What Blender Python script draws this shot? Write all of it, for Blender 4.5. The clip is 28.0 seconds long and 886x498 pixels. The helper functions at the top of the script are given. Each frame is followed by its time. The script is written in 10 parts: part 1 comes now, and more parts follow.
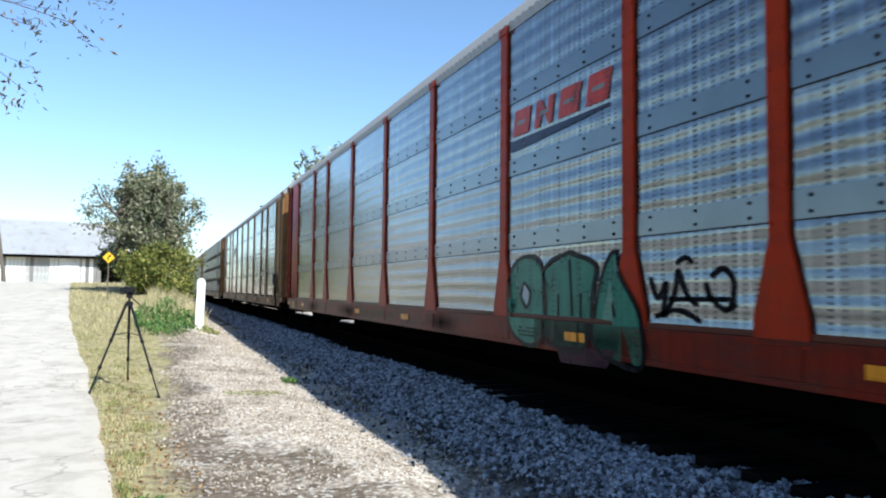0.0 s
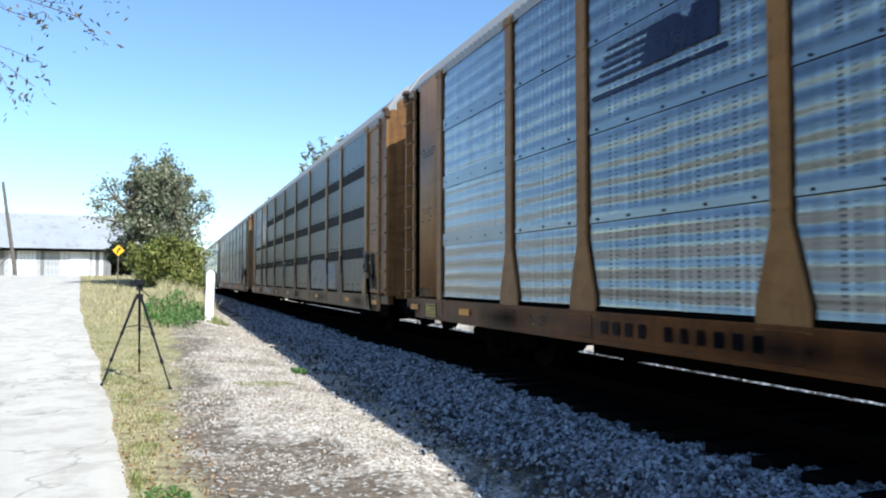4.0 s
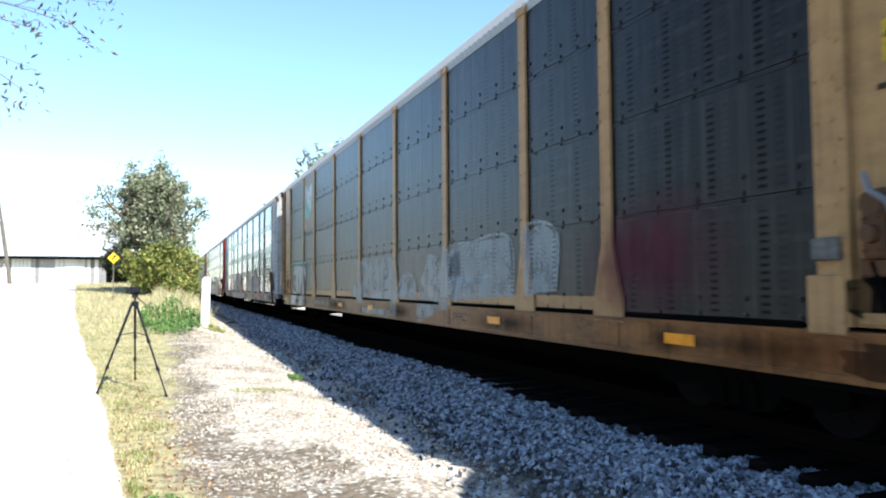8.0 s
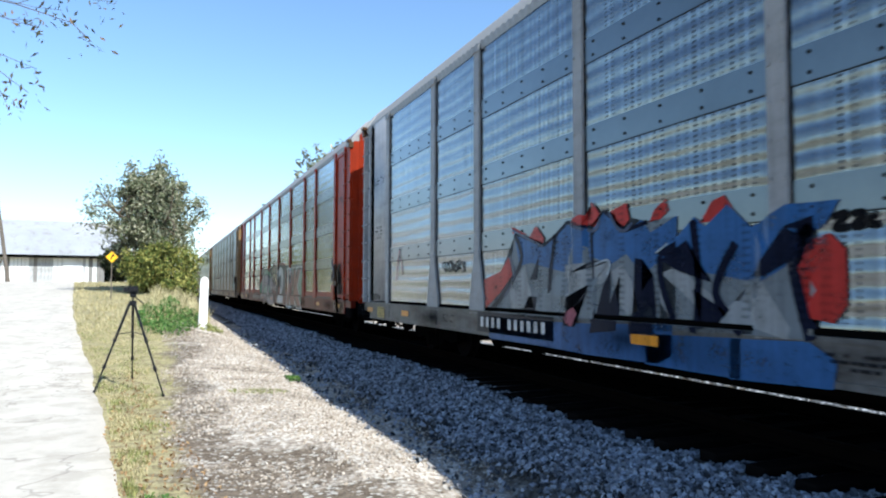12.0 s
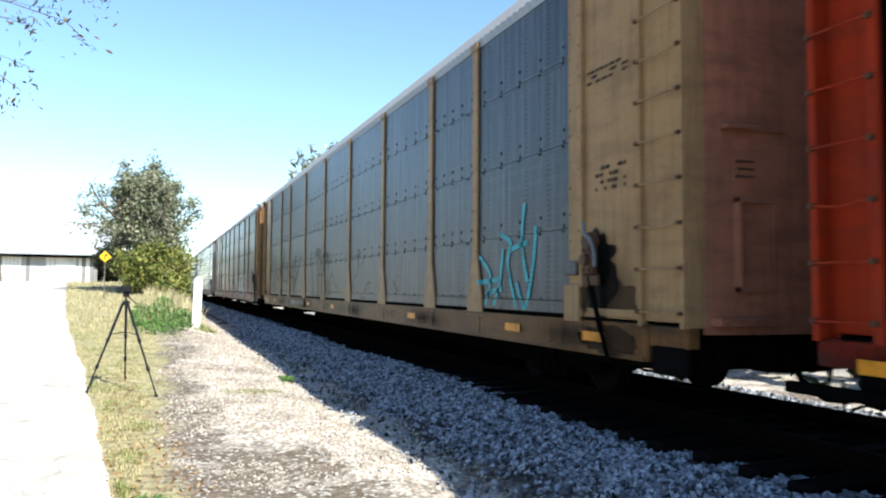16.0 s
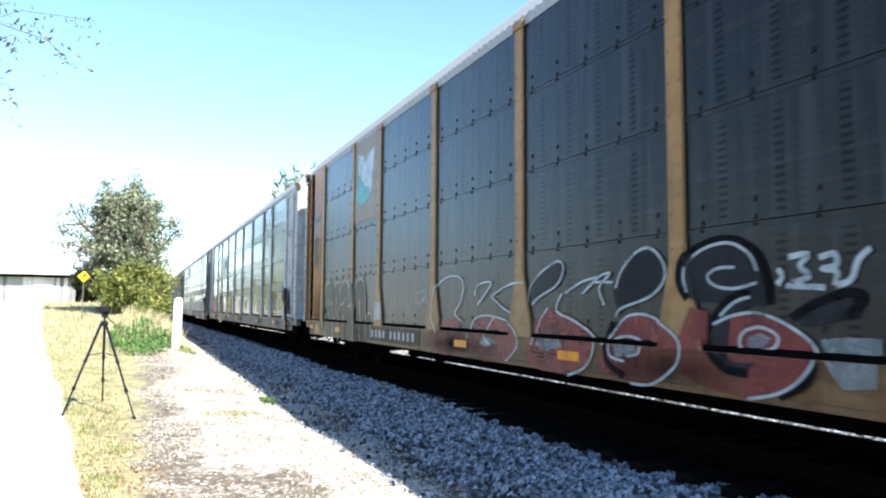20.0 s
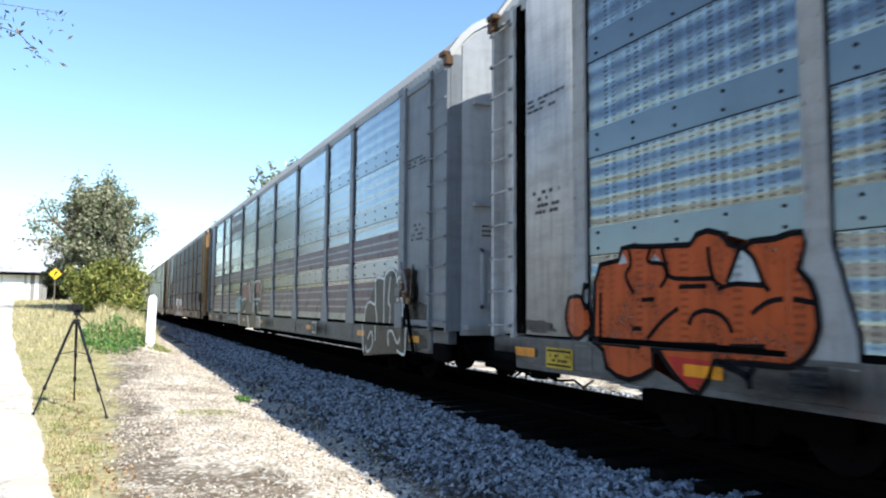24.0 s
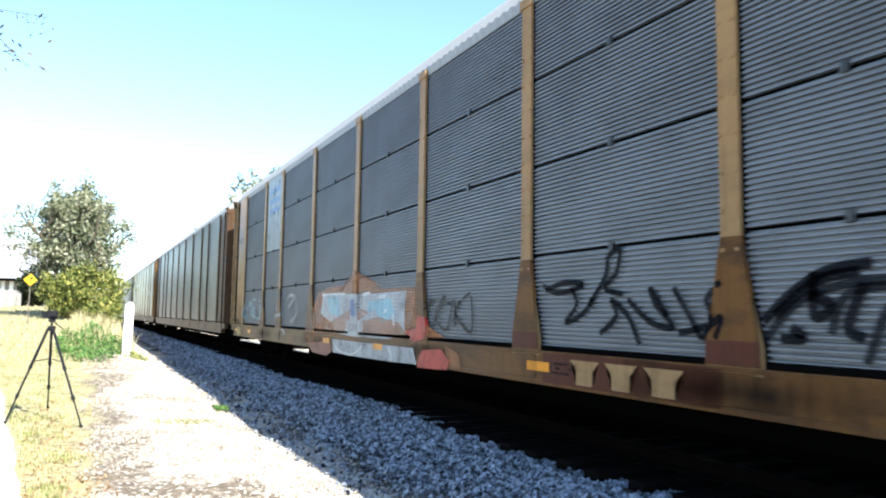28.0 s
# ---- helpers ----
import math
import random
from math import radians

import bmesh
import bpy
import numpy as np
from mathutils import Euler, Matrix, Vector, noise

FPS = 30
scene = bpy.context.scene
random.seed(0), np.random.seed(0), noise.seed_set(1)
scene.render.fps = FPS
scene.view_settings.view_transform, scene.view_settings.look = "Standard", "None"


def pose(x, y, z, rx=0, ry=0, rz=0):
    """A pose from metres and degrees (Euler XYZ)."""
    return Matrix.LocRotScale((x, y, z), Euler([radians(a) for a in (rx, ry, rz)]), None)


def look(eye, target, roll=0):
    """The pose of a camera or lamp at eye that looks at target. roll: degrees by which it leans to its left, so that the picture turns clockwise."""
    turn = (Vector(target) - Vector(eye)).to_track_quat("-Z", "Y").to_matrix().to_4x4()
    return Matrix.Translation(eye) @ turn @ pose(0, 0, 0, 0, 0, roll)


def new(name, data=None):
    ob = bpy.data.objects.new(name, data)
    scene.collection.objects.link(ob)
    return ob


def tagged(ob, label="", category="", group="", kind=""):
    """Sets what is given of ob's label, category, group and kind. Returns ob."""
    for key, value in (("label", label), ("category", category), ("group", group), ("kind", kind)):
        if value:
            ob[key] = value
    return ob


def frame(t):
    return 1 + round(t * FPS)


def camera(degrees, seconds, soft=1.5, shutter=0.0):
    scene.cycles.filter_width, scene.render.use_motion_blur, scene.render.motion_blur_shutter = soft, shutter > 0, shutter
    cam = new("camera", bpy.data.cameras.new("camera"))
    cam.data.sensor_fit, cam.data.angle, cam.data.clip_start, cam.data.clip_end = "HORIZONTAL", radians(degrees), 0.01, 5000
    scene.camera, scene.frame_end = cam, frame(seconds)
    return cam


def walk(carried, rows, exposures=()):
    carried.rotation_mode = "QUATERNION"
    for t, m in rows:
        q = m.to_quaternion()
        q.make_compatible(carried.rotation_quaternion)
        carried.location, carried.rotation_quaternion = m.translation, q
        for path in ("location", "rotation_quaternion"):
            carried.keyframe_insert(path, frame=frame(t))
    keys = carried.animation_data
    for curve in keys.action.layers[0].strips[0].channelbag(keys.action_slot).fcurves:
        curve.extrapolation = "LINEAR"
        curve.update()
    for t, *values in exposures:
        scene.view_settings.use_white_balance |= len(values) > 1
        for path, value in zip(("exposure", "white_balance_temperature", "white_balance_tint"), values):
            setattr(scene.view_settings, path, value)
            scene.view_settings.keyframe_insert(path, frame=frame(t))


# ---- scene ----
cam = camera(63.0, 28.0, soft=2.1, shutter=0.12)
EYE = (0.0, 0.0, 1.70)
# seconds, yaw, pitch, roll of the handheld camera
VIEW = [
    (0.0, -21.41, 3.26, -0.62), (0.5, -21.34, 3.09, -0.29), (1.0, -21.64, 3.08, -0.74), (1.5, -21.21, 2.64, -0.70),
    (2.0, -20.99, 2.89, -0.41), (2.5, -20.74, 2.57, -0.28), (3.0, -20.46, 3.00, 0.00), (3.5, -20.60, 2.36, -0.10),
    (5.5, -20.89, 3.03, 0.10), (6.0, -20.46, 3.10, 0.26), (6.5, -20.39, 2.86, 0.48), (7.0, -20.43, 2.75, 0.48),
    (7.5, -21.01, 2.95, 0.24), (8.0, -21.05, 2.82, 0.40), (8.5, -20.70, 2.35, 0.39), (9.0, -20.78, 2.40, 0.35),
    (9.5, -20.81, 2.28, 0.36), (10.0, -20.99, 1.88, 0.29), (10.5, -20.99, 2.46, -0.06), (11.0, -21.33, 3.27, 0.16),
    (11.5, -20.89, 3.05, -0.13), (12.0, -21.18, 3.00, -0.14), (12.5, -21.27, 3.06, 0.12), (14.5, -21.89, 3.78, -0.56),
    (15.0, -22.45, 4.34, -0.62), (15.5, -22.12, 3.70, -0.53), (16.0, -21.63, 3.07, -0.33), (16.5, -21.33, 3.38, -0.33),
    (17.0, -22.22, 3.81, -0.78), (17.5, -22.30, 4.28, -0.65), (18.0, -22.51, 4.15, -0.92), (18.5, -22.78, 4.31, -0.63),
    (19.0, -22.59, 4.22, -0.42), (19.5, -23.06, 4.26, -0.20), (20.0, -22.99, 4.68, -0.34), (20.5, -23.38, 4.13, -0.33),
    (21.0, -23.78, 4.33, -0.43), (21.5, -24.03, 4.38, -0.65), (23.5, -24.68, 4.84, -1.28), (24.0, -24.78, 4.55, -0.39),
    (24.5, -25.14, 4.34, -0.69), (25.0, -24.99, 4.59, -1.84), (25.5, -25.16, 4.37, -1.62), (26.0, -25.41, 2.23, -2.12),
    (26.5, -26.68, 2.90, 0.02), (27.0, -26.74, 4.16, -0.74), (27.5, -25.84, 4.55, -0.82), (28.0, -26.30, 5.34, -0.86),
]

# seconds, stops, kelvin: the camera's own brightening for darker cars
EXPO = [(0.0, 0.75, 5840), (1.6, 0.8, 5940), (3.0, 0.65, 5590), (3.5, 0.65, 5590), (5.5, 1.4, 5880), (6.2, 1.42, 5900), (7.0, 1.36, 5930), (9.5, 1.38, 5900), (10.5, 1.0, 5850), (11.0, 0.9, 5750), (12.5, 0.85, 5800), (14.5, 0.88, 5950), (16.0, 1.17, 6000), (17.0, 1.45, 5900), (19.0, 1.5, 5870), (20.0, 1.62, 5890), (21.5, 1.5, 5950), (23.5, 1.1, 6000), (24.5, 1.15, 6050), (25.5, 1.3, 6000), (26.5, 1.55, 6000), (28.0, 1.8, 6100)]
walk(cam, [(t, pose(*EYE, 90 + p, r, y)) for t, y, p, r in VIEW], [(t, e, k, 5) for t, e, k in EXPO])

# ---- light ----
SUN_TO = Vector((0.355, -0.95, 1.0)).normalized()
world = bpy.data.worlds.new("sky")
scene.world = world
world.use_nodes = True
wn = world.node_tree.nodes
sky = wn.new("ShaderNodeTexSky")
sky.sky_type, sky.sun_disc = "NISHITA", False
sky.sun_elevation = math.asin(SUN_TO.z)
sky.sun_rotation = math.atan2(SUN_TO.x, SUN_TO.y)
sky.air_density, sky.dust_density, sky.ozone_density = 1.0, 0.3, 2.6
world.node_tree.links.new(sky.outputs[0], wn["Background"].inputs[0])
wn["Background"].inputs[1].default_value = 0.125
sun = bpy.data.lights.new("sun", "SUN")
sun.energy, sun.angle, sun.color = 5.0, radians(0.5), (1.0, 0.93, 0.82)
sun_ob = new("sun", sun)
sun_ob.matrix_world = look((20, -60, 40), Vector((20, -60, 40)) - SUN_TO)


# ---- materials ----
def mat(name, rough=0.6, metal=0.0, gloss=0.2):
    m = bpy.data.materials.new(name)
    m.use_nodes = True
    b = m.node_tree.nodes["Principled BSDF"]
    b.inputs["Roughness"].default_value, b.inputs["Metallic"].default_value = rough, metal
    b.inputs["Specular IOR Level"].default_value = gloss
    return m, m.node_tree, b


def wire(t, a, b):
    t.links.new(a, b)


def math_node(t, op, a, b=None, c=None):
    n = t.nodes.new("ShaderNodeMath")
    n.operation = op
    for i, v in enumerate((a, b, c)):
        if v is None:
            continue
        if isinstance(v, (int, float)):
            n.inputs[i].default_value = v
        else:
            wire(t, v, n.inputs[i])
    return n.outputs[0]


def noise_node(t, vec, scale, detail=4.0, rough=0.55):
    n = t.nodes.new("ShaderNodeTexNoise")
    n.inputs["Scale"].default_value, n.inputs["Detail"].default_value, n.inputs["Roughness"].default_value = scale, detail, rough
    if vec is not None:
        wire(t, vec, n.inputs["Vector"])
    return n.outputs["Fac"]


def ramp(t, fac, stops):
    n = t.nodes.new("ShaderNodeValToRGB")
    e = n.color_ramp.elements
    while len(e) < len(stops):
        e.new(0.5)
    for el, (p, c) in zip(e, stops):
        el.position, el.color = p, (*c, 1) if len(c) == 3 else c
    wire(t, fac, n.inputs[0])
    return n.outputs[0]


def mix(t, fac, a, b, mode="MIX"):
    n = t.nodes.new("ShaderNodeMix")
    n.data_type, n.blend_type = "RGBA", mode
    for i, v in ((0, fac), (6, a), (7, b)):
        if isinstance(v, (int, float)):
            n.inputs[i].default_value = v
        elif isinstance(v, tuple):
            n.inputs[i].default_value = (*v, 1)
        else:
            wire(t, v, n.inputs[i])
    return n.outputs[2]


def coords(t, stretch=(1, 1, 1), which="Object"):
    tc = t.nodes.new("ShaderNodeTexCoord")
    mp = t.nodes.new("ShaderNodeMapping")
    mp.inputs["Scale"].default_value = stretch
    wire(t, tc.outputs[which], mp.inputs[0])
    return mp.outputs[0]


def world_pos(t):
    return t.nodes.new("ShaderNodeNewGeometry").outputs["Position"]


def bump(t, b, h, dist=0.01, strength=0.6):
    n = t.nodes.new("ShaderNodeBump")
    n.inputs["Distance"].default_value, n.inputs["Strength"].default_value = dist, strength
    wire(t, h, n.inputs["Height"])
    wire(t, n.outputs[0], b.inputs["Normal"])


def plain(name, col, rough=0.6, metal=0.0, grime=0.35, scale=3.0, dark=(0.03, 0.025, 0.02), gloss=0.15):
    """A painted or bare surface with stains at two scales."""
    m, t, b = mat(name, rough, metal, gloss)
    c = coords(t)
    big = noise_node(t, c, scale)
    fine = noise_node(t, c, scale * 14, 3)
    f = math_node(t, "MULTIPLY", ramp(t, big, [(0.42, (0, 0, 0)), (0.75, (1, 1, 1))]), grime)
    col1 = mix(t, f, col, dark)
    col2 = mix(t, math_node(t, "MULTIPLY", fine, 0.25), col1, tuple(min(1, v * 1.25) for v in col))
    wire(t, col2, b.inputs["Base Color"])
    bump(t, b, fine, 0.003, 0.3)
    return m


def car_paint(name, col, rust=0.35, streak=0.4, soot=0.25):
    """Old rolling-stock paint: vertical dirt streaks, rust spots, faded patches."""
    m, t, b = mat(name, 0.62, 0.0, 0.05)
    c = coords(t)
    cs = coords(t, (6, 6, 0.5))
    st = noise_node(t, cs, 2.0, 5)
    blot = noise_node(t, c, 2.2, 6, 0.65)
    fine = noise_node(t, c, 30, 3)
    c1 = mix(t, math_node(t, "MULTIPLY", ramp(t, st, [(0.45, (0, 0, 0)), (0.72, (1, 1, 1))]), streak), col, tuple(v * 0.35 for v in col))
    c2 = mix(t, math_node(t, "MULTIPLY", ramp(t, blot, [(0.58, (0, 0, 0)), (0.68, (1, 1, 1))]), rust), c1, (0.10, 0.035, 0.015))
    smear = noise_node(t, coords(t, (1, 0.7, 2.5)), 1.7, 6, 0.68)
    c2 = mix(t, math_node(t, "MULTIPLY", ramp(t, smear, [(0.44, (0, 0, 0)), (0.64, (1, 1, 1))]), soot), c2, (0.022, 0.016, 0.012))
    c3 = mix(t, math_node(t, "MULTIPLY", fine, 0.2), c2, tuple(min(1, v * 1.4 + 0.02) for v in col))
    wire(t, c3, b.inputs["Base Color"])
    bump(t, b, fine, 0.003, 0.35)
    glancing_gloss(t, b, 0.5, 0.4)
    return m


def scatter_coords(t, stretch=(1, 1, 1)):
    """Object coordinates shifted by the object's own random number, so that alike sheets do not repeat their stains."""
    tc = t.nodes.new("ShaderNodeTexCoord")
    shift = math_node(t, "MULTIPLY", t.nodes.new("ShaderNodeObjectInfo").outputs["Random"], 61.0)
    add = t.nodes.new("ShaderNodeVectorMath")
    add.operation = "ADD"
    wire(t, tc.outputs["Object"], add.inputs[0])
    wire(t, shift, add.inputs[1])
    mp = t.nodes.new("ShaderNodeMapping")
    mp.inputs["Scale"].default_value = stretch
    wire(t, add.outputs[0], mp.inputs[0])
    return mp.outputs[0]


def slot_mask(t, y, z, period, every, weak, strong=1.0, width=0.5, pitch=0.062):
    """Rows of short dark slots in upright columns; every so many columns a strong one, weak ones between."""
    fz = math_node(t, "FRACT", math_node(t, "MULTIPLY", z, 1 / pitch))
    cy = math_node(t, "MULTIPLY", y, 1 / period)
    fy = math_node(t, "FRACT", cy)
    slot = math_node(t, "MULTIPLY", math_node(t, "LESS_THAN", fz, 0.42), math_node(t, "LESS_THAN", fy, width))
    cell = math_node(t, "FLOOR", cy)
    is_strong = math_node(t, "LESS_THAN", math_node(t, "FRACT", math_node(t, "MULTIPLY", math_node(t, "ADD", cell, 0.5), 1 / every)), 1 / every)
    wn = t.nodes.new("ShaderNodeTexWhiteNoise")
    wn.noise_dimensions = "1D"
    wire(t, cell, wn.inputs["W"])
    soft = math_node(t, "MULTIPLY", wn.outputs["Value"], weak)
    force = math_node(t, "MAXIMUM", soft, math_node(t, "MULTIPLY", is_strong, strong))
    return math_node(t, "MULTIPLY", slot, force), wn.outputs["Value"], fy


def perforated(name, bright, pale, hole, dirt=0.3, bands=0.5, metal=0.35, rough=0.42, gloss=0.5, wave=0.0, grain=0.3, period=0.19, every=3, weak=0.5, warm=0.0, strong=1.0, pitch=0.062, glaze=0.5):
    """Galvanised perforated sheet: columns of small slots, pale lines painted for reflected ground, dirt streaks.
    Object y runs along the car, z up.
    """
    m, t, b = mat(name, rough, metal, gloss)
    tc = t.nodes.new("ShaderNodeTexCoord")
    sep = t.nodes.new("ShaderNodeSeparateXYZ")
    wire(t, tc.outputs["Object"], sep.inputs[0])
    y, z = sep.outputs[1], sep.outputs[2]
    slot, cell, fy = slot_mask(t, y, z, period, every, weak, strong, 0.5, pitch)
    tier = math_node(t, "FRACT", z)
    inner = math_node(t, "MULTIPLY", math_node(t, "GREATER_THAN", tier, 0.06), math_node(t, "LESS_THAN", tier, 0.88))
    slot = math_node(t, "MULTIPLY", slot, inner)
    # pale lines painted in for the sunlit ground that the sheet reflects
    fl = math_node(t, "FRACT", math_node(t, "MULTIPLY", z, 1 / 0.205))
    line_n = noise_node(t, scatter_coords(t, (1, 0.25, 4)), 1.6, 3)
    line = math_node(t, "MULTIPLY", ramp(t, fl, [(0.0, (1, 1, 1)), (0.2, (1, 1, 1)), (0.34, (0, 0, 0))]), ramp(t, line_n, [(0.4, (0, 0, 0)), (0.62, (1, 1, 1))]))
    stain = noise_node(t, scatter_coords(t, (5, 5, 0.7)), 1.3, 5)
    big = noise_node(t, scatter_coords(t), 0.8, 4)
    c0 = mix(t, big, tuple(v * 0.78 for v in bright), tuple(v * 1.1 for v in bright))
    # pressed upright ribs between the columns
    rib = math_node(t, "MULTIPLY", math_node(t, "GREATER_THAN", fy, 0.62), ramp(t, cell, [(0.25, (0, 0, 0)), (0.7, (1, 1, 1))]))
    c0 = mix(t, math_node(t, "MULTIPLY", rib, 0.45), c0, tuple(min(0.75, v * 1.7) for v in bright))
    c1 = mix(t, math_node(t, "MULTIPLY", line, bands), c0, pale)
    c2 = mix(t, math_node(t, "MULTIPLY", ramp(t, stain, [(0.48, (0, 0, 0)), (0.75, (1, 1, 1))]), dirt), c1, tuple(v * 0.3 for v in bright))
    upright = noise_node(t, scatter_coords(t, (1, 11, 0.22)), 1.0, 4, 0.6)
    c2 = mix(t, math_node(t, "MULTIPLY", ramp(t, upright, [(0.4, (0, 0, 0)), (0.62, (1, 1, 1))]), grain), c2, tuple(v * 0.45 for v in bright))
    light = noise_node(t, scatter_coords(t, (1, 7, 0.18)), 1.3, 4, 0.6)
    c2 = mix(t, math_node(t, "MULTIPLY", ramp(t, light, [(0.52, (0, 0, 0)), (0.68, (1, 1, 1))]), grain), c2, tuple(min(0.7, v * (2.8 if warm else 1.9)) for v in bright))
    if warm:
        soil = noise_node(t, scatter_coords(t, (1, 1.2, 0.5)), 0.9, 5, 0.6)
        c2 = mix(t, math_node(t, "MULTIPLY", ramp(t, soil, [(0.45, (0, 0, 0)), (0.7, (1, 1, 1))]), warm), c2, (bright[0] * 1.7, bright[1] * 1.25, bright[2] * 0.85))
    c3 = mix(t, slot, c2, hole)
    wire(t, c3, b.inputs["Base Color"])
    wire(t, math_node(t, "MULTIPLY", math_node(t, "SUBTRACT", 1.0, slot), metal), b.inputs["Metallic"])
    wire(t, math_node(t, "MULTIPLY", math_node(t, "SUBTRACT", 1.0, slot), gloss), b.inputs["Specular IOR Level"])
    dents = noise_node(t, scatter_coords(t, (1, 1.4, 0.8)), 2.4, 3)
    h = math_node(t, "ADD", math_node(t, "MULTIPLY", slot, -0.006), math_node(t, "MULTIPLY", dents, 0.011))
    h = math_node(t, "ADD", h, math_node(t, "MULTIPLY", rib, 0.004))
    if wave:
        bend = math_node(t, "MULTIPLY", noise_node(t, scatter_coords(t, (1, 0.6, 1)), 1.1, 2), 3.0)
        roll = math_node(t, "SINE", math_node(t, "ADD", math_node(t, "MULTIPLY", z, 2 * math.pi / 0.205), bend))
        h = math_node(t, "ADD", h, math_node(t, "MULTIPLY", roll, wave))
    bump(t, b, h, 1.0, 1.0)
    glancing_gloss(t, b, glaze, rough)
    return m


def glancing_gloss(t, b, weight, rough):
    """A thin dusty film that shines only at a glancing angle."""
    lw = t.nodes.new("ShaderNodeLayerWeight")
    lw.inputs["Blend"].default_value = 0.5
    wire(t, math_node(t, "MULTIPLY", ramp(t, lw.outputs["Facing"], [(0.4, (0, 0, 0)), (0.85, (1, 1, 1))]), weight), b.inputs["Coat Weight"])
    b.inputs["Coat Roughness"].default_value = rough
    b.inputs["Coat IOR"].default_value = 1.9


M = {}
M["orange"] = car_paint("orange_red_paint", (0.235, 0.020, 0.004), 0.3, 0.4, 0.3)
M["amber"] = car_paint("brown_yellow_paint", (0.225, 0.118, 0.044))
M["tan"] = car_paint("yellow_tan_paint", (0.255, 0.158, 0.072))
M["buff"] = car_paint("buff_paint", (0.275, 0.168, 0.078))
M["buff_dull"] = car_paint("dull_buff_paint", (0.20, 0.155, 0.11))
M["grey"] = car_paint("grey_paint", (0.130, 0.140, 0.158), 0.12, 0.3)
M["white"] = car_paint("dirty_white_paint", (0.259, 0.259, 0.263), 0.18, 0.35)
M["white_end"] = car_paint("chalky_white_paint", (0.35, 0.35, 0.355), 0.2, 0.45, 0.3)
M["brown"] = car_paint("rust_brown_paint", (0.072, 0.040, 0.022))
M["primer"] = car_paint("red_brown_primer", (0.075, 0.026, 0.016))
# darker sill copies: grime, plus the dimmer light low on the car
M["orange_sill"] = car_paint("grimy_shaded_orange_paint", (0.112, 0.010, 0.003), 0.55, 0.6, 0.7)
M["amber_sill"] = car_paint("grimy_shaded_brown_yellow_paint", (0.112, 0.043, 0.012), 0.6, 0.5, 0.65)
M["tan_sill"] = car_paint("grimy_shaded_tan_paint", (0.118, 0.056, 0.018), 0.55, 0.55, 0.75)
M["buff_sill"] = car_paint("grimy_shaded_buff_paint", (0.145, 0.088, 0.042), 0.65, 0.5, 0.75)
M["rust_sill"] = car_paint("rusty_buff_paint", (0.165, 0.078, 0.028), 0.8, 0.6, 0.75)
M["white_sill"] = car_paint("grimy_shaded_white_paint", (0.108, 0.104, 0.10), 0.45, 0.5, 0.75)
M["grey_sill"] = car_paint("grimy_shaded_grey_paint", (0.072, 0.074, 0.079), 0.3, 0.5, 0.75)
# paler copies of the car paint, so the sunlit door tops read white
M["white_door"] = car_paint("white_door_paint", (0.50, 0.50, 0.50), 0.15, 0.3, 0.15)
M["grey_door"] = car_paint("grey_door_paint", (0.26, 0.27, 0.29), 0.15, 0.3, 0.15)
M["brown_door"] = car_paint("red_brown_door_paint", (0.25, 0.105, 0.062), 0.3, 0.4, 0.4)
# door copies darkened for soot and for the shade between the cars
M["tan_door"] = car_paint("sooty_shaded_tan_door_paint", (0.205, 0.115, 0.048), 0.5, 0.6, 0.5)
M["amber_door"] = car_paint("sooty_shaded_brown_yellow_door_paint", (0.18, 0.092, 0.036), 0.5, 0.6, 0.5)
M["purple"] = car_paint("dark_purple_paint", (0.04, 0.015, 0.025), 0.2)
# bluish base and cream lines hold reflected sky and ground in their colour
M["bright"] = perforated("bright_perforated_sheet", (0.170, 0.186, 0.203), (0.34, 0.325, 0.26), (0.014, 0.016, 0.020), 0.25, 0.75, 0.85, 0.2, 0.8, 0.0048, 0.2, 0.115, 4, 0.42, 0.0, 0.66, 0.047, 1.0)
M["dull"] = perforated("weathered_perforated_sheet", (0.0085, 0.0086, 0.0093), (0.029, 0.028, 0.027), (0.0015, 0.0015, 0.0015), 0.8, 0.45, 0.05, 0.33, 0.2, 0.0, 0.85, 0.19, 3, 0.22, 0.5, 0.5)
M["umber"] = perforated("brown_weathered_perforated_sheet", (0.0076, 0.0070, 0.0068), (0.030, 0.027, 0.024), (0.001, 0.001, 0.001), 0.85, 0.6, 0.03, 0.40, 0.14, 0.0, 0.95, 0.19, 3, 0.3, 0.5, 0.7, 0.062, 0.6)
M["mid"] = perforated("grey_perforated_sheet", (0.036, 0.041, 0.047), (0.07, 0.07, 0.065), (0.002, 0.002, 0.003), 0.7, 0.5, 0.1, 0.40, 0.22, 0.0, 0.5, 0.19, 3, 0.22, 0.25, 0.45)
M["corr"] = plain("galvanised_corrugated_sheet", (0.135, 0.145, 0.165), 0.45, 0.3, 0.4, 1.2)
M["band_light"] = plain("grey_band_steel", (0.145, 0.162, 0.172), 0.28, 0.8, 0.35, 2.0, (0.05, 0.06, 0.07), 0.3)
M["band_pale"] = plain("pale_band_steel", (0.18, 0.20, 0.215), 0.26, 0.8, 0.3, 2.0, (0.09, 0.10, 0.11), 0.3)
for key in ("band_light", "band_pale"):
    glancing_gloss(M[key].node_tree, M[key].node_tree.nodes["Principled BSDF"], 0.9, 0.25)
M["band_dark"] = plain("dark_band_steel", (0.012, 0.011, 0.0105), 0.65, 0.0, 0.6, 2.0, (0.004, 0.0035, 0.003), 0.08)
M["roof"] = plain("galvanised_roof", (0.27, 0.27, 0.27), 0.5, 0.2, 0.3, 0.9, (0.2, 0.18, 0.15))
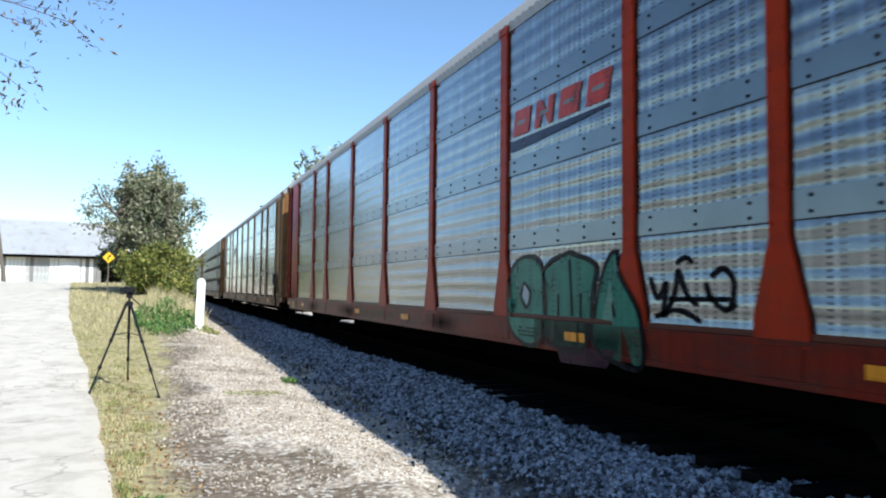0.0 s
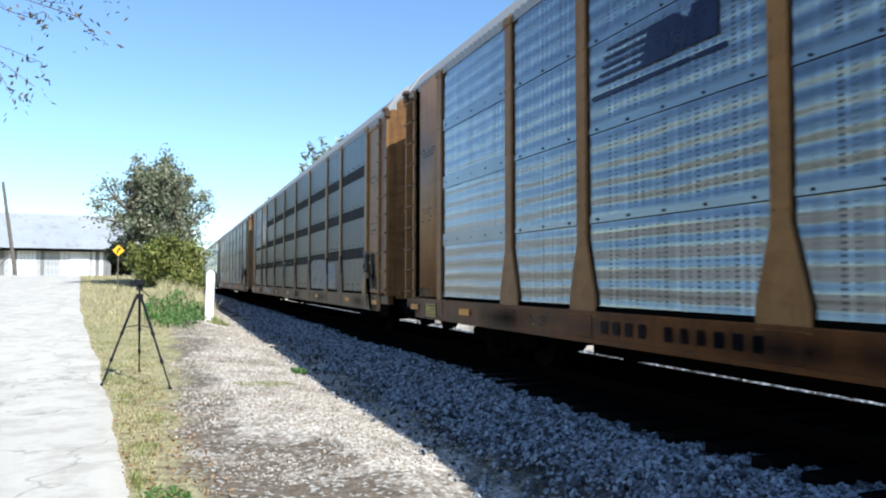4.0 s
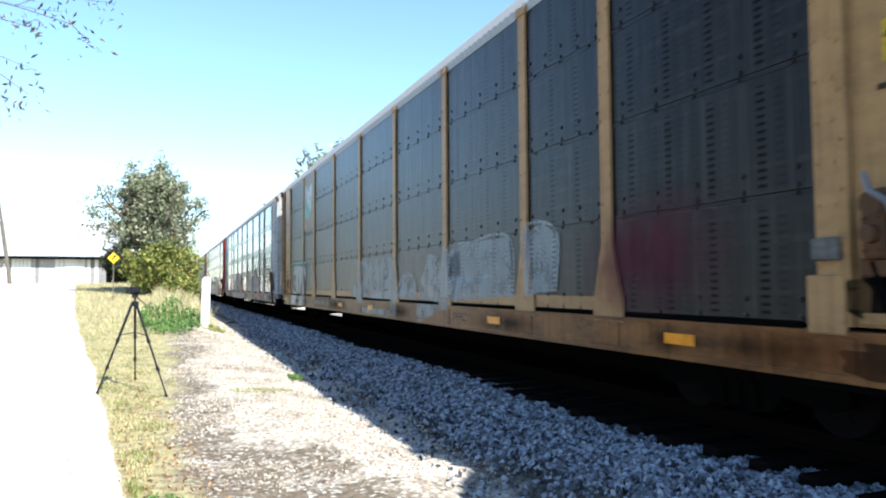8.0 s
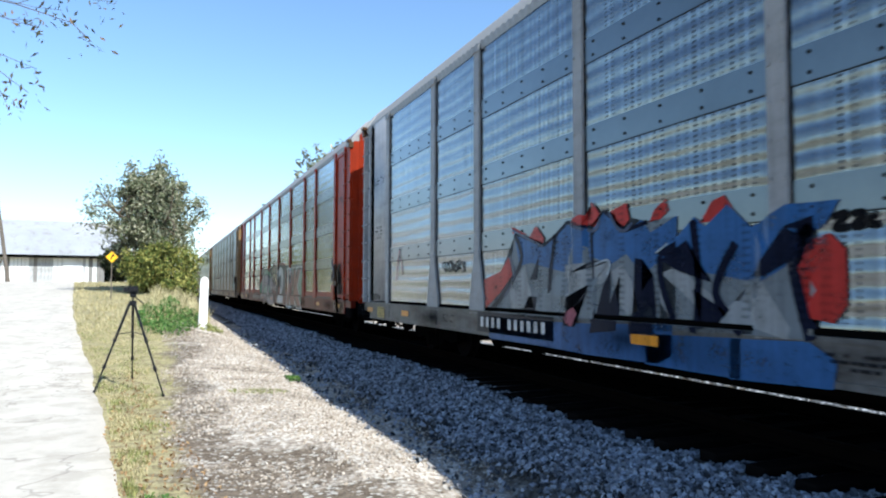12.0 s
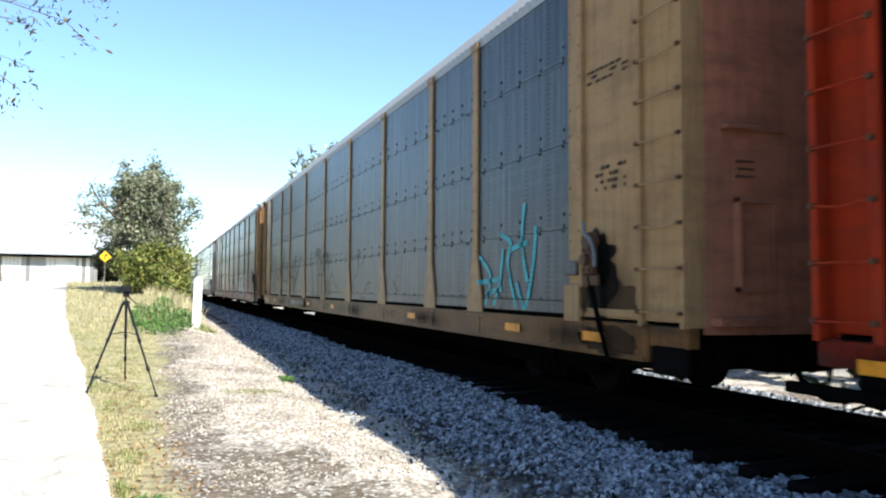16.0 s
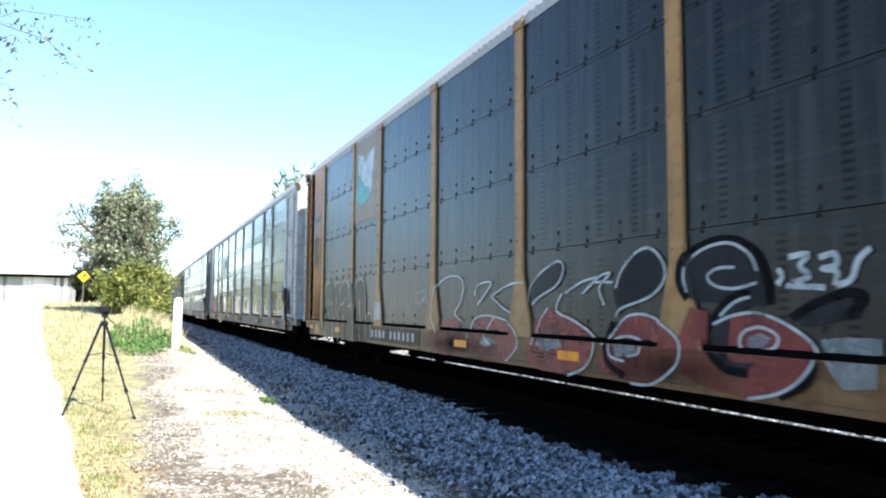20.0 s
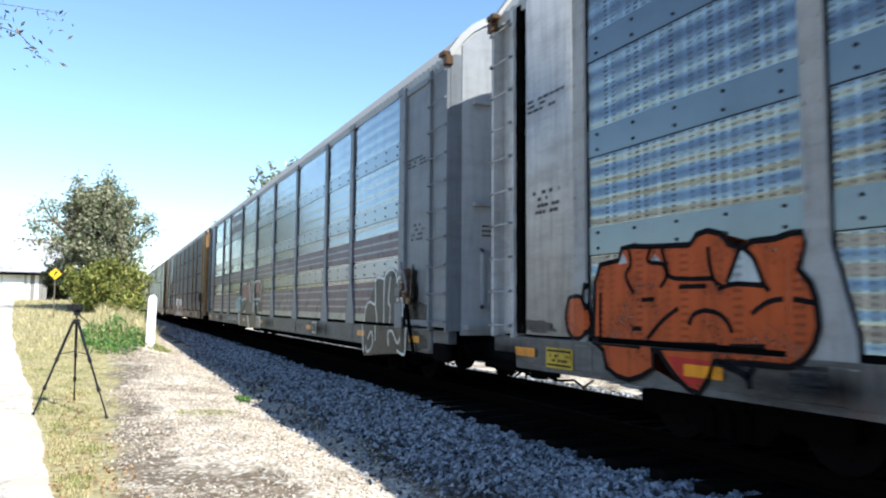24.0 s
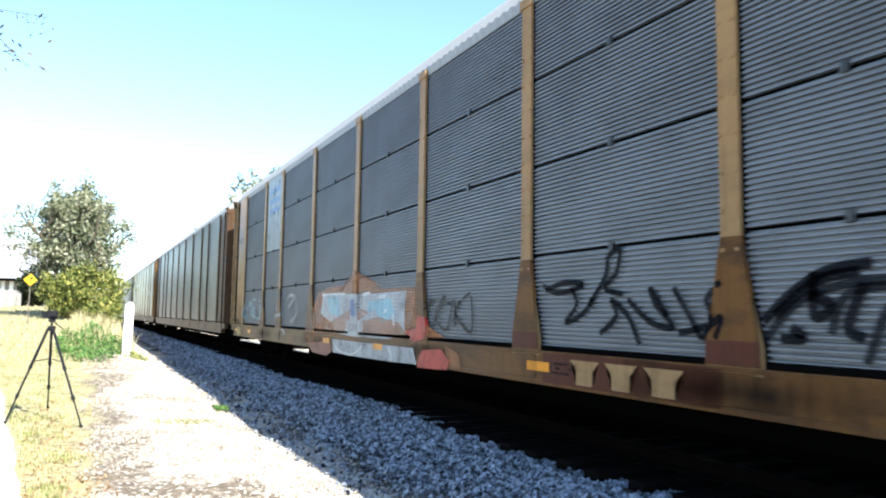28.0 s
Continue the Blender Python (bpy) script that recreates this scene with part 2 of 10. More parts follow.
# near-black steel, rails and ties carry the shade under the cars in their colour
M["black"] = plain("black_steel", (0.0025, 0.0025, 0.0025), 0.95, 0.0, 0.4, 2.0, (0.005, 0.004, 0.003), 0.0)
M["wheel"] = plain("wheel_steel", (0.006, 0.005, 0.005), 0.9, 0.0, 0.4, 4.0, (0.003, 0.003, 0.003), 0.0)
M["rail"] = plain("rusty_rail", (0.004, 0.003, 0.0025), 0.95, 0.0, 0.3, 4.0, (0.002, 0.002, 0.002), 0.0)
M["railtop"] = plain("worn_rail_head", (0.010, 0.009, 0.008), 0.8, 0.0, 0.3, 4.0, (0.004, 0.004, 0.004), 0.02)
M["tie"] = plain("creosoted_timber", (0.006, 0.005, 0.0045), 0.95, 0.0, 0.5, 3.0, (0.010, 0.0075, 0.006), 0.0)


# ---- mesh tools ----
def part(name, bm, material, parent=None, label="", m=None):
    """Links a bmesh, or a ready mesh, as one object under a thing or a part."""
    if isinstance(bm, bpy.types.Mesh):
        me = bm
    else:
        me = bpy.data.meshes.new(name)
        bm.to_mesh(me)
        bm.free()
    if material is not None and not me.materials:
        me.materials.append(material)
    ob = new(name, me)
    if parent is not None:
        ob.parent = parent
    if m is not None:
        ob.matrix_basis = m
    if label:
        ob["label"] = label
    return ob


def empty(name, m=None):
    ob = new(name)
    ob.empty_display_size = 0.3
    if m is not None:
        ob.matrix_basis = m
    return ob


def add_box(bm, x0, x1, y0, y1, z0, z1, bev=0.0):
    vs = [bm.verts.new((x, y, z)) for x in (x0, x1) for y in (y0, y1) for z in (z0, z1)]
    fs = [(0, 1, 3, 2), (4, 6, 7, 5), (0, 4, 5, 1), (2, 3, 7, 6), (0, 2, 6, 4), (1, 5, 7, 3)]
    faces = [bm.faces.new([vs[i] for i in f]) for f in fs]
    if bev > 0:
        edges = list({e for f in faces for e in f.edges})
        bmesh.ops.bevel(bm, geom=edges, offset=bev, segments=1, affect="EDGES")
    return faces


def box(x0, x1, y0, y1, z0, z1, bev=0.0):
    bm = bmesh.new()
    add_box(bm, x0, x1, y0, y1, z0, z1, bev)
    return bm


def add_tube(bm, p, q, r0, r1=None, n=8, caps=True):
    p, q = Vector(p), Vector(q)
    r1 = r0 if r1 is None else r1
    d = (q - p).normalized()
    a = d.orthogonal().normalized()
    b2 = d.cross(a)
    rings = []
    for c, r in ((p, r0), (q, r1)):
        rings.append([bm.verts.new(c + (a * math.cos(2 * math.pi * i / n) + b2 * math.sin(2 * math.pi * i / n)) * r) for i in range(n)])
    for i in range(n):
        j = (i + 1) % n
        bm.faces.new((rings[0][i], rings[0][j], rings[1][j], rings[1][i]))
    if caps:
        bm.faces.new(rings[0][::-1])
        bm.faces.new(rings[1])


def prism(bm, outline, axis, lo, hi):
    """Extrudes a closed outline of (a, b) pairs along one axis from lo to hi."""
    def place(a, b, c):
        return (c, a, b) if axis == "x" else (a, c, b) if axis == "y" else (a, b, c)
    v0 = [bm.verts.new(place(a, b, lo)) for a, b in outline]
    v1 = [bm.verts.new(place(a, b, hi)) for a, b in outline]
    n = len(outline)
    for i in range(n):
        j = (i + 1) % n
        bm.faces.new((v0[i], v0[j], v1[j], v1[i]))
    bm.faces.new(v0[::-1])
    bm.faces.new(v1)
    bmesh.ops.recalc_face_normals(bm, faces=bm.faces)


def raw_mesh(name, verts, faces, material, smooth=False):
    """A mesh from numpy arrays: verts (n, 3), faces (m, k)."""
    me = bpy.data.meshes.new(name)
    n, (m, k) = len(verts), faces.shape
    me.vertices.add(n)
    me.vertices.foreach_set("co", np.asarray(verts, np.float32).ravel())
    me.loops.add(m * k)
    me.loops.foreach_set("vertex_index", faces.astype(np.int32).ravel())
    me.polygons.add(m)
    me.polygons.foreach_set("loop_start", np.arange(0, m * k, k, dtype=np.int32))
    me.polygons.foreach_set("use_smooth", np.full(m, smooth))
    me.update(calc_edges=True)
    me.materials.append(material)
    return me


def smoothstep(a, b, v):
    u = np.clip((v - a) / (b - a), 0, 1)
    return u * u * (3 - 2 * u)


# ---- the ground ----
TRACK_X, RAIL_Z = 5.99, 0.43


def ground_z(x, y):
    """Height of the ground: flat by the camera, rising gently to the road's far end, with the ballast bank of the track."""
    x, y = np.asarray(x, float), np.asarray(y, float)
    z = 1.95 * np.clip((y - 13) / 46, 0, 1) * smoothstep(3.0, 0.4, x)
    z = z + 0.035 * np.sin(x * 1.7 + y * 0.55) * smoothstep(6, 9, y + 2 * x) * smoothstep(30, 12, np.abs(y)) * smoothstep(0, 1, x)
    off = np.abs(x - TRACK_X)
    bank = 0.205 * smoothstep(3.3, 1.75, off) - (0.07 + 0.08 * smoothstep(7.0, 5.2, y)) * np.exp(-((off - 3.45) / 0.42) ** 2) + 0.012 * np.sin(y * 2.1 + 0.8 * np.sin(y * 0.9)) * np.exp(-((off - 3.5) / 0.5) ** 2) * smoothstep(25, 15, np.abs(y))
    far = np.clip((np.hypot(x, y) - 300) / 2000, 0, 1)
    return (z + bank) * (1 - far) - far * 3


def grid_axis(core, step, far, grow=1.22):
    lo, hi = core
    a = list(np.arange(lo, hi + 1e-6, step))
    s = step
    left, right = [lo], [hi]
    while right[-1] < far:
        s *= grow
        right.append(right[-1] + s)
        left.append(left[-1] - s)
    return np.array(left[:0:-1] + a + right[1:])


def sepc(t, socket, i):
    n = t.nodes.new("ShaderNodeSeparateXYZ")
    wire(t, socket, n.inputs[0])
    return n.outputs[i]


def ground_material():
    m, t, b = mat("gravel_and_earth", 0.95, 0.0, 0.03)
    p = world_pos(t)
    sep = t.nodes.new("ShaderNodeSeparateXYZ")
    wire(t, p, sep.inputs[0])
    wob = noise_node(t, p, 0.9, 4)
    x = math_node(t, "ADD", sep.outputs[0], math_node(t, "MULTIPLY", math_node(t, "SUBTRACT", wob, 0.5), 1.3))
    chips = t.nodes.new("ShaderNodeTexVoronoi")
    chips.inputs["Scale"].default_value = 26
    wire(t, p, chips.inputs["Vector"])
    bigstone = noise_node(t, p, 0.75, 5, 0.6)
    grit = noise_node(t, p, 45, 4)
    stone = ramp(t, chips.outputs["Color"], [(0.1, (0.26, 0.205, 0.155)), (0.5, (0.50, 0.44, 0.37)), (0.9, (0.68, 0.62, 0.54))])
    mid = noise_node(t, p, 7.0, 5, 0.7)
    dirt = mix(t, grit, (0.10, 0.078, 0.058), (0.25, 0.20, 0.15))
    dirt = mix(t, ramp(t, mid, [(0.42, (0, 0, 0)), (0.62, (0.85,) * 3)]), dirt, (0.085, 0.066, 0.05))
    specks = ramp(t, math_node(t, "MULTIPLY", sepc(t, chips.outputs["Color"], 1), ramp(t, mid, [(0.35, (0.7,) * 3), (0.6, (1, 1, 1))])), [(0.72, (0, 0, 0)), (0.78, (1, 1, 1))])
    dirt = mix(t, specks, dirt, (0.42, 0.39, 0.34))
    bigstone = math_node(t, "ADD", math_node(t, "ADD", bigstone, math_node(t, "MULTIPLY", math_node(t, "SUBTRACT", mid, 0.5), 0.28)), math_node(t, "MULTIPLY", ramp(t, math_node(t, "MULTIPLY", sep.outputs[1], 0.1), [(0.52, (1, 1, 1)), (0.76, (0, 0, 0))]), math_node(t, "MULTIPLY", ramp(t, math_node(t, "MULTIPLY", sep.outputs[0], 0.25), [(0.36, (1, 1, 1)), (0.5, (0, 0, 0))]), 0.30)))
    bigstone = math_node(t, "ADD", bigstone, math_node(t, "MULTIPLY", ramp(t, sep.outputs[0], [(0.25, (1, 1, 1)), (1.0, (0, 0, 0))]), 0.16))
    ground = mix(t, ramp(t, bigstone, [(0.46, (0, 0, 0)), (0.62, (1, 1, 1))]), stone, dirt)
    lawn_n = noise_node(t, p, 1.6, 5)
    lawn = mix(t, lawn_n, (0.26, 0.24, 0.11), (0.44, 0.38, 0.22))
    lawn = mix(t, ramp(t, mid, [(0.45, (0, 0, 0)), (0.6, (0.8,) * 3)]), lawn, (0.15, 0.115, 0.075))
    strip = math_node(t, "SUBTRACT", 1.0, ramp(t, x, [(0.02, (0, 0, 0)), (0.35, (1, 1, 1))]))
    c = mix(t, strip, ground, lawn)
    far = ramp(t, math_node(t, "MULTIPLY", math_node(t, "SUBTRACT", sep.outputs[0], 15.0), 0.2), [(0, (0, 0, 0)), (1, (1, 1, 1))])
    c = mix(t, far, c, (0.16, 0.15, 0.06))
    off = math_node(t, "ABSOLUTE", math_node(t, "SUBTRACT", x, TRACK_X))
    # near-black bed and bank: dark soil, with the train's shade painted in
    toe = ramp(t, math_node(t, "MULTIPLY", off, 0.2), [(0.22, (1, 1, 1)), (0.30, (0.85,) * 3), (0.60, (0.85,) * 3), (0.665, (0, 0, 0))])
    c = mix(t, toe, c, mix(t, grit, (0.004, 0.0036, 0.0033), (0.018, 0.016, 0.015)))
    wire(t, c, b.inputs["Base Color"])
    bump(t, b, math_node(t, "ADD", chips.outputs["Distance"], math_node(t, "MULTIPLY", grit, 0.5)), 0.02, 0.8)
    return m


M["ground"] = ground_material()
gx = grid_axis((-16, 14), 0.25, 3000)
gy = grid_axis((-6, 70), 0.4, 3000)
GX, GY = np.meshgrid(gx, gy)
gv = np.stack([GX.ravel(), GY.ravel(), ground_z(GX, GY).ravel()], 1)
nx, ny = len(gx), len(gy)
ii = (np.arange(ny - 1)[:, None] * nx + np.arange(nx - 1)[None]).ravel()
gf = np.stack([ii, ii + 1, ii + nx + 1, ii + nx], 1)
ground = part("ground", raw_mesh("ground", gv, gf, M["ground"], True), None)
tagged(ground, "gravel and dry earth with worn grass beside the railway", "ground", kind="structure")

# ---- the road ----
def road_material():
    m, t, b = mat("worn_concrete_road", 0.9, 0.0, 0.1)
    p = world_pos(t)
    big = noise_node(t, p, 0.35, 5)
    fine = noise_node(t, p, 22, 4)
    sp = t.nodes.new("ShaderNodeMapping")
    sp.inputs["Scale"].default_value = (1.6, 0.25, 1)
    wire(t, p, sp.inputs[0])
    trk = noise_node(t, sp.outputs[0], 1.0, 4)
    c = mix(t, big, (0.45, 0.405, 0.34), (0.60, 0.55, 0.475))
    patch = noise_node(t, p, 1.7, 6, 0.7)
    c = mix(t, math_node(t, "MULTIPLY", ramp(t, patch, [(0.47, (0, 0, 0)), (0.6, (1, 1, 1))]), 0.55), c, (0.34, 0.30, 0.245))
    spot = noise_node(t, p, 6.5, 3, 0.5)
    c = mix(t, math_node(t, "MULTIPLY", ramp(t, spot, [(0.70, (0, 0, 0)), (0.76, (1, 1, 1))]), 0.5), c, (0.17, 0.15, 0.125))
    cr = t.nodes.new("ShaderNodeTexVoronoi")
    cr.feature = "DISTANCE_TO_EDGE"
    cr.inputs["Scale"].default_value = 0.55
    wv = t.nodes.new("ShaderNodeVectorMath")
    wv.operation = "ADD"
    wn = t.nodes.new("ShaderNodeTexNoise")
    wn.inputs["Scale"].default_value = 2.2
    wire(t, p, wn.inputs["Vector"])
    wire(t, p, wv.inputs[0])
    wire(t, wn.outputs["Color"], wv.inputs[1])
    wire(t, wv.outputs[0], cr.inputs["Vector"])
    c = mix(t, math_node(t, "MULTIPLY", ramp(t, cr.outputs["Distance"], [(0.004, (1, 1, 1)), (0.016, (0, 0, 0))]), 0.5), c, (0.16, 0.14, 0.12))
    c = mix(t, math_node(t, "MULTIPLY", ramp(t, trk, [(0.5, (0, 0, 0)), (0.72, (1, 1, 1))]), 0.28), c, (0.32, 0.29, 0.25))
    c = mix(t, math_node(t, "MULTIPLY", fine, 0.3), c, (0.30, 0.28, 0.26))
    wire(t, c, b.inputs["Base Color"])
    bump(t, b, fine, 0.006, 0.5)
    return m


def road_edge(y):
    return np.interp(y, [-60, 2, 6.4, 7.9, 9.4, 11.4, 15, 17.4, 20.8, 25, 30, 41, 58, 64], [0.1, -0.07, -0.27, -0.38, -0.55, -0.77, -1.15, -1.48, -1.93, -2.45, -3.05, -4.2, -5.9, -6.6]) + 0.025 * np.sin(y * 1.3) + 0.012 * np.sin(y * 5.3 + np.sin(y))


ry = np.concatenate([np.arange(-60, -2, 4.0), np.arange(-2, 30, 0.3), np.arange(30, 63, 1.0)])
rv, cols = [], 14
for y in ry:
    e = float(road_edge(y))
    left = -15.0 if y < 40 else -15 - (y - 40) * 0.2
    xs = np.concatenate([np.linspace(left, e - 0.3, cols - 2), [e - 0.06, e]])
    zs = ground_z(xs, np.full(cols, y)) + 0.03
    zs[-1] -= 0.06
    rv += [(x, y, z) for x, z in zip(xs, zs)]
ii = (np.arange(len(ry) - 1)[:, None] * cols + np.arange(cols - 1)[None]).ravel()
road = part("road", raw_mesh("road", np.array(rv), np.stack([ii, ii + 1, ii + cols + 1, ii + cols], 1), road_material(), True), None)
tagged(road, "pale worn concrete road with a ragged grass edge", "road", kind="structure")


# ---- loose stones ----
def scatter(name, pts, sizes, material, seed, flat=0.7, smooth=False):
    """Many small stones as one mesh: each a squashed, jittered eight-cornered lump."""
    rng = np.random.default_rng(seed)
    base = np.array([(-1, -1, -1), (1, -1, -1), (1, 1, -1), (-1, 1, -1), (-1, -1, 1), (1, -1, 1), (1, 1, 1), (-1, 1, 1)], float) / 3 ** 0.5
    tri = np.array([(0, 2, 1), (0, 3, 2), (4, 5, 6), (4, 6, 7), (0, 1, 5), (0, 5, 4), (1, 2, 6), (1, 6, 5), (2, 3, 7), (2, 7, 6), (3, 0, 4), (3, 4, 7)])
    n = len(pts)
    v = np.repeat(base[None], n, 0) + rng.uniform(-0.36, 0.36, (n, 8, 3))
    v *= rng.uniform(0.65, 1.25, (n, 1, 3)) * np.array([1, 1, flat])
    q = rng.normal(size=(n, 4)); q /= np.linalg.norm(q, axis=1)[:, None]
    w, x, y, z = q.T
    Rm = np.stack([1 - 2 * (y * y + z * z), 2 * (x * y - z * w), 2 * (x * z + y * w), 2 * (x * y + z * w), 1 - 2 * (x * x + z * z), 2 * (y * z - x * w),
                   2 * (x * z - y * w), 2 * (y * z + x * w), 1 - 2 * (x * x + y * y)], 1).reshape(n, 3, 3)
    v = np.einsum("nij,nkj->nki", Rm, v) * np.asarray(sizes)[:, None, None] + np.asarray(pts)[:, None]
    f = (tri[None] + 8 * np.arange(n)[:, None, None]).reshape(-1, 3)
    return part(name, raw_mesh(name, v.reshape(-1, 3), f, material, smooth), None)


def stone_material(name, lo, hi):
    m, t, b = mat(name, 0.9, 0.0, 0.1)
    g = t.nodes.new("ShaderNodeNewGeometry")
    fine = noise_node(t, coords(t), 60, 3)
    c = ramp(t, g.outputs["Random Per Island"], [(0.0, lo), (0.55, tuple((a + b2) / 2 for a, b2 in zip(lo, hi))), (1.0, hi)])
    c = mix(t, math_node(t, "MULTIPLY", fine, 0.4), c, tuple(v * 0.5 for v in lo))
    wire(t, c, b.inputs["Base Color"])
    return m


# the skylight's blue is tinted into these grey stones
M["ballast"] = stone_material("limestone_ballast", (0.016, 0.017, 0.020), (0.43, 0.45, 0.50))
M["chips"] = stone_material("limestone_chips", (0.25, 0.20, 0.15), (0.60, 0.53, 0.45))
rng = np.random.default_rng(7)


def stones_over(n, x0, x1, y0, y1, power=1.0):
    x = rng.uniform(x0, x1, n)
    y = y0 + (y1 - y0) * rng.uniform(0, 1, n) ** power
    return x, y


bx, by = stones_over(92000, 2.35, 5.0, 1.5, 30, 1.8)
between = np.abs((by + 6.0 + 0.265) % 0.53 - 0.265) > 0.15
lump = np.array([noise.noise((a * 1.1, b * 0.9, 8.8)) for a, b in zip(bx, by)])
limit = np.where(between, 4.52 + 0.42 * smoothstep(6.2, 4.4, by), 4.36) + 0.10 * lump - rng.uniform(0, 0.07, len(bx))
toe_edge = 3.15 + 0.08 * smoothstep(8.5, 6.0, by) + 0.35 * lump
ok = (bx < limit) & ((bx > toe_edge) | (rng.uniform(0, 1, len(bx)) < 0.06 + 0.30 * smoothstep(0.4, 0, toe_edge - bx)))
bx, by, lump = bx[ok], by[ok], lump[ok]
bs = rng.uniform(0.013, 0.034, len(bx)) * (1 + by / 55)
bz = ground_z(bx, by) + bs * rng.uniform(0.0, 0.9, len(bx)) + 0.02 * np.maximum(0, lump)
tagged(scatter("ballast", np.stack([bx, by, bz], 1), bs, M["ballast"], 1), "grey crushed limestone ballast heaped beside the rails", "ballast", kind="stuff")
bx, by = stones_over(9000, 2.8, 4.5, -25, 1.6)
bs = rng.uniform(0.03, 0.06, len(bx))
tagged(scatter("rear_ballast", np.stack([bx, by, ground_z(bx, by) + 0.01], 1), bs, M["ballast"], 5), "grey crushed limestone ballast beside the passing train", "ballast", kind="stuff")
bx, by = stones_over(11000, 3.1, 4.6, 28, 130, 1.4)
bs = rng.uniform(0.04, 0.075, len(bx))
tagged(scatter("far_ballast", np.stack([bx, by, ground_z(bx, by) + 0.01], 1), bs, M["ballast"], 2), "grey crushed limestone ballast along the far track", "ballast", kind="stuff")
bx, by = stones_over(5000, 7.3, 9.4, 1.5, 45, 1.4)
bs = rng.uniform(0.03, 0.06, len(bx))
tagged(scatter("outer_ballast", np.stack([bx, by, ground_z(bx, by) + 0.01], 1), bs, M["ballast"], 3), "sunlit limestone ballast beyond the rails", "ballast", kind="stuff")
gxs, gys = stones_over(30000, 0.0, 3.0, 3.3, 34, 1.7)
ok = np.array([noise.noise((a * 0.9, b * 0.7, 3.3)) for a, b in zip(gxs, gys)]) > -0.22 + 0.85 * smoothstep(7.2, 5.2, gys) + 0.5 * smoothstep(1.0, 0.1, gxs) + rng.uniform(-0.3, 0.3, len(gxs))
gxs, gys = gxs[ok], gys[ok]
gs = rng.uniform(0.007, 0.018, len(gxs)) * (1 + gys / 30)
tagged(scatter("gravel", np.stack([gxs, gys, ground_z(gxs, gys) + gs * 0.2], 1), gs, M["chips"], 4, 0.5), "pale limestone chips strewn over bare earth", "gravel", kind="stuff")

# ---- the track ----
track = empty("railway_track", pose(TRACK_X, 0, 0))
tagged(track, "single railway track, rusty rails on dark timber ties", "track", kind="structure")
prof = [(-0.07, -0.17), (0.07, -0.17), (0.07, -0.155), (0.012, -0.13), (0.012, -0.045), (0.037, -0.035), (0.037, -0.006), (0.028, 0), (-0.028, 0), (-0.037, -0.006),
        (-0.037, -0.035), (-0.012, -0.045), (-0.012, -0.13), (-0.07, -0.155)]
for sx in (-0.755, 0.755):
    bm = bmesh.new()
    prism(bm, [(a + sx, b + RAIL_Z) for a, b in prof], "y", -60, 700)
    r = part("rail", bm, M["rail"], track)
    r.data.materials.append(M["railtop"])
    for f in r.data.polygons:
        if f.normal.z > 0.9 and f.center.z > RAIL_Z - 0.01:
            f.material_index = 1


# ---- the train ----
# Car space: x across (the side by the road is -x), y along (the front end is y = 0, the rear y = LB), z up from the rail head.
LB, PITCH = 27.3, 28.65
SILL0, SILL1, EAVE, CROWN = 0.57, 0.96, 4.95, 5.66
POSTS = [1.85, 4.6, 6.5, 9.36, 12.22, 15.08, 17.94, 20.8, 22.7, 25.45]
XP, XB, XS = -1.572, -1.61, -1.605  # outer faces of panels, posts and sill
TIER = (EAVE - SILL1) / 4
cache = {}


def shared(key, make):
    if key not in cache:
        cache[key] = make()
    return cache[key]


def to_mesh(name, bm, *mats):
    me = bpy.data.meshes.new(name)
    bmesh.ops.recalc_face_normals(bm, faces=bm.faces)
    bm.to_mesh(me)
    bm.free()
    for m in mats:
        me.materials.append(m)
    return me


def post_mesh(material, flare=True, wide=0.095):
    bm = bmesh.new()
    h = wide
    b = 0.27 if flare else h
    k = SILL1 + 0.75
    outline = [(-b, SILL1 - 0.09), (b, SILL1 - 0.09), (b * 0.97, SILL1 + 0.12), (h, k), (h, EAVE), (-h, EAVE), (-h, k), (-b * 0.97, SILL1 + 0.12)]
    # black strip along both edges, painted in for the shade beside the post
    shade_strip = [(-b - 0.022, SILL1 - 0.03), (b + 0.022, SILL1 - 0.03), (b * 0.97 + 0.022, SILL1 + 0.12), (h + 0.02, k), (h + 0.02, EAVE), (-h - 0.02, EAVE), (-h - 0.02, k), (-b * 0.97 - 0.022, SILL1 + 0.12)]
    prism(bm, shade_strip, "x", XP - 0.006, XP + 0.04)
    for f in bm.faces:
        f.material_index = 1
    prism(bm, outline, "x", XB, XP + 0.05)
    # bolted flanges along both edges
    for s in (-1, 1):
        for i in range(9):
            z = k + 0.1 + i * 0.3
            if z < EAVE - 0.1:
                add_box(bm, XB - 0.012, XB + 0.02, s * h * 0.72 - 0.014, s * h * 0.72 + 0.014, z - 0.014, z + 0.014)
    add_box(bm, XB - 0.02, XB + 0.01, -h * 1.3, h * 1.3, EAVE - 0.12, EAVE - 0.02)
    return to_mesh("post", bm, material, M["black"])


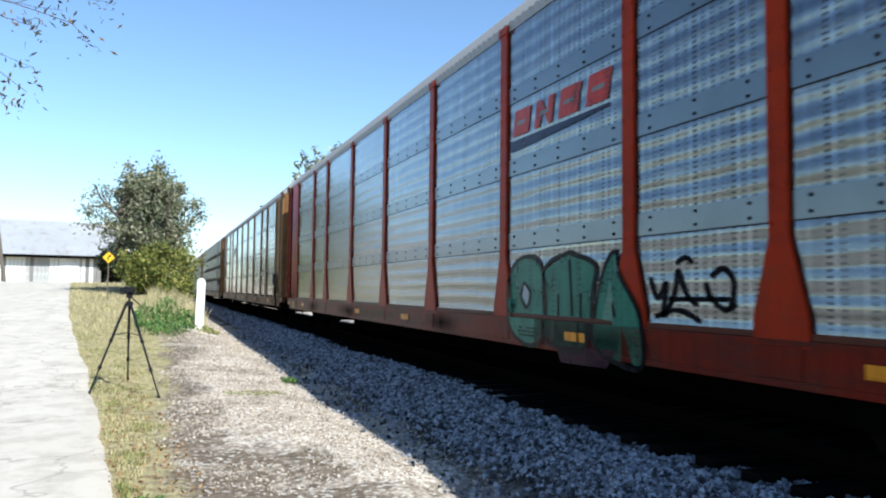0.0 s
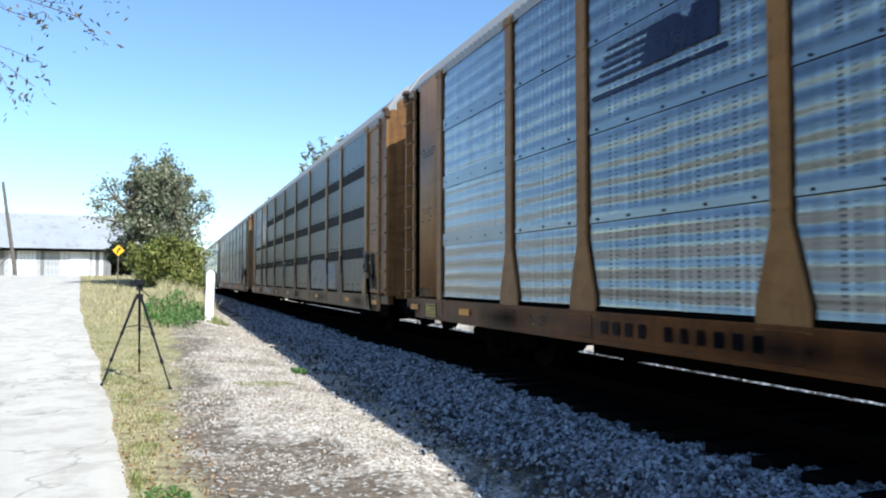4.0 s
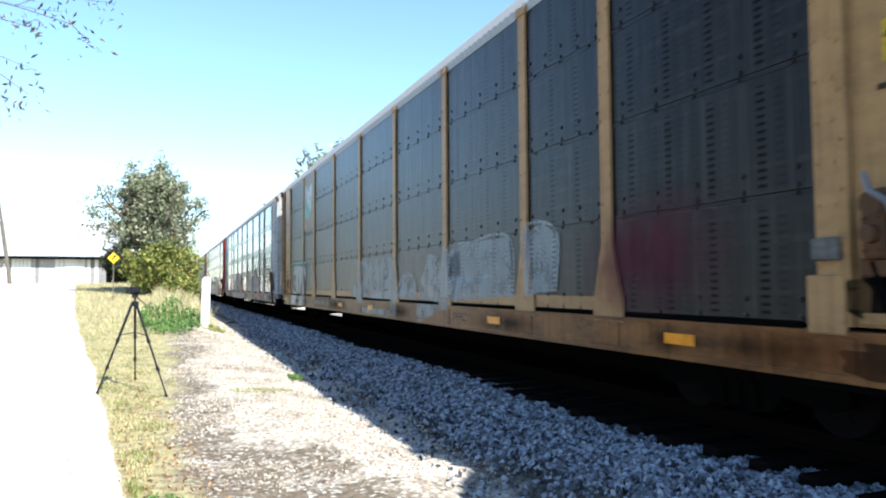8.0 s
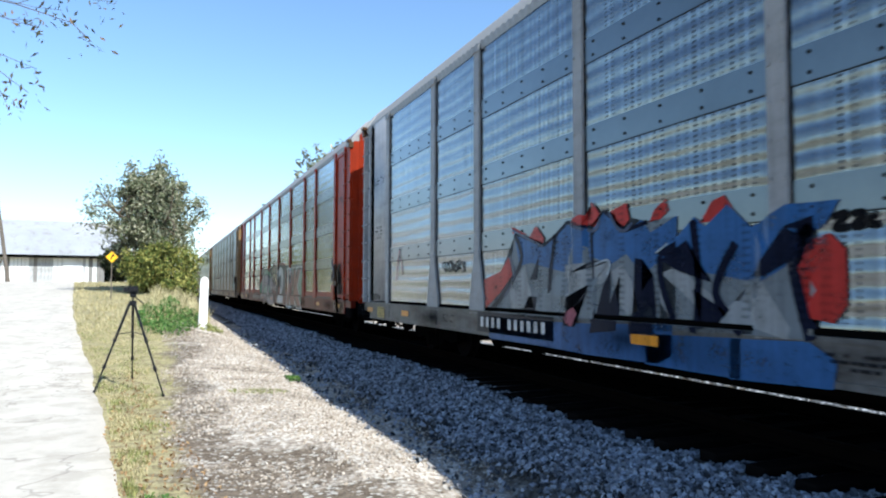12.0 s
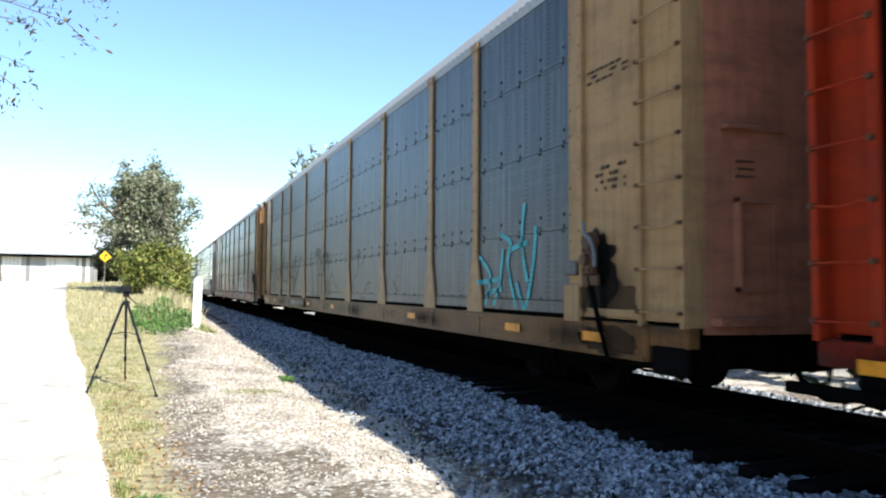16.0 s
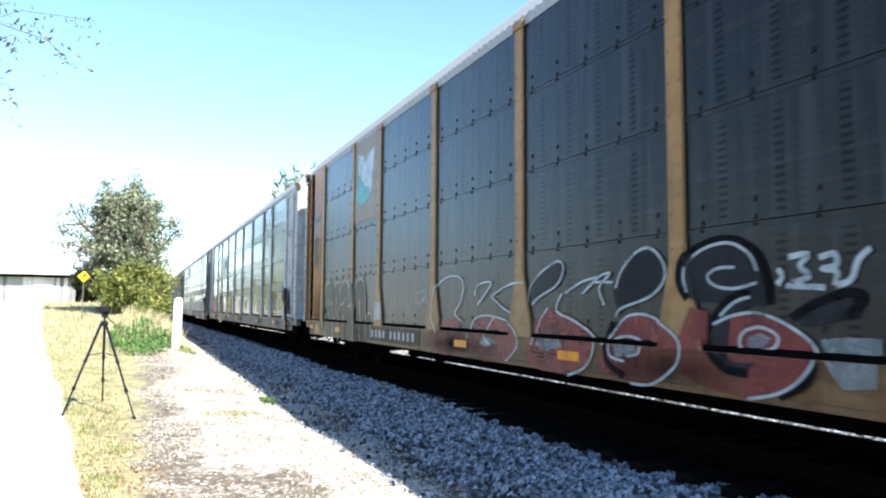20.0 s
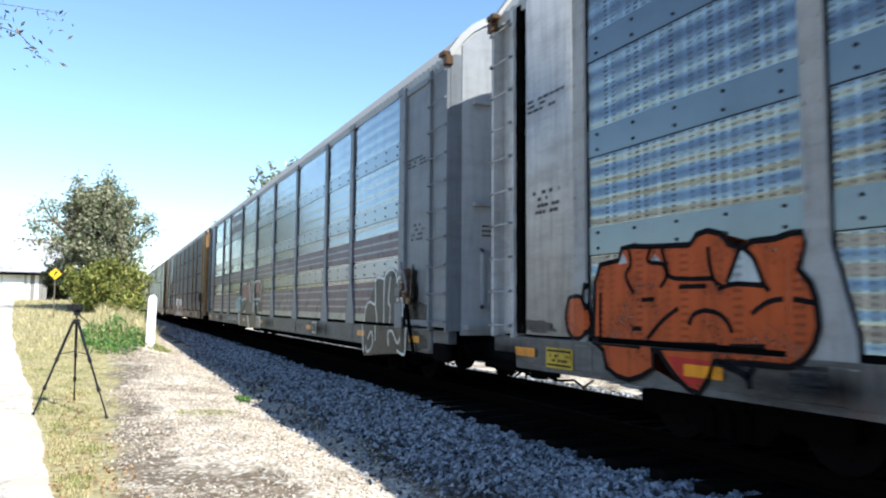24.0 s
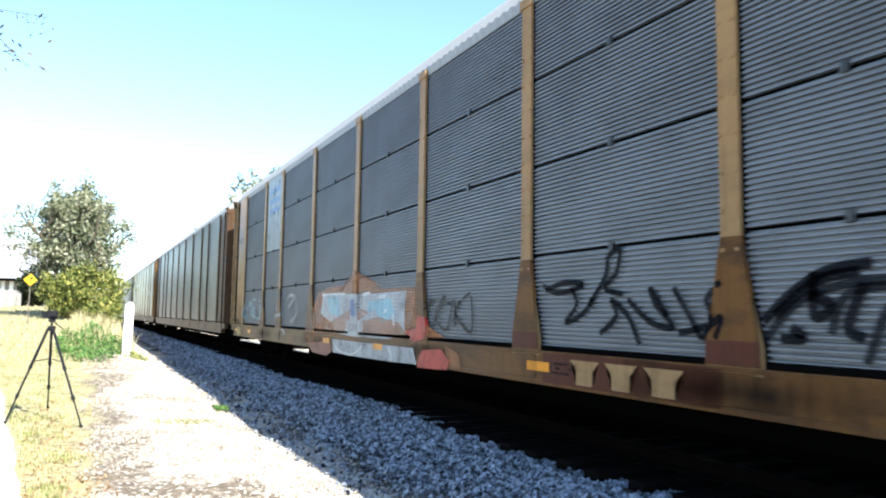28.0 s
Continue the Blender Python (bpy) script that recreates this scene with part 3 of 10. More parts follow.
def screen_mesh(width, material, corrugated=False, height=TIER, bolts=False):
    bm = bmesh.new()
    g = 0.013 if corrugated else 0.02
    if corrugated:
        n = 21
        outer = []
        for i in range(n):
            z0 = g + (height - 2 * g) * i / n
            dz = (height - 2 * g) / n
            outer += [(XP, z0), (XP, z0 + dz * 0.45), (XP + 0.03, z0 + dz * 0.6), (XP + 0.03, z0 + dz * 0.88)]
        outline = outer + [(XP + 0.05, height - g), (XP + 0.05, g)]
        prism(bm, outline, "y", 0.116, width - 0.116)
    else:
        add_box(bm, XP, XP + 0.03, 0.116, width - 0.116, g * 0.5, height - g * 0.5)
        if bolts:
            for i in range(5):
                y = width * (i + 0.5) / 5
                for z in (0.04, 0.18):
                    add_tube(bm, (XP - 0.016, y, z), (XP + 0.002, y, z), 0.02, 0.026, 5)
    return to_mesh("screen", bm, material)


def band_mesh(width, material, half):
    """Smooth lap of two sheets with dark rivets and a dark joint under its lower edge."""
    bm = bmesh.new()
    add_box(bm, XP - 0.005, XP + 0.01, 0.108, width - 0.108, -half, half)
    n0 = len(bm.faces)
    if half > 0.03:
        add_box(bm, XP - 0.0035, XP + 0.01, 0.108, width - 0.108, -half - 0.012, -half)
    n = max(3, round(width / 0.55))
    for i in range(n):
        y = width * (i + 0.5) / n
        for dz in ((-half * 0.55, half * 0.55) if half > 0.06 else (0,)):
            add_tube(bm, (XP - 0.02, y, dz), (XP - 0.003, y, dz), 0.013, 0.018, 6)
    for k, f in enumerate(bm.faces):
        f.material_index = int(k >= n0)
    return to_mesh("band", bm, material, M["band_dark"])


def roof_mesh(material):
    """Arched roof of pressed sheets with ribs across, and a turned-down eave."""
    ribs, segs = 150, 14
    vs = []
    for i in range(2 * ribs + 1):
        y = LB * i / (2 * ribs)
        lift = 0.028 if i % 2 else 0.0
        for j in range(segs + 1):
            a = -1 + 2 * j / segs
            x = 1.58 * math.copysign(abs(a) ** 0.92, a)
            z = EAVE + 0.02 + (CROWN - EAVE) * (1 - abs(a) ** 3.4)
            n = Vector((x * 0.5, 0, 1)).normalized()
            vs.append((x + n.x * lift, y, z + n.z * lift))
        vs.append((1.58, y, EAVE - 0.10))
        vs.append((-1.58, y, EAVE - 0.10))
    k = segs + 3
    fs = []
    for i in range(2 * ribs):
        for j in range(segs):
            fs.append((i * k + j, i * k + j + 1, (i + 1) * k + j + 1, (i + 1) * k + j))
        fs.append((i * k + segs, i * k + segs + 1, (i + 1) * k + segs + 1, (i + 1) * k + segs))
        fs.append((i * k + segs + 2, i * k, (i + 1) * k, (i + 1) * k + segs + 2))
    for i in (0, 2 * ribs):
        for j in range(segs // 2):
            q = (i * k + j, i * k + j + 1, i * k + segs - j - 1, i * k + segs - j)
            if j == segs // 2 - 1:
                continue
            fs.append(q)
    return raw_mesh("roof", np.array(vs), np.array(fs), material)


def ladder_mesh(material, dark, rear=False, z0=SILL1 - 0.05, z1=EAVE - 0.04):
    """Two stiles with thin rungs on worn brackets; at the rear end the rungs stand over a recess."""
    bm = bmesh.new()
    a, b = (0.03, 0.50) if rear else (0.03, 0.64)
    add_box(bm, XP - 0.06, XP + (0.12 if rear else 0.02), a - 0.03, a + 0.03, z0, z1, 0.006)
    add_box(bm, XP - 0.06, XP + (0.12 if rear else 0.02), b - 0.03, b + (0.05 if rear else 0.03), z0, z1, 0.006)
    n = 10
    for i in range(n):
        z = z0 + 0.14 + (z1 - z0 - 0.32) * i / (n - 1)
        sag = 0.03 if i % 4 == 2 else 0.0
        add_tube(bm, (XP - 0.085, a, z), (XP - 0.085, (a + b) / 2, z - sag), 0.009, n=6)
        add_tube(bm, (XP - 0.085, (a + b) / 2, z - sag), (XP - 0.085, b, z), 0.009, n=6)
        for y in (a, b):
            fs = add_box(bm, XP - 0.095, XP - 0.05, y - 0.02, y + 0.02, z - 0.018, z + 0.018)
            for f in fs:
                f.material_index = 1
    return to_mesh("ladder", bm, material, dark)


def corner_mesh(material):
    """Flat sheet behind the front ladder, turned round the corner to meet the end door."""
    bm = bmesh.new()
    add_box(bm, XP - 0.01, XP + 0.04, 0.03, 0.66, SILL1, EAVE - 0.02, 0.01)
    add_box(bm, XP + 0.0, -1.34, -0.01, 0.03, SILL1 - 0.04, EAVE + 0.02)
    return to_mesh("corner_sheet", bm, material)


def front_sheet_mesh(material):
    """Recessed side sheet by the front end between two raised stiles, with a header and a pressed lower edge."""
    bm = bmesh.new()
    add_box(bm, XP + 0.0, XP + 0.05, 0.66, 1.76, SILL1, EAVE - 0.02)
    add_box(bm, XP - 0.055, XP + 0.04, 1.66, 1.76, SILL1, EAVE - 0.05, 0.008)
    add_box(bm, XP - 0.03, XP + 0.02, 0.70, 1.66, EAVE - 0.20, EAVE - 0.10, 0.008)
    add_box(bm, XP - 0.02, XP + 0.02, 0.70, 1.66, SILL1 + 0.02, SILL1 + 0.10, 0.006)
    for i in range(11):
        z = SILL1 + 0.25 + i * 0.35
        add_tube(bm, (XP - 0.07, 1.71, z), (XP - 0.05, 1.71, z), 0.014, 0.02, 6)
    return to_mesh("end_sheet", bm, material)


def rear_sheet_mesh(material):
    """Smooth side sheet by the rear end, its edge rolled in towards a narrow gap."""
    bm = bmesh.new()
    arc = [(XP - 0.03 + 0.16 * (1 - math.sin(k * math.pi / 12)), 0.84 - 0.16 * math.cos(k * math.pi / 12)) for k in range(7)]
    outer = arc + [(XP - 0.03, 1.30), (XP - 0.034, 1.5), (XP - 0.03, 1.70), (XP + 0.0, 1.79)]
    outline = outer + [(XP + 0.05, 1.79), (XP + 0.05, 1.0), (XP + 0.17, 0.74)]
    v0 = [bm.verts.new((x, y, SILL1)) for x, y in outline]
    v1 = [bm.verts.new((x, y, EAVE - 0.02)) for x, y in outline]
    n = len(outline)
    for i in range(n):
        j = (i + 1) % n
        f = bm.faces.new((v0[i], v0[j], v1[j], v1[i]))
        f.smooth = i < len(outer) - 1
    bm.faces.new(v0[::-1])
    bm.faces.new(v1)
    return to_mesh("end_sheet", bm, material)


def gap_mesh(material):
    """Solid black strip that stands in for the shaded gap between the rear ladder and the side sheet, with lumps of
    hinge in it.
    """
    bm = bmesh.new()
    add_box(bm, XP - 0.02, XP + 0.17, 0.555, 0.66, SILL1, EAVE - 0.02)
    for i in range(12):
        z = SILL1 + 0.2 + i * 0.32
        add_box(bm, XP - 0.032, XP + 0.14, 0.56, 0.685 + 0.012 * (i % 3), z - 0.06, z + 0.05, 0.008)
    return to_mesh("hinge_gap", bm, material)


def rim_mesh(material):
    """Turned-down arch at the end of the roof, with a bracket at its corner."""
    bm = bmesh.new()
    segs = 16
    rings = []
    for y, grow in ((-0.03, 0.03), (0.14, 0.03), (0.14, -0.07), (-0.03, -0.07)):
        ring = []
        for j in range(segs + 1):
            a = -1 + 2 * j / segs
            x = (1.60 + grow * 0.5) * math.copysign(abs(a) ** 0.92, a)
            ring.append(bm.verts.new((x, y, EAVE + 0.03 + (CROWN - EAVE) * (1 - abs(a) ** 3.4) + grow)))
        rings.append(ring)
    for k in range(4):
        for j in range(segs):
            bm.faces.new((rings[k][j], rings[k][j + 1], rings[(k + 1) % 4][j + 1], rings[(k + 1) % 4][j]))
    for j in (0, segs):
        bm.faces.new([rings[k][j] for k in range(4)])
    return to_mesh("roof_rim", bm, material)


def bracket_mesh(material):
    bm = bmesh.new()
    add_box(bm, XP - 0.10, XP + 0.02, -0.05, 0.07, EAVE - 0.16, EAVE - 0.02, 0.01)
    add_box(bm, XP - 0.13, XP - 0.02, -0.02, 0.16, EAVE - 0.02, EAVE + 0.05, 0.01)
    return to_mesh("eave_bracket", bm, material)


def door_mesh(material):
    """One half of the bulged end door (for x from 0 to -1.45)."""
    bm = bmesh.new()
    seg = 7
    rows = []
    for lay in (0.0, 0.05):
        cur = []
        for i in range(seg + 1):
            x = -0.012 - 1.38 * i / seg
            y = -0.18 + 0.16 * (i / seg) ** 2.2 + lay
            top = EAVE + (CROWN - EAVE) * (1 - (abs(x) / 1.58) ** 3.2) - 0.06
            cur.append((bm.verts.new((x, y, SILL1 - 0.1)), bm.verts.new((x, y, top))))
        rows.append(cur)
    for cur in rows:
        for i in range(seg):
            bm.faces.new((cur[i][0], cur[i + 1][0], cur[i + 1][1], cur[i][1]))
    for i in range(seg):
        for k in (0, 1):
            bm.faces.new((rows[0][i][k], rows[0][i + 1][k], rows[1][i + 1][k], rows[1][i][k]))
    for i in (0, seg):
        bm.faces.new((rows[0][i][0], rows[0][i][1], rows[1][i][1], rows[1][i][0]))
    return to_mesh("end_door", bm, material)


def door_fittings(door, key, material, vented):
    """Lock bars, vent, pressed panel frame and foot strip on an end door."""
    def piece_of(name, dims, mat_key, mat_used, bev=0.0, label=""):
        part(name, shared((name, mat_key, dims), lambda: to_mesh(name, box(*dims, bev), mat_used)), None, door, label)
    for z in (2.75, 4.25):
        piece_of("lock_bar", (-1.25, -0.55, -0.165, -0.06, z - 0.025, z + 0.025), key, material, 0.008)
    if vented:
        piece_of("vent", (-1.24, -0.45, -0.19, -0.03, 3.05, 3.26), "black", M["black"], 0.01, "black louvred vent in the door")
        for z in (3.10, 3.155, 3.21):
            piece_of("louvre", (-1.20, -0.48, -0.20, -0.18, z - 0.012, z + 0.012), "black", M["black"])
    else:
        for z in (2.30, 2.37, 2.44):
            piece_of("stencil_line", (-1.10, -0.80, -0.118, -0.09, z - 0.010, z + 0.010), "brown", M["brown"])
    for x0, x1, z0, z1 in ((-1.12, -1.08, 1.25, 2.1), (-0.72, -0.68, 1.25, 2.1), (-1.12, -0.68, 2.06, 2.1), (-1.12, -0.68, 1.25, 1.29)):
        piece_of("panel_rib", (x0, x1, -0.15, -0.04, z0, z1), key, material)
    piece_of("foot_strip", (-1.36, -0.03, -0.17, 0.03, SILL1 - 0.02, SILL1 + 0.05), key, material)


def truck_mesh_frame(material):
    bm = bmesh.new()
    for s in (-1, 1):
        x0, x1 = (s * 1.02 - 0.06, s * 1.02 + 0.06)
        prism(bm, [(-1.15, 0.30), (-0.95, 0.24), (-0.5, 0.30), (-0.35, 0.14), (0.35, 0.14), (0.5, 0.30), (0.95, 0.24), (1.15, 0.30), (1.15, 0.46), (0.6, 0.56), (-0.6, 0.56), (-1.15, 0.46)], "x", x0, x1)
        for y in (-0.2, 0.0, 0.2):
            add_tube(bm, (s * 1.1, y, 0.16), (s * 1.1, y, 0.40), 0.05, n=8)
    add_box(bm, -1.1, 1.1, -0.18, 0.18, 0.38, 0.56)
    return to_mesh("truck_frame", bm, material)


def wheelset_mesh(material):
    bm = bmesh.new()
    R0 = 0.36
    for s in (-1, 1):
        a, b = s * 0.70, s * 0.83
        add_tube(bm, (a, 0, 0), (b, 0, 0), R0, R0, 20)
        add_tube(bm, (a - s * 0.03, 0, 0), (a, 0, 0), R0 + 0.025, R0 + 0.025, 20)
        add_tube(bm, (b, 0, 0), (b + s * 0.02, 0, 0), R0 * 0.72, R0 * 0.6, 12)
        for k in range(4):
            c = k * math.pi / 2
            add_box(bm, b - 0.01 if s > 0 else b - 0.03, b + 0.03 if s > 0 else b + 0.01, 0.2 * math.cos(c) - 0.03, 0.2 * math.cos(c) + 0.03, 0.2 * math.sin(c) - 0.03, 0.2 * math.sin(c) + 0.03)
    add_tube(bm, (-1.02, 0, 0), (1.02, 0, 0), 0.075, n=10)
    return to_mesh("wheelset", bm, material)


def underframe_mesh(material, low=0.215):
    bm = bmesh.new()
    add_box(bm, -1.48, 1.48, 0.1, LB - 0.1, 0.86, 0.94)
    add_box(bm, -0.25, 0.25, 4.6, LB - 4.6, low, 0.98)
    add_box(bm, -0.25, 0.25, -0.2, LB + 0.2, 0.60, 0.98)
    for y in np.arange(1.0, LB, 2.55):
        add_box(bm, -1.45, 1.45, y - 0.06, y + 0.06, 0.62, 0.88)
    # brake gear, steps and draft gear hung under both ends
    for y0, y1 in ((0.15, 1.75), (LB - 1.75, LB - 0.15)):
        add_box(bm, -0.32, 0.32, y0, y1, 0.46, 0.64)
        add_box(bm, -1.35, 1.35, y0 + (0.0 if y0 < 5 else 1.3), y1 - (1.3 if y0 < 5 else 0.0), 0.52, 0.92)
        add_box(bm, -1.54, -1.47, y0 + 0.45, y1 + 0.5, 0.50, 0.585, 0.01)
        add_box(bm, -1.45, -1.32, y0 + 0.9, y0 + 1.15, 0.44, 0.60, 0.02)
        for s in (-1, 1):
            sag = [(s * 1.30, y0 + 0.1 + k * 0.18, 0.50 - 0.07 * math.sin(k * 1.9) ** 2 - 0.03 * (k % 2)) for k in range(10)]
            for p, q in zip(sag, sag[1:]):
                add_tube(bm, p, q, 0.014, n=5)
    for y in np.arange(5.2, LB - 5, 1.9):
        add_tube(bm, (-0.9, y, 0.62), (-0.9, y + 1.5, 0.5), 0.025, n=5)
    add_box(bm, -1.2, -0.55, 11.0, 12.4, 0.46, 0.8, 0.05)
    add_tube(bm, (-0.95, 14.2, 0.55), (-0.95, 15.6, 0.55), 0.19, n=12)
    return to_mesh("underframe", bm, material)


def coupler_mesh(material):
    bm = bmesh.new()
    add_box(bm, -0.09, 0.09, -0.62, 0.1, 0.68, 0.88, 0.02)
    add_box(bm, -0.16, 0.14, -0.70, -0.45, 0.62, 0.94, 0.04)
    # hanging air hose and uncoupling bar
    pts = [(0.35, -0.05, 0.75), (0.38, -0.25, 0.5), (0.36, -0.42, 0.36), (0.30, -0.55, 0.36), (0.2, -0.66, 0.42)]
    for p, q in zip(pts, pts[1:]):
        add_tube(bm, p, q, 0.025, n=6)
    add_tube(bm, (-1.35, -0.08, 0.72), (-0.2, -0.3, 0.8), 0.016, n=6)
    add_tube(bm, (-1.35, -0.08, 0.72), (-1.30, -0.16, 0.55), 0.016, n=6)
    add_box(bm, -0.7, 0.5, -0.05, 0.2, 0.5, 0.9, 0.02)
    hose = [(-0.45, -0.02, 0.7), (-0.47, -0.2, 0.45), (-0.42, -0.4, 0.30), (-0.33, -0.58, 0.30), (-0.22, -0.7, 0.40)]
    for q, w in zip(hose, hose[1:]):
        add_tube(bm, q, w, 0.03, n=6)
    for q, w in (((-1.38, 0.04, 0.62), (-1.38, 0.04, 0.36)), ((-1.38, 0.42, 0.62), (-1.38, 0.42, 0.36)), ((-1.38, 0.04, 0.36), (-1.38, 0.42, 0.36))):
        add_tube(bm, q, w, 0.014, n=5)
    return to_mesh("coupler", bm, material)


def sill_mesh(material):
    bm = bmesh.new()
    add_box(bm, XS, XP + 0.12, 0.55, LB - 0.55, SILL0, SILL1 - 0.03, 0.02)
    add_box(bm, XS + 0.02, XP + 0.12, 0.0, 0.55, SILL0 + 0.16, SILL1 - 0.04, 0.01)
    add_box(bm, XS + 0.02, XP + 0.12, LB - 0.55, LB, SILL0 + 0.16, SILL1 - 0.04, 0.01)
    add_box(bm, XS - 0.012, XS + 0.02, 0.6, LB - 0.6, SILL0, SILL0 + 0.05)
    add_box(bm, XS - 0.012, XS + 0.02, 0.6, LB - 0.6, SILL1 - 0.075, SILL1 - 0.035)
    for i, y in enumerate(POSTS):
        add_box(bm, XS - 0.01, XS + 0.01, y - 0.2, y + 0.2, SILL0 + 0.06, SILL1 - 0.08, 0.004)
    return to_mesh("side_sill", bm, material)


FLIP = Matrix.Translation((0, LB, 0)) @ Matrix.Rotation(math.pi, 4, "Z")
MIRY = Matrix.Translation((0, LB, 0)) @ Matrix.Diagonal((1, -1, 1, 1))
MIRX = Matrix.Diagonal((-1, 1, 1, 1))


def autorack(spec, near=True):
    """One covered car carrier."""
    P, S, sheet = M[spec["post"]], M[spec["sill"]], M[spec["sheet"]]
    E = M[spec.get("end", spec["post"])]
    D = M[spec.get("door", spec.get("end", spec["post"]))]
    band, half = M[spec.get("band", "band_light")], spec.get("half", 0.14)
    corr = spec["sheet"] == "corr"
    car = empty("autorack_car")
    tagged(car, spec["label"], "railway car", "cars of the freight train")
    low = spec.get("low", 0.16 if spec.get("deep") else 0.215)
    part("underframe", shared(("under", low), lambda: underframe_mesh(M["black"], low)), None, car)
    part("roof", shared("roof", lambda: roof_mesh(M["roof"])), None, car, "ribbed galvanised arched roof")
    bays = list(zip(POSTS, POSTS[1:]))
    for side, base in ((0, Matrix.Identity(4)), (1, FLIP)):
        part("side_sill", shared(("sill", spec["sill"]), lambda: sill_mesh(S)), None, car, m=base)
        for i, y in enumerate(POSTS):
            last = i in (0, len(POSTS) - 1)
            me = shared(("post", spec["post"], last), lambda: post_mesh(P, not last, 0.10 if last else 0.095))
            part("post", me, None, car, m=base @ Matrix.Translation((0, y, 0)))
        for y0, y1 in bays:
            w = round(y1 - y0, 2)
            if side == 0 and near:
                pan = part("side_panel", shared(("slot", w), lambda: to_mesh("side_panel", box(XP + 0.06, XP + 0.08, 0, w, SILL1, EAVE), M["black"])), None, car, m=Matrix.Translation((0, y0, 0)))
                # red-brown bar on orange cars; elsewhere black stands in for the gap
                foot = "primer" if spec["post"] == "orange" else "black"
                part("foot_bar", shared(("gap", w, foot), lambda: to_mesh("foot_bar", box(XP - 0.022, XP + 0.02, 0.27, w - 0.27, SILL1 - 0.036, SILL1 + 0.022, 0.008), M[foot])), None, car, "dark strip along the panel's foot", m=Matrix.Translation((0, y0, 0)))
                for i in range(4):
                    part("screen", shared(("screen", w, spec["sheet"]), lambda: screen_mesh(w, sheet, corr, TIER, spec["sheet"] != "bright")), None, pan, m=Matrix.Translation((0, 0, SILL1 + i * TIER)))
                    if i and not corr:
                        part("band", shared(("band", w, spec.get("band", "band_light"), half), lambda: band_mesh(w, band, half)), None, pan, m=Matrix.Translation((0, 0, SILL1 + i * TIER - 0.02)))
            else:
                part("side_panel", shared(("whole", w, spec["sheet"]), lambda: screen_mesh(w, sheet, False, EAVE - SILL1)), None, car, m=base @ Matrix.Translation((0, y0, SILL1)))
    for k, (end, flipx) in enumerate(((0, 0), (0, 1), (1, 0), (1, 1))):
        b = (MIRY if end else Matrix.Identity(4)) @ (MIRX if flipx else Matrix.Identity(4))
        key = spec.get("end", spec["post"])
        dark = M["brown"] if key not in ("white_end", "grey") else M["grey"]
        part("end_sheet", shared(("endsheet", key, end), lambda: rear_sheet_mesh(E) if end else front_sheet_mesh(E)), None, car, m=b)
        if end:
            part("corner_sheet", shared(("corner", key, end), lambda: to_mesh("corner_sheet", box(XP + 0.09, XP + 0.13, 0.02, 0.53, SILL1, EAVE - 0.02, 0.01), E)), None, car, m=b)
            part("hinge_gap", shared("gap_strip", lambda: gap_mesh(M["black"])), None, car, "black strip filling the shaded gap, with hinge lumps", m=b)
        else:
            # tan and amber corners take the darkened door paint
            part("corner_sheet", shared(("corner", key, end), lambda: corner_mesh(M.get(key + "_door", E) if key in ("tan", "amber") else E)), None, car, m=b)
        part("ladder", shared(("ladder", key, end), lambda: ladder_mesh(E, dark, end)), None, car, m=b)
        door = part("end_door", shared(("door", spec.get("door", key)), lambda: door_mesh(D)), None, car, m=b)
        if near and not flipx:
            door_fittings(door, spec.get("door", key), D, spec.get("vent", False))
        part("eave_bracket", shared("eave_bracket", lambda: bracket_mesh(M["brown"])), None, car, "rusty bracket under the roof's corner", m=b)
    for b in (Matrix.Identity(4), MIRY):
        part("roof_rim", shared("roof_rim", lambda: rim_mesh(M["roof"])), None, car, m=b)
    for b in (Matrix.Identity(4), MIRY):
        part("coupler", shared("coupler", lambda: coupler_mesh(M["black"])), None, car, m=b)
    for y in (3.3, LB - 3.3):
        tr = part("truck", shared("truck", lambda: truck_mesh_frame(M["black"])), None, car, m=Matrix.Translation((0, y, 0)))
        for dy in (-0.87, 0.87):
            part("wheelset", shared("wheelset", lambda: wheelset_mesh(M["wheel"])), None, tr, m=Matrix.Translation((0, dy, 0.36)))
    return car


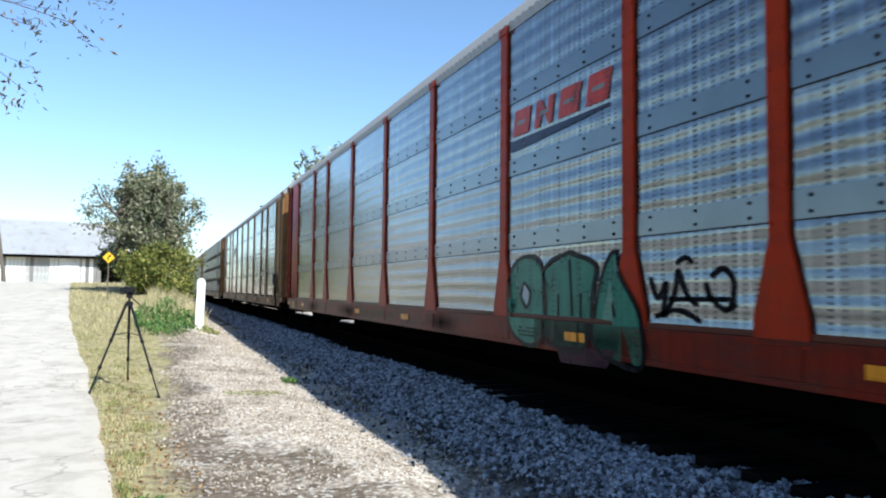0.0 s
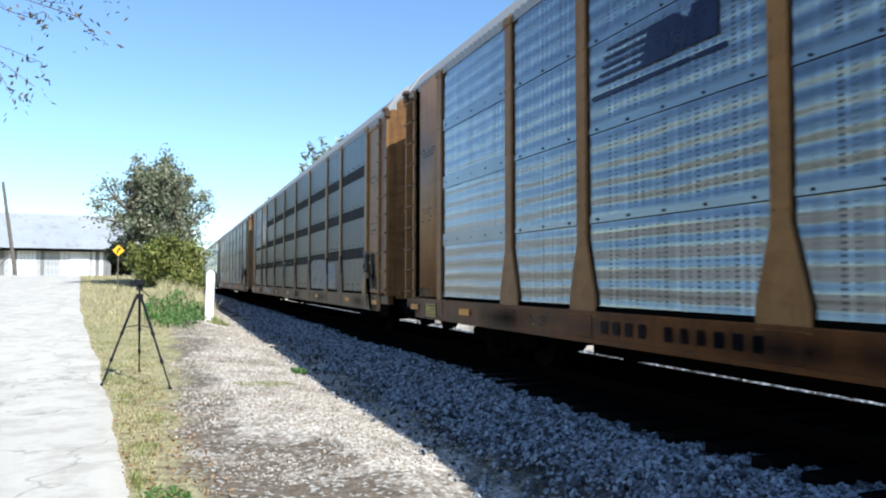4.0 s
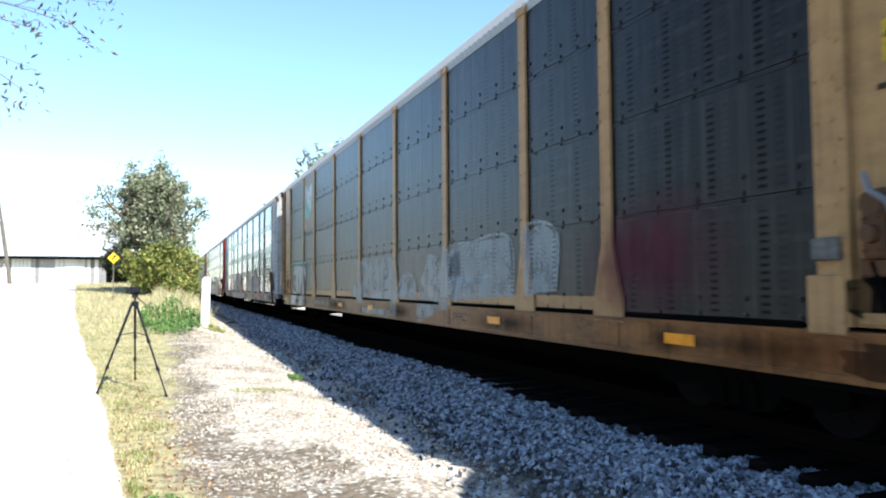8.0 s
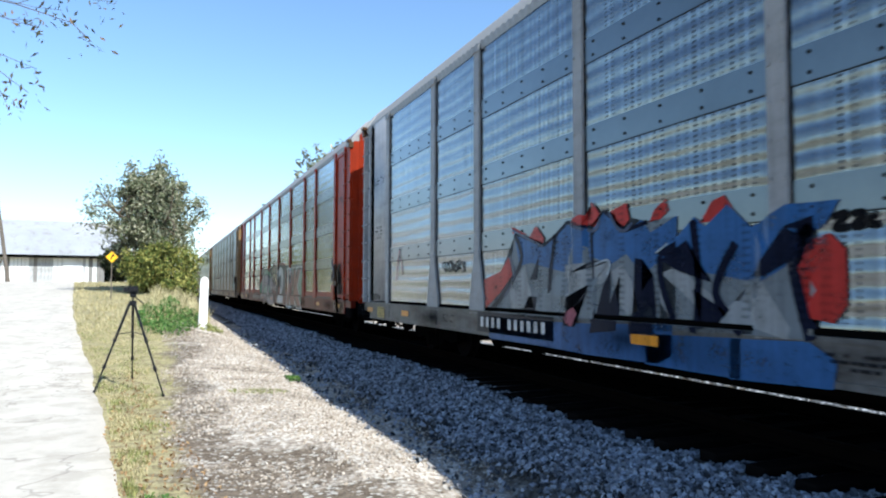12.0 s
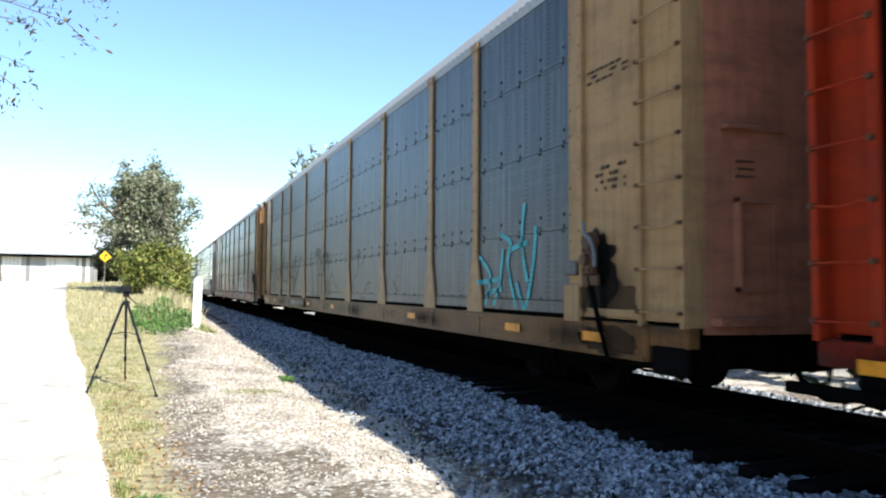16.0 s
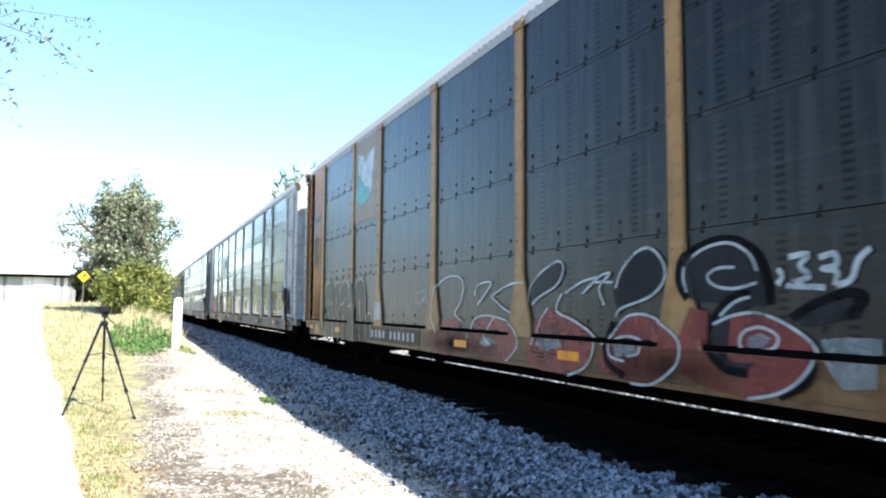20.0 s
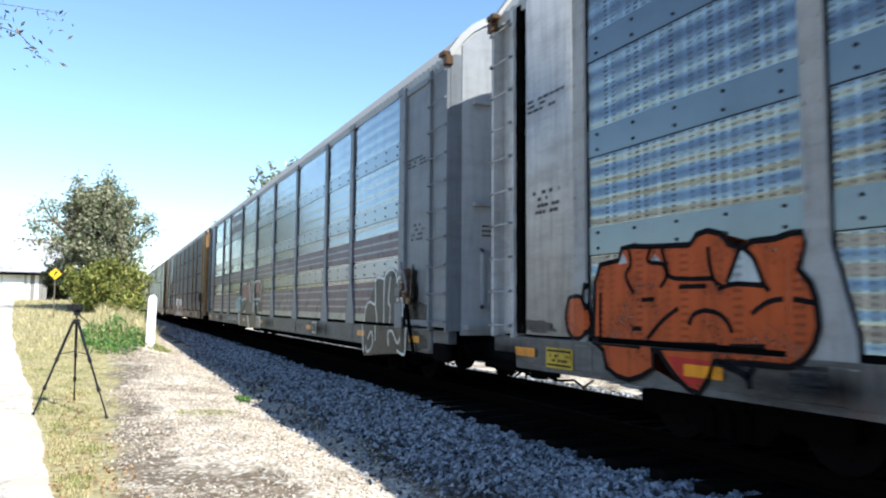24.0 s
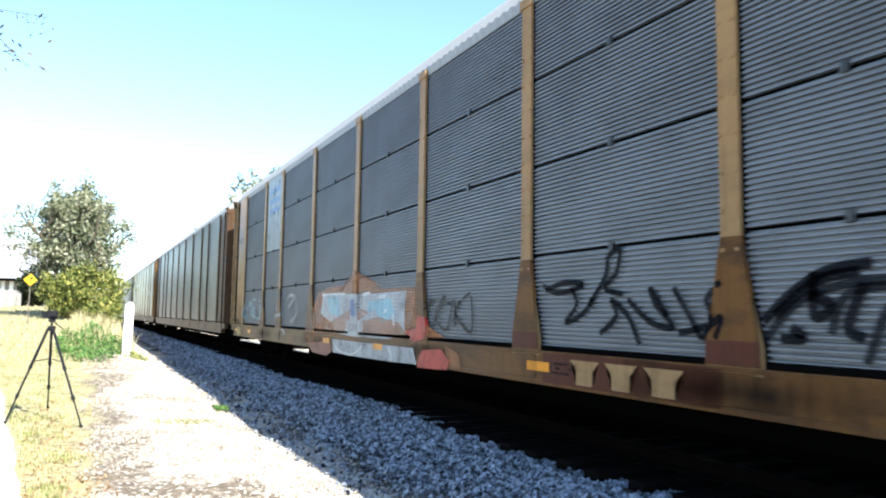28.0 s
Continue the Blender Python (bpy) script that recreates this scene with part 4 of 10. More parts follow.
SPECS = [
    dict(low=0.10, post="orange", sill="orange_sill", sheet="bright", band="band_light", half=0.11, label="orange-red autorack car with pale perforated panels and green graffiti"),
    dict(post="amber", sill="amber_sill", door="amber_door", sheet="bright", band="band_pale", half=0.035, label="brown-yellow autorack car with pale perforated side panels"),
    dict(post="tan", sill="tan_sill", end="amber", door="amber_door", sheet="umber", band="band_dark", half=0.13, label="yellow autorack car with dark weathered panels and a shield emblem"),
    dict(deep=True, post="buff", sill="rust_sill", sheet="umber", band="umber", half=0.02, end="tan", door="tan_door", label="buff autorack car with dark panels and silver graffiti"),
    dict(post="white", sill="white_sill", end="white_end", door="white_door", sheet="bright", half=0.14, label="dirty white autorack car with blue and red graffiti"),
    dict(post="orange", sill="orange_sill", sheet="bright", half=0.14, label="bright orange autorack car with pale panels and outlined graffiti"),
    dict(deep=True, post="tan", sill="tan_sill", sheet="mid", band="mid", half=0.02, end="buff", door="brown_door", label="yellow-tan autorack car with grey panels and black scrawled graffiti"),
    dict(post="tan", sill="buff_sill", sheet="dull", band="dull", half=0.02, end="amber", door="purple", label="tan autorack car with dark panels and red and silver graffiti"),
    dict(post="white", sill="white_sill", end="white_end", door="white_door", sheet="bright", half=0.14, label="white autorack car with grey banded panels and orange graffiti"),
    dict(post="grey", sill="grey_sill", door="grey_door", sheet="bright", half=0.14, label="grey autorack car with maroon stripes along its panels"),
    dict(deep=True, post="buff", sill="tan_sill", sheet="corr", half=0.02, end="tan", door="tan_door", vent=True, label="yellow autorack car with grey corrugated panels and black scrawls"),
]
FAR_SPECS = [
    dict(post="brown", sill="brown", sheet="mid", label="brown autorack car with grey panels"),
    dict(post="amber", sill="brown", sheet="dull", label="brown-yellow autorack car with dark weathered panels"),
    dict(post="grey", sill="grey", sheet="mid", label="grey autorack car with grey panels"),
    dict(post="brown", sill="brown", sheet="dull", label="rust-brown autorack car with dark panels"),
]
CARS = [autorack(s) for s in SPECS] + [autorack(FAR_SPECS[i % 4], False) for i in range(10)]


def train_y(t):
    """Where the front of the first car's space stands along the track at t seconds."""
    return -1.089 - 10.506 * t + 0.00705 * t * t


def motions():
    """The train rolls by; all cars keep their spacing."""
    times = [0.0, 3.5, 7.0, 10.5, 14.0, 17.5, 21.0, 24.5, 28.0]
    for k, car in enumerate(CARS):
        walk(car, [(t, pose(TRACK_X, train_y(t) + k * PITCH + 0.675, RAIL_Z)) for t in times])
        if k > 10:
            continue
        for truck in car.children:
            for ws in truck.children:
                if ws.name.startswith("wheelset"):
                    at = ws.matrix_basis.translation.copy()
                    walk(ws, [(i / 30, pose(*at, math.degrees((train_y(0) - train_y(i / 30)) / 0.36))) for i in range(841)])


# ---- paint, lettering and marks on the cars ----
def paint(name, col, cover=1.0):
    """Spray paint on old sheet: chalky, worn through in spots, with the sheet's slots showing."""
    dark = max(col) < 0.05
    m, t, b = mat("spray_paint_" + name, 0.9 if dark else 0.6, 0.0, 0.02 if dark else 0.15)
    c = coords(t)
    big, fine = noise_node(t, c, 2.6, 6, 0.65), noise_node(t, c, 38, 3)
    k = mix(t, ramp(t, big, [(0.4, (0, 0, 0)), (0.7, (1, 1, 1))]), col, tuple(v * 0.62 for v in col))
    k = mix(t, math_node(t, "MULTIPLY", fine, 0.3), k, tuple(min(1, v * 1.3 + 0.004) for v in col))
    run = noise_node(t, coords(t, (1, 9, 0.35)), 1.4, 4, 0.6)
    k = mix(t, math_node(t, "MULTIPLY", ramp(t, run, [(0.42, (0, 0, 0)), (0.66, (1, 1, 1))]), 0.5), k, tuple(v * 0.5 for v in col))
    sep = t.nodes.new("ShaderNodeSeparateXYZ")
    wire(t, c, sep.inputs[0])
    z = math_node(t, "SUBTRACT", sep.outputs[2], SILL1)
    slot, _, _ = slot_mask(t, sep.outputs[1], z, 0.19, 3, 0.2, 0.42)
    slot = math_node(t, "MULTIPLY", slot, math_node(t, "GREATER_THAN", z, 0.06))
    k = mix(t, slot, k, tuple(v * 0.12 for v in col))
    wire(t, k, b.inputs["Base Color"])
    worn = ramp(t, math_node(t, "ADD", math_node(t, "MULTIPLY", big, 0.6), math_node(t, "MULTIPLY", fine, 0.4)), [(0.53, (0, 0, 0)), (0.68, (0.4 if dark else 0.75,) * 3)])
    wire(t, math_node(t, "MULTIPLY", math_node(t, "SUBTRACT", 1.0, worn), cover), b.inputs["Alpha"])
    glancing_gloss(t, b, 0.75, 0.35)
    M[name] = m


for nm, col in (("g_green", (0.02, 0.13, 0.085)), ("g_black", (0.008, 0.008, 0.009)), ("g_silver", (0.26, 0.28, 0.30)), ("g_white", (0.48, 0.49, 0.50)),
                ("g_blue", (0.022, 0.082, 0.22)), ("g_teal", (0.035, 0.092, 0.135)), ("g_red", (0.34, 0.02, 0.015)), ("g_orange", (0.33, 0.060, 0.011)),
                ("g_pink", (0.24, 0.05, 0.08)), ("g_navy", (0.008, 0.010, 0.022)), ("g_cyan", (0.02, 0.30, 0.34)), ("maroon", (0.050, 0.004, 0.015)),
                ("reflector", (0.62, 0.24, 0.01)), ("label_yellow", (0.42, 0.29, 0.02)), ("g_lilac", (0.050, 0.062, 0.105)), ("g_sky", (0.16, 0.32, 0.40)),
                ("g_brick", (0.19, 0.035, 0.02)), ("g_mint", (0.12, 0.24, 0.15)), ("g_grey", (0.12, 0.12, 0.13)), ("logo_red", (0.36, 0.03, 0.02)),
                ("logo_navy", (0.012, 0.02, 0.06)), ("board_white", (0.15, 0.16, 0.165)), ("g_cream", (0.30, 0.285, 0.22)), ("logo_green", (0.01, 0.22, 0.19))):
    paint(nm, col)
for nm, col, cover in (("g_mist", (0.24, 0.27, 0.29), 0.58), ("g_pale", (0.36, 0.40, 0.42), 0.92), ("g_slate", (0.15, 0.17, 0.19), 0.85), ("g_dusk", (0.030, 0.031, 0.035), 0.8), ("g_ash", (0.24, 0.25, 0.26), 0.9), ("g_mauve", (0.30, 0.235, 0.265), 0.95), ("g_plum", (0.035, 0.010, 0.022), 0.9),
                       ("g_crimson", (0.15, 0.012, 0.018), 0.85), ("g_rose", (0.20, 0.045, 0.042), 0.75), ("g_dry", (0.30, 0.33, 0.35), 0.55), ("g_ink2", (0.010, 0.010, 0.012), 0.88), ("g_ink", (0.012, 0.012, 0.014), 0.75), ("g_soot", (0.010, 0.008, 0.007), 0.5), ("g_grease", (0.008, 0.006, 0.005), 0.85), ("board_cream", (0.44, 0.43, 0.38), 1.0), ("g_peach", (0.40, 0.15, 0.05), 0.5)):
    paint(nm, col, cover)


def overspray(name, col, cover):
    """Thin drifted spray, densest in the middle of its patch and fading out unevenly."""
    m, t, b = mat("spray_drift_" + name, 0.7, 0.0, 0.05)
    b.inputs["Base Color"].default_value = (*col, 1)
    tc = t.nodes.new("ShaderNodeTexCoord")
    sep = t.nodes.new("ShaderNodeSeparateXYZ")
    wire(t, tc.outputs["Generated"], sep.inputs[0])
    fall = None
    for i in (1, 2):
        d = math_node(t, "ABSOLUTE", math_node(t, "SUBTRACT", sep.outputs[i], 0.5))
        k = ramp(t, d, [(0.02, (1, 1, 1)), (0.47, (0, 0, 0))])
        fall = k if fall is None else math_node(t, "MULTIPLY", fall, k)
    n = noise_node(t, coords(t, (1, 2.5, 0.6)), 1.6, 5, 0.6)
    a = math_node(t, "MULTIPLY", fall, ramp(t, n, [(0.3, (0.35,) * 3), (0.65, (1, 1, 1))]))
    wire(t, math_node(t, "MULTIPLY", a, cover), b.inputs["Alpha"])
    M[name] = m


overspray("drift_pink", (0.085, 0.022, 0.036), 0.75)
overspray("drift_rust", (0.15, 0.042, 0.012), 0.75)
overspray("drift_soot", (0.006, 0.005, 0.005), 0.85)


def half_width(z):
    return 0.095 if z > SILL1 + 0.75 else 0.095 + (0.27 - 0.095) * min(1, (SILL1 + 0.75 - z) / 0.63)


def conform(bm, layer):
    """Lays a flat (y, z) outline on the car's side: splits it at posts and sill and seats every piece on its surface."""
    def cut(co, no):
        bmesh.ops.bisect_plane(bm, geom=bm.verts[:] + bm.edges[:] + bm.faces[:], plane_co=co, plane_no=no)
    ys = [v.co.y for v in bm.verts]
    lo, hi = min(ys), max(ys)
    for p in POSTS:
        for o in (-0.26, -0.18, -0.096, 0.096, 0.18, 0.26):
            if lo < p + o < hi:
                cut((0, p + o, 0), (0, 1, 0))
    for edge in (0.7, 1.66):
        if lo < edge < hi:
            cut((0, edge, 0), (0, 1, 0))
    zs = [v.co.z for v in bm.verts]
    for z in (SILL1 - 0.035, SILL1 + 0.012, SILL1 + 0.2, SILL1 + 0.45, SILL1 + 0.75):
        if min(zs) < z < max(zs):
            cut((0, 0, z), (0, 0, 1))
    gap = [f for f in bm.faces if SILL1 - 0.035 < f.calc_center_median().z < SILL1 + 0.012 and 1.9 < f.calc_center_median().y < LB - 1.9
           and not any(abs(f.calc_center_median().y - q) < 0.27 for q in POSTS)]
    bmesh.ops.delete(bm, geom=gap, context="FACES")
    seat = {}
    for f in bm.faces:
        c = f.calc_center_median()
        on_post = any(abs(c.y - p) < (half_width(c.z) if 2 < p < 25 else 0.10) for p in POSTS)
        x = XS - 0.013 if c.z < SILL1 - 0.035 else XB - 0.005 if on_post else XP - 0.008
        if c.z >= SILL1 - 0.035 and not on_post:
            if c.y > LB - 1.8:
                x = min(x, XP - 0.036)
            elif 1.66 < c.y < 1.76:
                x = min(x, XP - 0.057)
            elif c.y < 0.7:
                x = min(x, XP - 0.012)
        for v in f.verts:
            seat[v] = min(x, seat.get(v, 0.0))
    for v, x in seat.items():
        v.co.x = x - 0.003 - 0.0025 * layer
    bmesh.ops.recalc_face_normals(bm, faces=bm.faces)
    for f in bm.faces:
        f.normal_update()
        if f.normal.x > 0:
            f.normal_flip()


def decal(car, name, bm, material, layer=0, label="", flat=None):
    if flat is None:
        conform(bm, layer)
    else:
        for v in bm.verts:
            v.co.x = flat
    me = bpy.data.meshes.new(name)
    bm.to_mesh(me)
    bm.free()
    me.materials.append(M[material])
    return part(name, me, None, car, label)


def rect(car, name, y0, y1, z0, z1, material, layer=0, label="", flat=None):
    bm = bmesh.new()
    bm.faces.new([bm.verts.new((0, y, z)) for y, z in ((y0, z0), (y1, z0), (y1, z1), (y0, z1))])
    return decal(car, name, bm, material, layer, label, flat)


def shape(car, name, box4, pts, material, layer=0, label=""):
    """A polygon in the unit box, u to the car's front end, v up; box4 = (y at u 0, y at u 1, z0, z1)."""
    ya, yb, z0, z1 = box4
    bm = bmesh.new()
    bm.faces.new([bm.verts.new((0, ya + (yb - ya) * u, z0 + (z1 - z0) * v)) for u, v in pts])
    bmesh.ops.triangulate(bm, faces=bm.faces[:])
    return decal(car, name, bm, material, layer, label)


def blob_points(seed, n=40, lobes=0.16, power=0.55):
    """A rounded, lumpy outline that fills the unit box."""
    out = []
    for i in range(n):
        a = 2 * math.pi * i / n
        c, s = math.cos(a), math.sin(a)
        k = 1 + lobes * noise.noise((c * 2.1 + seed * 3.7, s * 2.1, seed)) * 1.6
        u, v = math.copysign(abs(c) ** power, c) * k, math.copysign(abs(s) ** power, s) * k
        out.append((0.5 + 0.5 * u, 0.5 + 0.5 * v))
    return out


def blob(car, box4, material, seed, layer=0, lobes=0.16, power=0.55, label="", name="graffiti"):
    return shape(car, name, box4, blob_points(seed, 40, lobes, power), material, layer, label)


def smooth_path(pts, closed=False, k=6):
    pts = [Vector(p) for p in pts]
    n = len(pts)
    out = []
    for i in range(n if closed else n - 1):
        p0, p1 = pts[i - 1 if i or closed else 0], pts[i]
        p2, p3 = pts[(i + 1) % n], pts[(i + 2) % n if closed or i + 2 < n else n - 1]
        for j in range(k):
            s = j / k
            out.append(0.5 * (2 * p1 + (p2 - p0) * s + (2 * p0 - 5 * p1 + 4 * p2 - p3) * s * s + (3 * p1 - p0 - 3 * p2 + p3) * s ** 3))
    out.append(pts[0] if closed else pts[-1])
    return out


def ribbon(bm, path, width, taper=False):
    n = len(path)
    prev = None
    for i, p in enumerate(path):
        a, b = path[max(0, i - 1)], path[min(n - 1, i + 1)]
        d = b - a
        d = d.normalized() if d.length > 1e-6 else Vector((1, 0))
        w = width * 0.5 * (1 if not taper else 0.55 + 0.45 * math.sin(math.pi * min(1, i / (n - 1) + 0.1)))
        o = Vector((-d.y, d.x)) * w
        cur = (bm.verts.new((0, *(p + o))), bm.verts.new((0, *(p - o))))
        if prev:
            bm.faces.new((prev[0], cur[0], cur[1], prev[1]))
        prev = cur


def strokes(car, box4, lines, width, material, layer=1, closed=False, label="", name="graffiti", smooth=True, taper=False):
    """Spray strokes: each line a list of (u, v) in the unit box."""
    ya, yb, z0, z1 = box4
    bm = bmesh.new()
    for ln in lines:
        pts = [(ya + (yb - ya) * u, z0 + (z1 - z0) * v) for u, v in ln]
        ribbon(bm, smooth_path(pts, closed) if smooth else [Vector(p) for p in pts + pts[:1] * closed], width, taper)
    return decal(car, name, bm, material, layer, label)


def poly(car, material, layer, pts, label):
    """A sprayed patch; points are (y, z) on the car's side."""
    return shape(car, "graffiti", (0, 1, 0, 1), pts, material, layer, label)


def lines(car, material, layer, width, paths, label, closed=False, smooth=True):
    """Spray lines through (y, z) points on the car's side."""
    for path in paths:
        strokes(car, (0, 1, 0, 1), [path], width, material, layer, closed, label, "graffiti", smooth)


def scrawl(car, box4, material, width, seed, letters=5, layer=1, label="black spray scrawl"):
    """Unreadable spray handwriting: leaning loops and zigzags that run into one another."""
    r = np.random.default_rng(seed)
    lines = []
    pts = [(0.0, r.uniform(0.3, 0.6))]
    n = letters * 3
    for i in range(n):
        u = (i + 0.5) / n
        hi = i % 2 == 0
        pts.append((u + r.uniform(-0.08, 0.16) / letters * 2, r.uniform(0.72, 1.0) if hi else r.uniform(0.0, 0.3)))
        if r.uniform() < 0.4:
            pts.append((u - r.uniform(0.1, 0.4) / letters, r.uniform(0.3, 0.6)))
    lines.append(pts)
    for i in range(letters):
        u = (i + r.uniform(0.1, 0.7)) / letters
        w = r.uniform(0.3, 0.7) / letters
        lines.append([(u, r.uniform(0.5, 1.0)), (u + w, r.uniform(0.6, 1.0)), (u + w * 0.9, r.uniform(0.1, 0.5)), (u + w * 0.1, r.uniform(0.0, 0.4))][: int(r.integers(2, 5))])
    return strokes(car, box4, lines, width, material, layer, False, label)


def lettering(car, body, box4, material, layer=1, fat=0.0, shear=0.0, label="", name="graffiti", above=None):
    """Words in the built-in font, stretched to the box; fat thickens the strokes."""
    cu = bpy.data.curves.new("lettering", "FONT")
    cu.body, cu.size, cu.offset, cu.shear, cu.resolution_u = body, 1.0, fat, shear, 3
    ob = bpy.data.objects.new("lettering", cu)
    me = bpy.data.meshes.new_from_object(ob)
    bm = bmesh.new()
    bm.from_mesh(me)
    bpy.data.objects.remove(ob)
    bpy.data.meshes.remove(me)
    ya, yb, z0, z1 = box4
    xs, ys = [v.co.x for v in bm.verts], [v.co.y for v in bm.verts]
    for v in bm.verts:
        u, w = (v.co.x - min(xs)) / (max(xs) - min(xs)), (v.co.y - min(ys)) / (max(ys) - min(ys))
        v.co = (0, ya + (yb - ya) * u, z0 + (z1 - z0) * w)
    if above is not None:
        bmesh.ops.bisect_plane(bm, geom=bm.verts[:] + bm.edges[:] + bm.faces[:], plane_co=(0, 0, above), plane_no=(0, 0, 1), clear_inner=True)
    return decal(car, name, bm, material, layer, label)


def piece(car, body, box4, fill, line, layer=1, fat=0.03, edge=0.035, glow=None, label="", shear=0.1):
    """Outlined graffiti letters: a fat dark copy under a thinner coloured one."""
    ya, yb, z0, z1 = box4
    s = 1 if yb > ya else -1
    if glow:
        g = edge * 1.5
        lettering(car, body, (ya - s * g * 2, yb + s * g * 2, z0 - g, z1 + g), glow, layer, fat + 0.08, shear, label)
    lettering(car, body, (ya - s * edge, yb + s * edge, z0 - edge, z1 + edge), line, layer + 1, fat + 0.05, shear, label)
    lettering(car, body, box4, fill, layer + 2, fat, shear, label)


def bars(car, box4, rows, material, seed, layer=0, label="small stencilled markings", name="stencil", fill=0.75):
    """Small unreadable stencil text: broken bars in rows."""
    r = np.random.default_rng(seed)
    ya, yb, z0, z1 = box4
    bm = bmesh.new()
    h = (z1 - z0) / rows
    for i in range(rows):
        u = 0.0
        while u < 1:
            w = r.uniform(0.07, 0.2)
            if r.uniform() < fill:
                ua, ub = u, min(1, u + w * 0.8)
                bm.faces.new([bm.verts.new((0, ya + (yb - ya) * a, z)) for a, z in ((ua, z0 + h * (i + 0.2)), (ub, z0 + h * (i + 0.2)), (ub, z0 + h * (i + 0.75)), (ua, z0 + h * (i + 0.75)))])
            u += w
    return tagged(decal(car, name, bm, material, layer, label), kind="stuff")


def digits(car, box4, count, material, layer=1):
    """Plain bars the size of a car's reporting marks, with a gap after the fourth."""
    ya, yb, z0, z1 = box4
    s = 1 if yb > ya else -1
    step = abs(yb - ya) / (count + 0.8)
    for i in range(count):
        y = ya + s * step * (i + (0.8 if i > 3 and count > 7 else 0))
        rect(car, "number_bar", min(y, y + s * step * 0.5), max(y, y + s * step * 0.5), z0, z1, material, layer)


def common_marks(car, k, dark="g_ink"):
    """Reflectors, end-sheet stencils, grime and the brake lever that every car carries."""
    r = np.random.default_rng(100 + k)
    for y in (0.95, 3.4, 8.75 if k == 10 else 7.4, 13.6, 16.6, 23.8, 26.3):
        yy = y + r.uniform(-0.3, 0.3)
        rect(car, "reflector", yy, yy + 0.42, SILL0 + 0.14, SILL0 + 0.24, "reflector", 3, "orange-yellow reflective strip")
    for base, sgn in ((0.85, 1), (LB - 0.85, -1)):
        bars(car, (base + (0.75 if sgn > 0 else 0), base - (0 if sgn > 0 else 0.75), 3.5, 3.68), 3, dark, 7 * k + 1, fill=0.6)
        bars(car, (base + (0.6 if sgn > 0 else -0.1), base + (0.05 if sgn > 0 else -0.65), 2.3, 2.6), 4, dark, 7 * k + 2, fill=0.55)
    rect(car, "label_plate", 25.55, 26.05, SILL0 + 0.05, SILL0 + 0.27, "label_yellow", 4, "yellow warning label with black lines")
    for z in (0.075, 0.225):
        rect(car, "label_line", 25.58, 26.02, SILL0 + z, SILL0 + z + 0.02, "g_black", 5)
    bars(car, (25.98, 25.64, SILL0 + 0.11, SILL0 + 0.21), 2, "g_black", 7 * k + 3, 5)
    for y in (8.4, 14.2, 21.6):
        bars(car, (y + 0.55, y, SILL0 + 0.12, SILL1 - 0.13), 3, "g_ink", 9 * k + int(y), 2, fill=0.55)
    blob(car, (1.60, 1.14, 1.3, 1.9), "g_grease", 30 + k, 0, 0.35, 1.1, "black grease stain round the hand brake", "stain")
    blob(car, (1.60, 1.12, 0.98, 1.75), "g_grease", 230 + k, 1, 0.35, 1.0, "black grease under the hand brake", "stain")
    blob(car, (1.75, 0.72, 0.98, 1.35), "g_soot", 260 + k, 0, 0.3, 0.8, "darker foot of the end sheet", "stain")
    blob(car, (LB - 0.75, LB - 1.4, 0.98, 1.12), "g_soot", 290 + k, 0, 0.3, 0.8, "darker foot of the end sheet", "stain")
    blob(car, (1.72, 0.7, SILL0 + 0.02, SILL0 + 0.3), "g_soot", 50 + k, 0, 0.3, 0.7, "black grease stain on the sill", "stain")
    for q, (y, w) in enumerate(((2.4, 1.6), (6.9, 2.6), (12.0, 1.8), (17.4, 2.8), (22.6, 2.0), (27.0, 1.4))):
        y += r.uniform(-0.6, 0.6)
        rect(car, "overspray", y - w / 2, y + w / 2, SILL0 - 0.02, SILL1 - 0.02, "drift_soot", 1, "sooty grime on the sill")
    rect(car, "overspray", 0.68, 1.74, 0.9, 1.75, "drift_soot", 1, "dark fade low on the end sheet")
    X = XP - 0.06
    bm = bmesh.new()
    add_tube(bm, (X, 1.42, 1.78), (X - 0.10, 1.42, 1.78), 0.11, 0.085, 12)
    add_box(bm, X - 0.09, X, 1.33, 1.51, 1.42, 1.74, 0.02)
    add_box(bm, X - 0.05, X, 1.28, 1.56, 1.30, 1.42, 0.015)
    add_tube(bm, (X - 0.09, 1.42, 1.58), (X - 0.14, 1.42, 1.58), 0.07, 0.06, 10)
    for q in ((1.37, 1.68), (1.47, 1.68), (1.37, 1.47), (1.47, 1.47)):
        add_tube(bm, (X - 0.09, *q), (X - 0.11, *q), 0.014, n=6)
    brake = part("hand_brake", to_mesh("hand_brake", bm, M["brown"]), None, car, "rusty hand-brake housing")
    bm = bmesh.new()
    lever = [(X - 0.12, 1.44, 1.98), (X - 0.13, 1.40, 1.86), (X - 0.13, 1.28, 1.78), (X - 0.13, 1.22, 1.66), (X - 0.12, 1.22, 1.50)]
    for q, w in zip(lever, lever[1:]):
        add_tube(bm, q, w, 0.02, n=6)
    part("lever", to_mesh("lever", bm, M["grey"]), None, brake, "bare steel lever")
    bm = bmesh.new()
    add_tube(bm, (X - 0.03, 1.46, 1.40), (X - 0.02, 1.28, SILL1 - 0.1), 0.03, n=6)
    add_tube(bm, (X - 0.02, 1.28, SILL1 - 0.1), (X - 0.02, 1.12, SILL0 - 0.06), 0.024, n=6)
    part("brake_chain", to_mesh("brake_chain", bm, M["black"]), None, brake, "black brake chain")
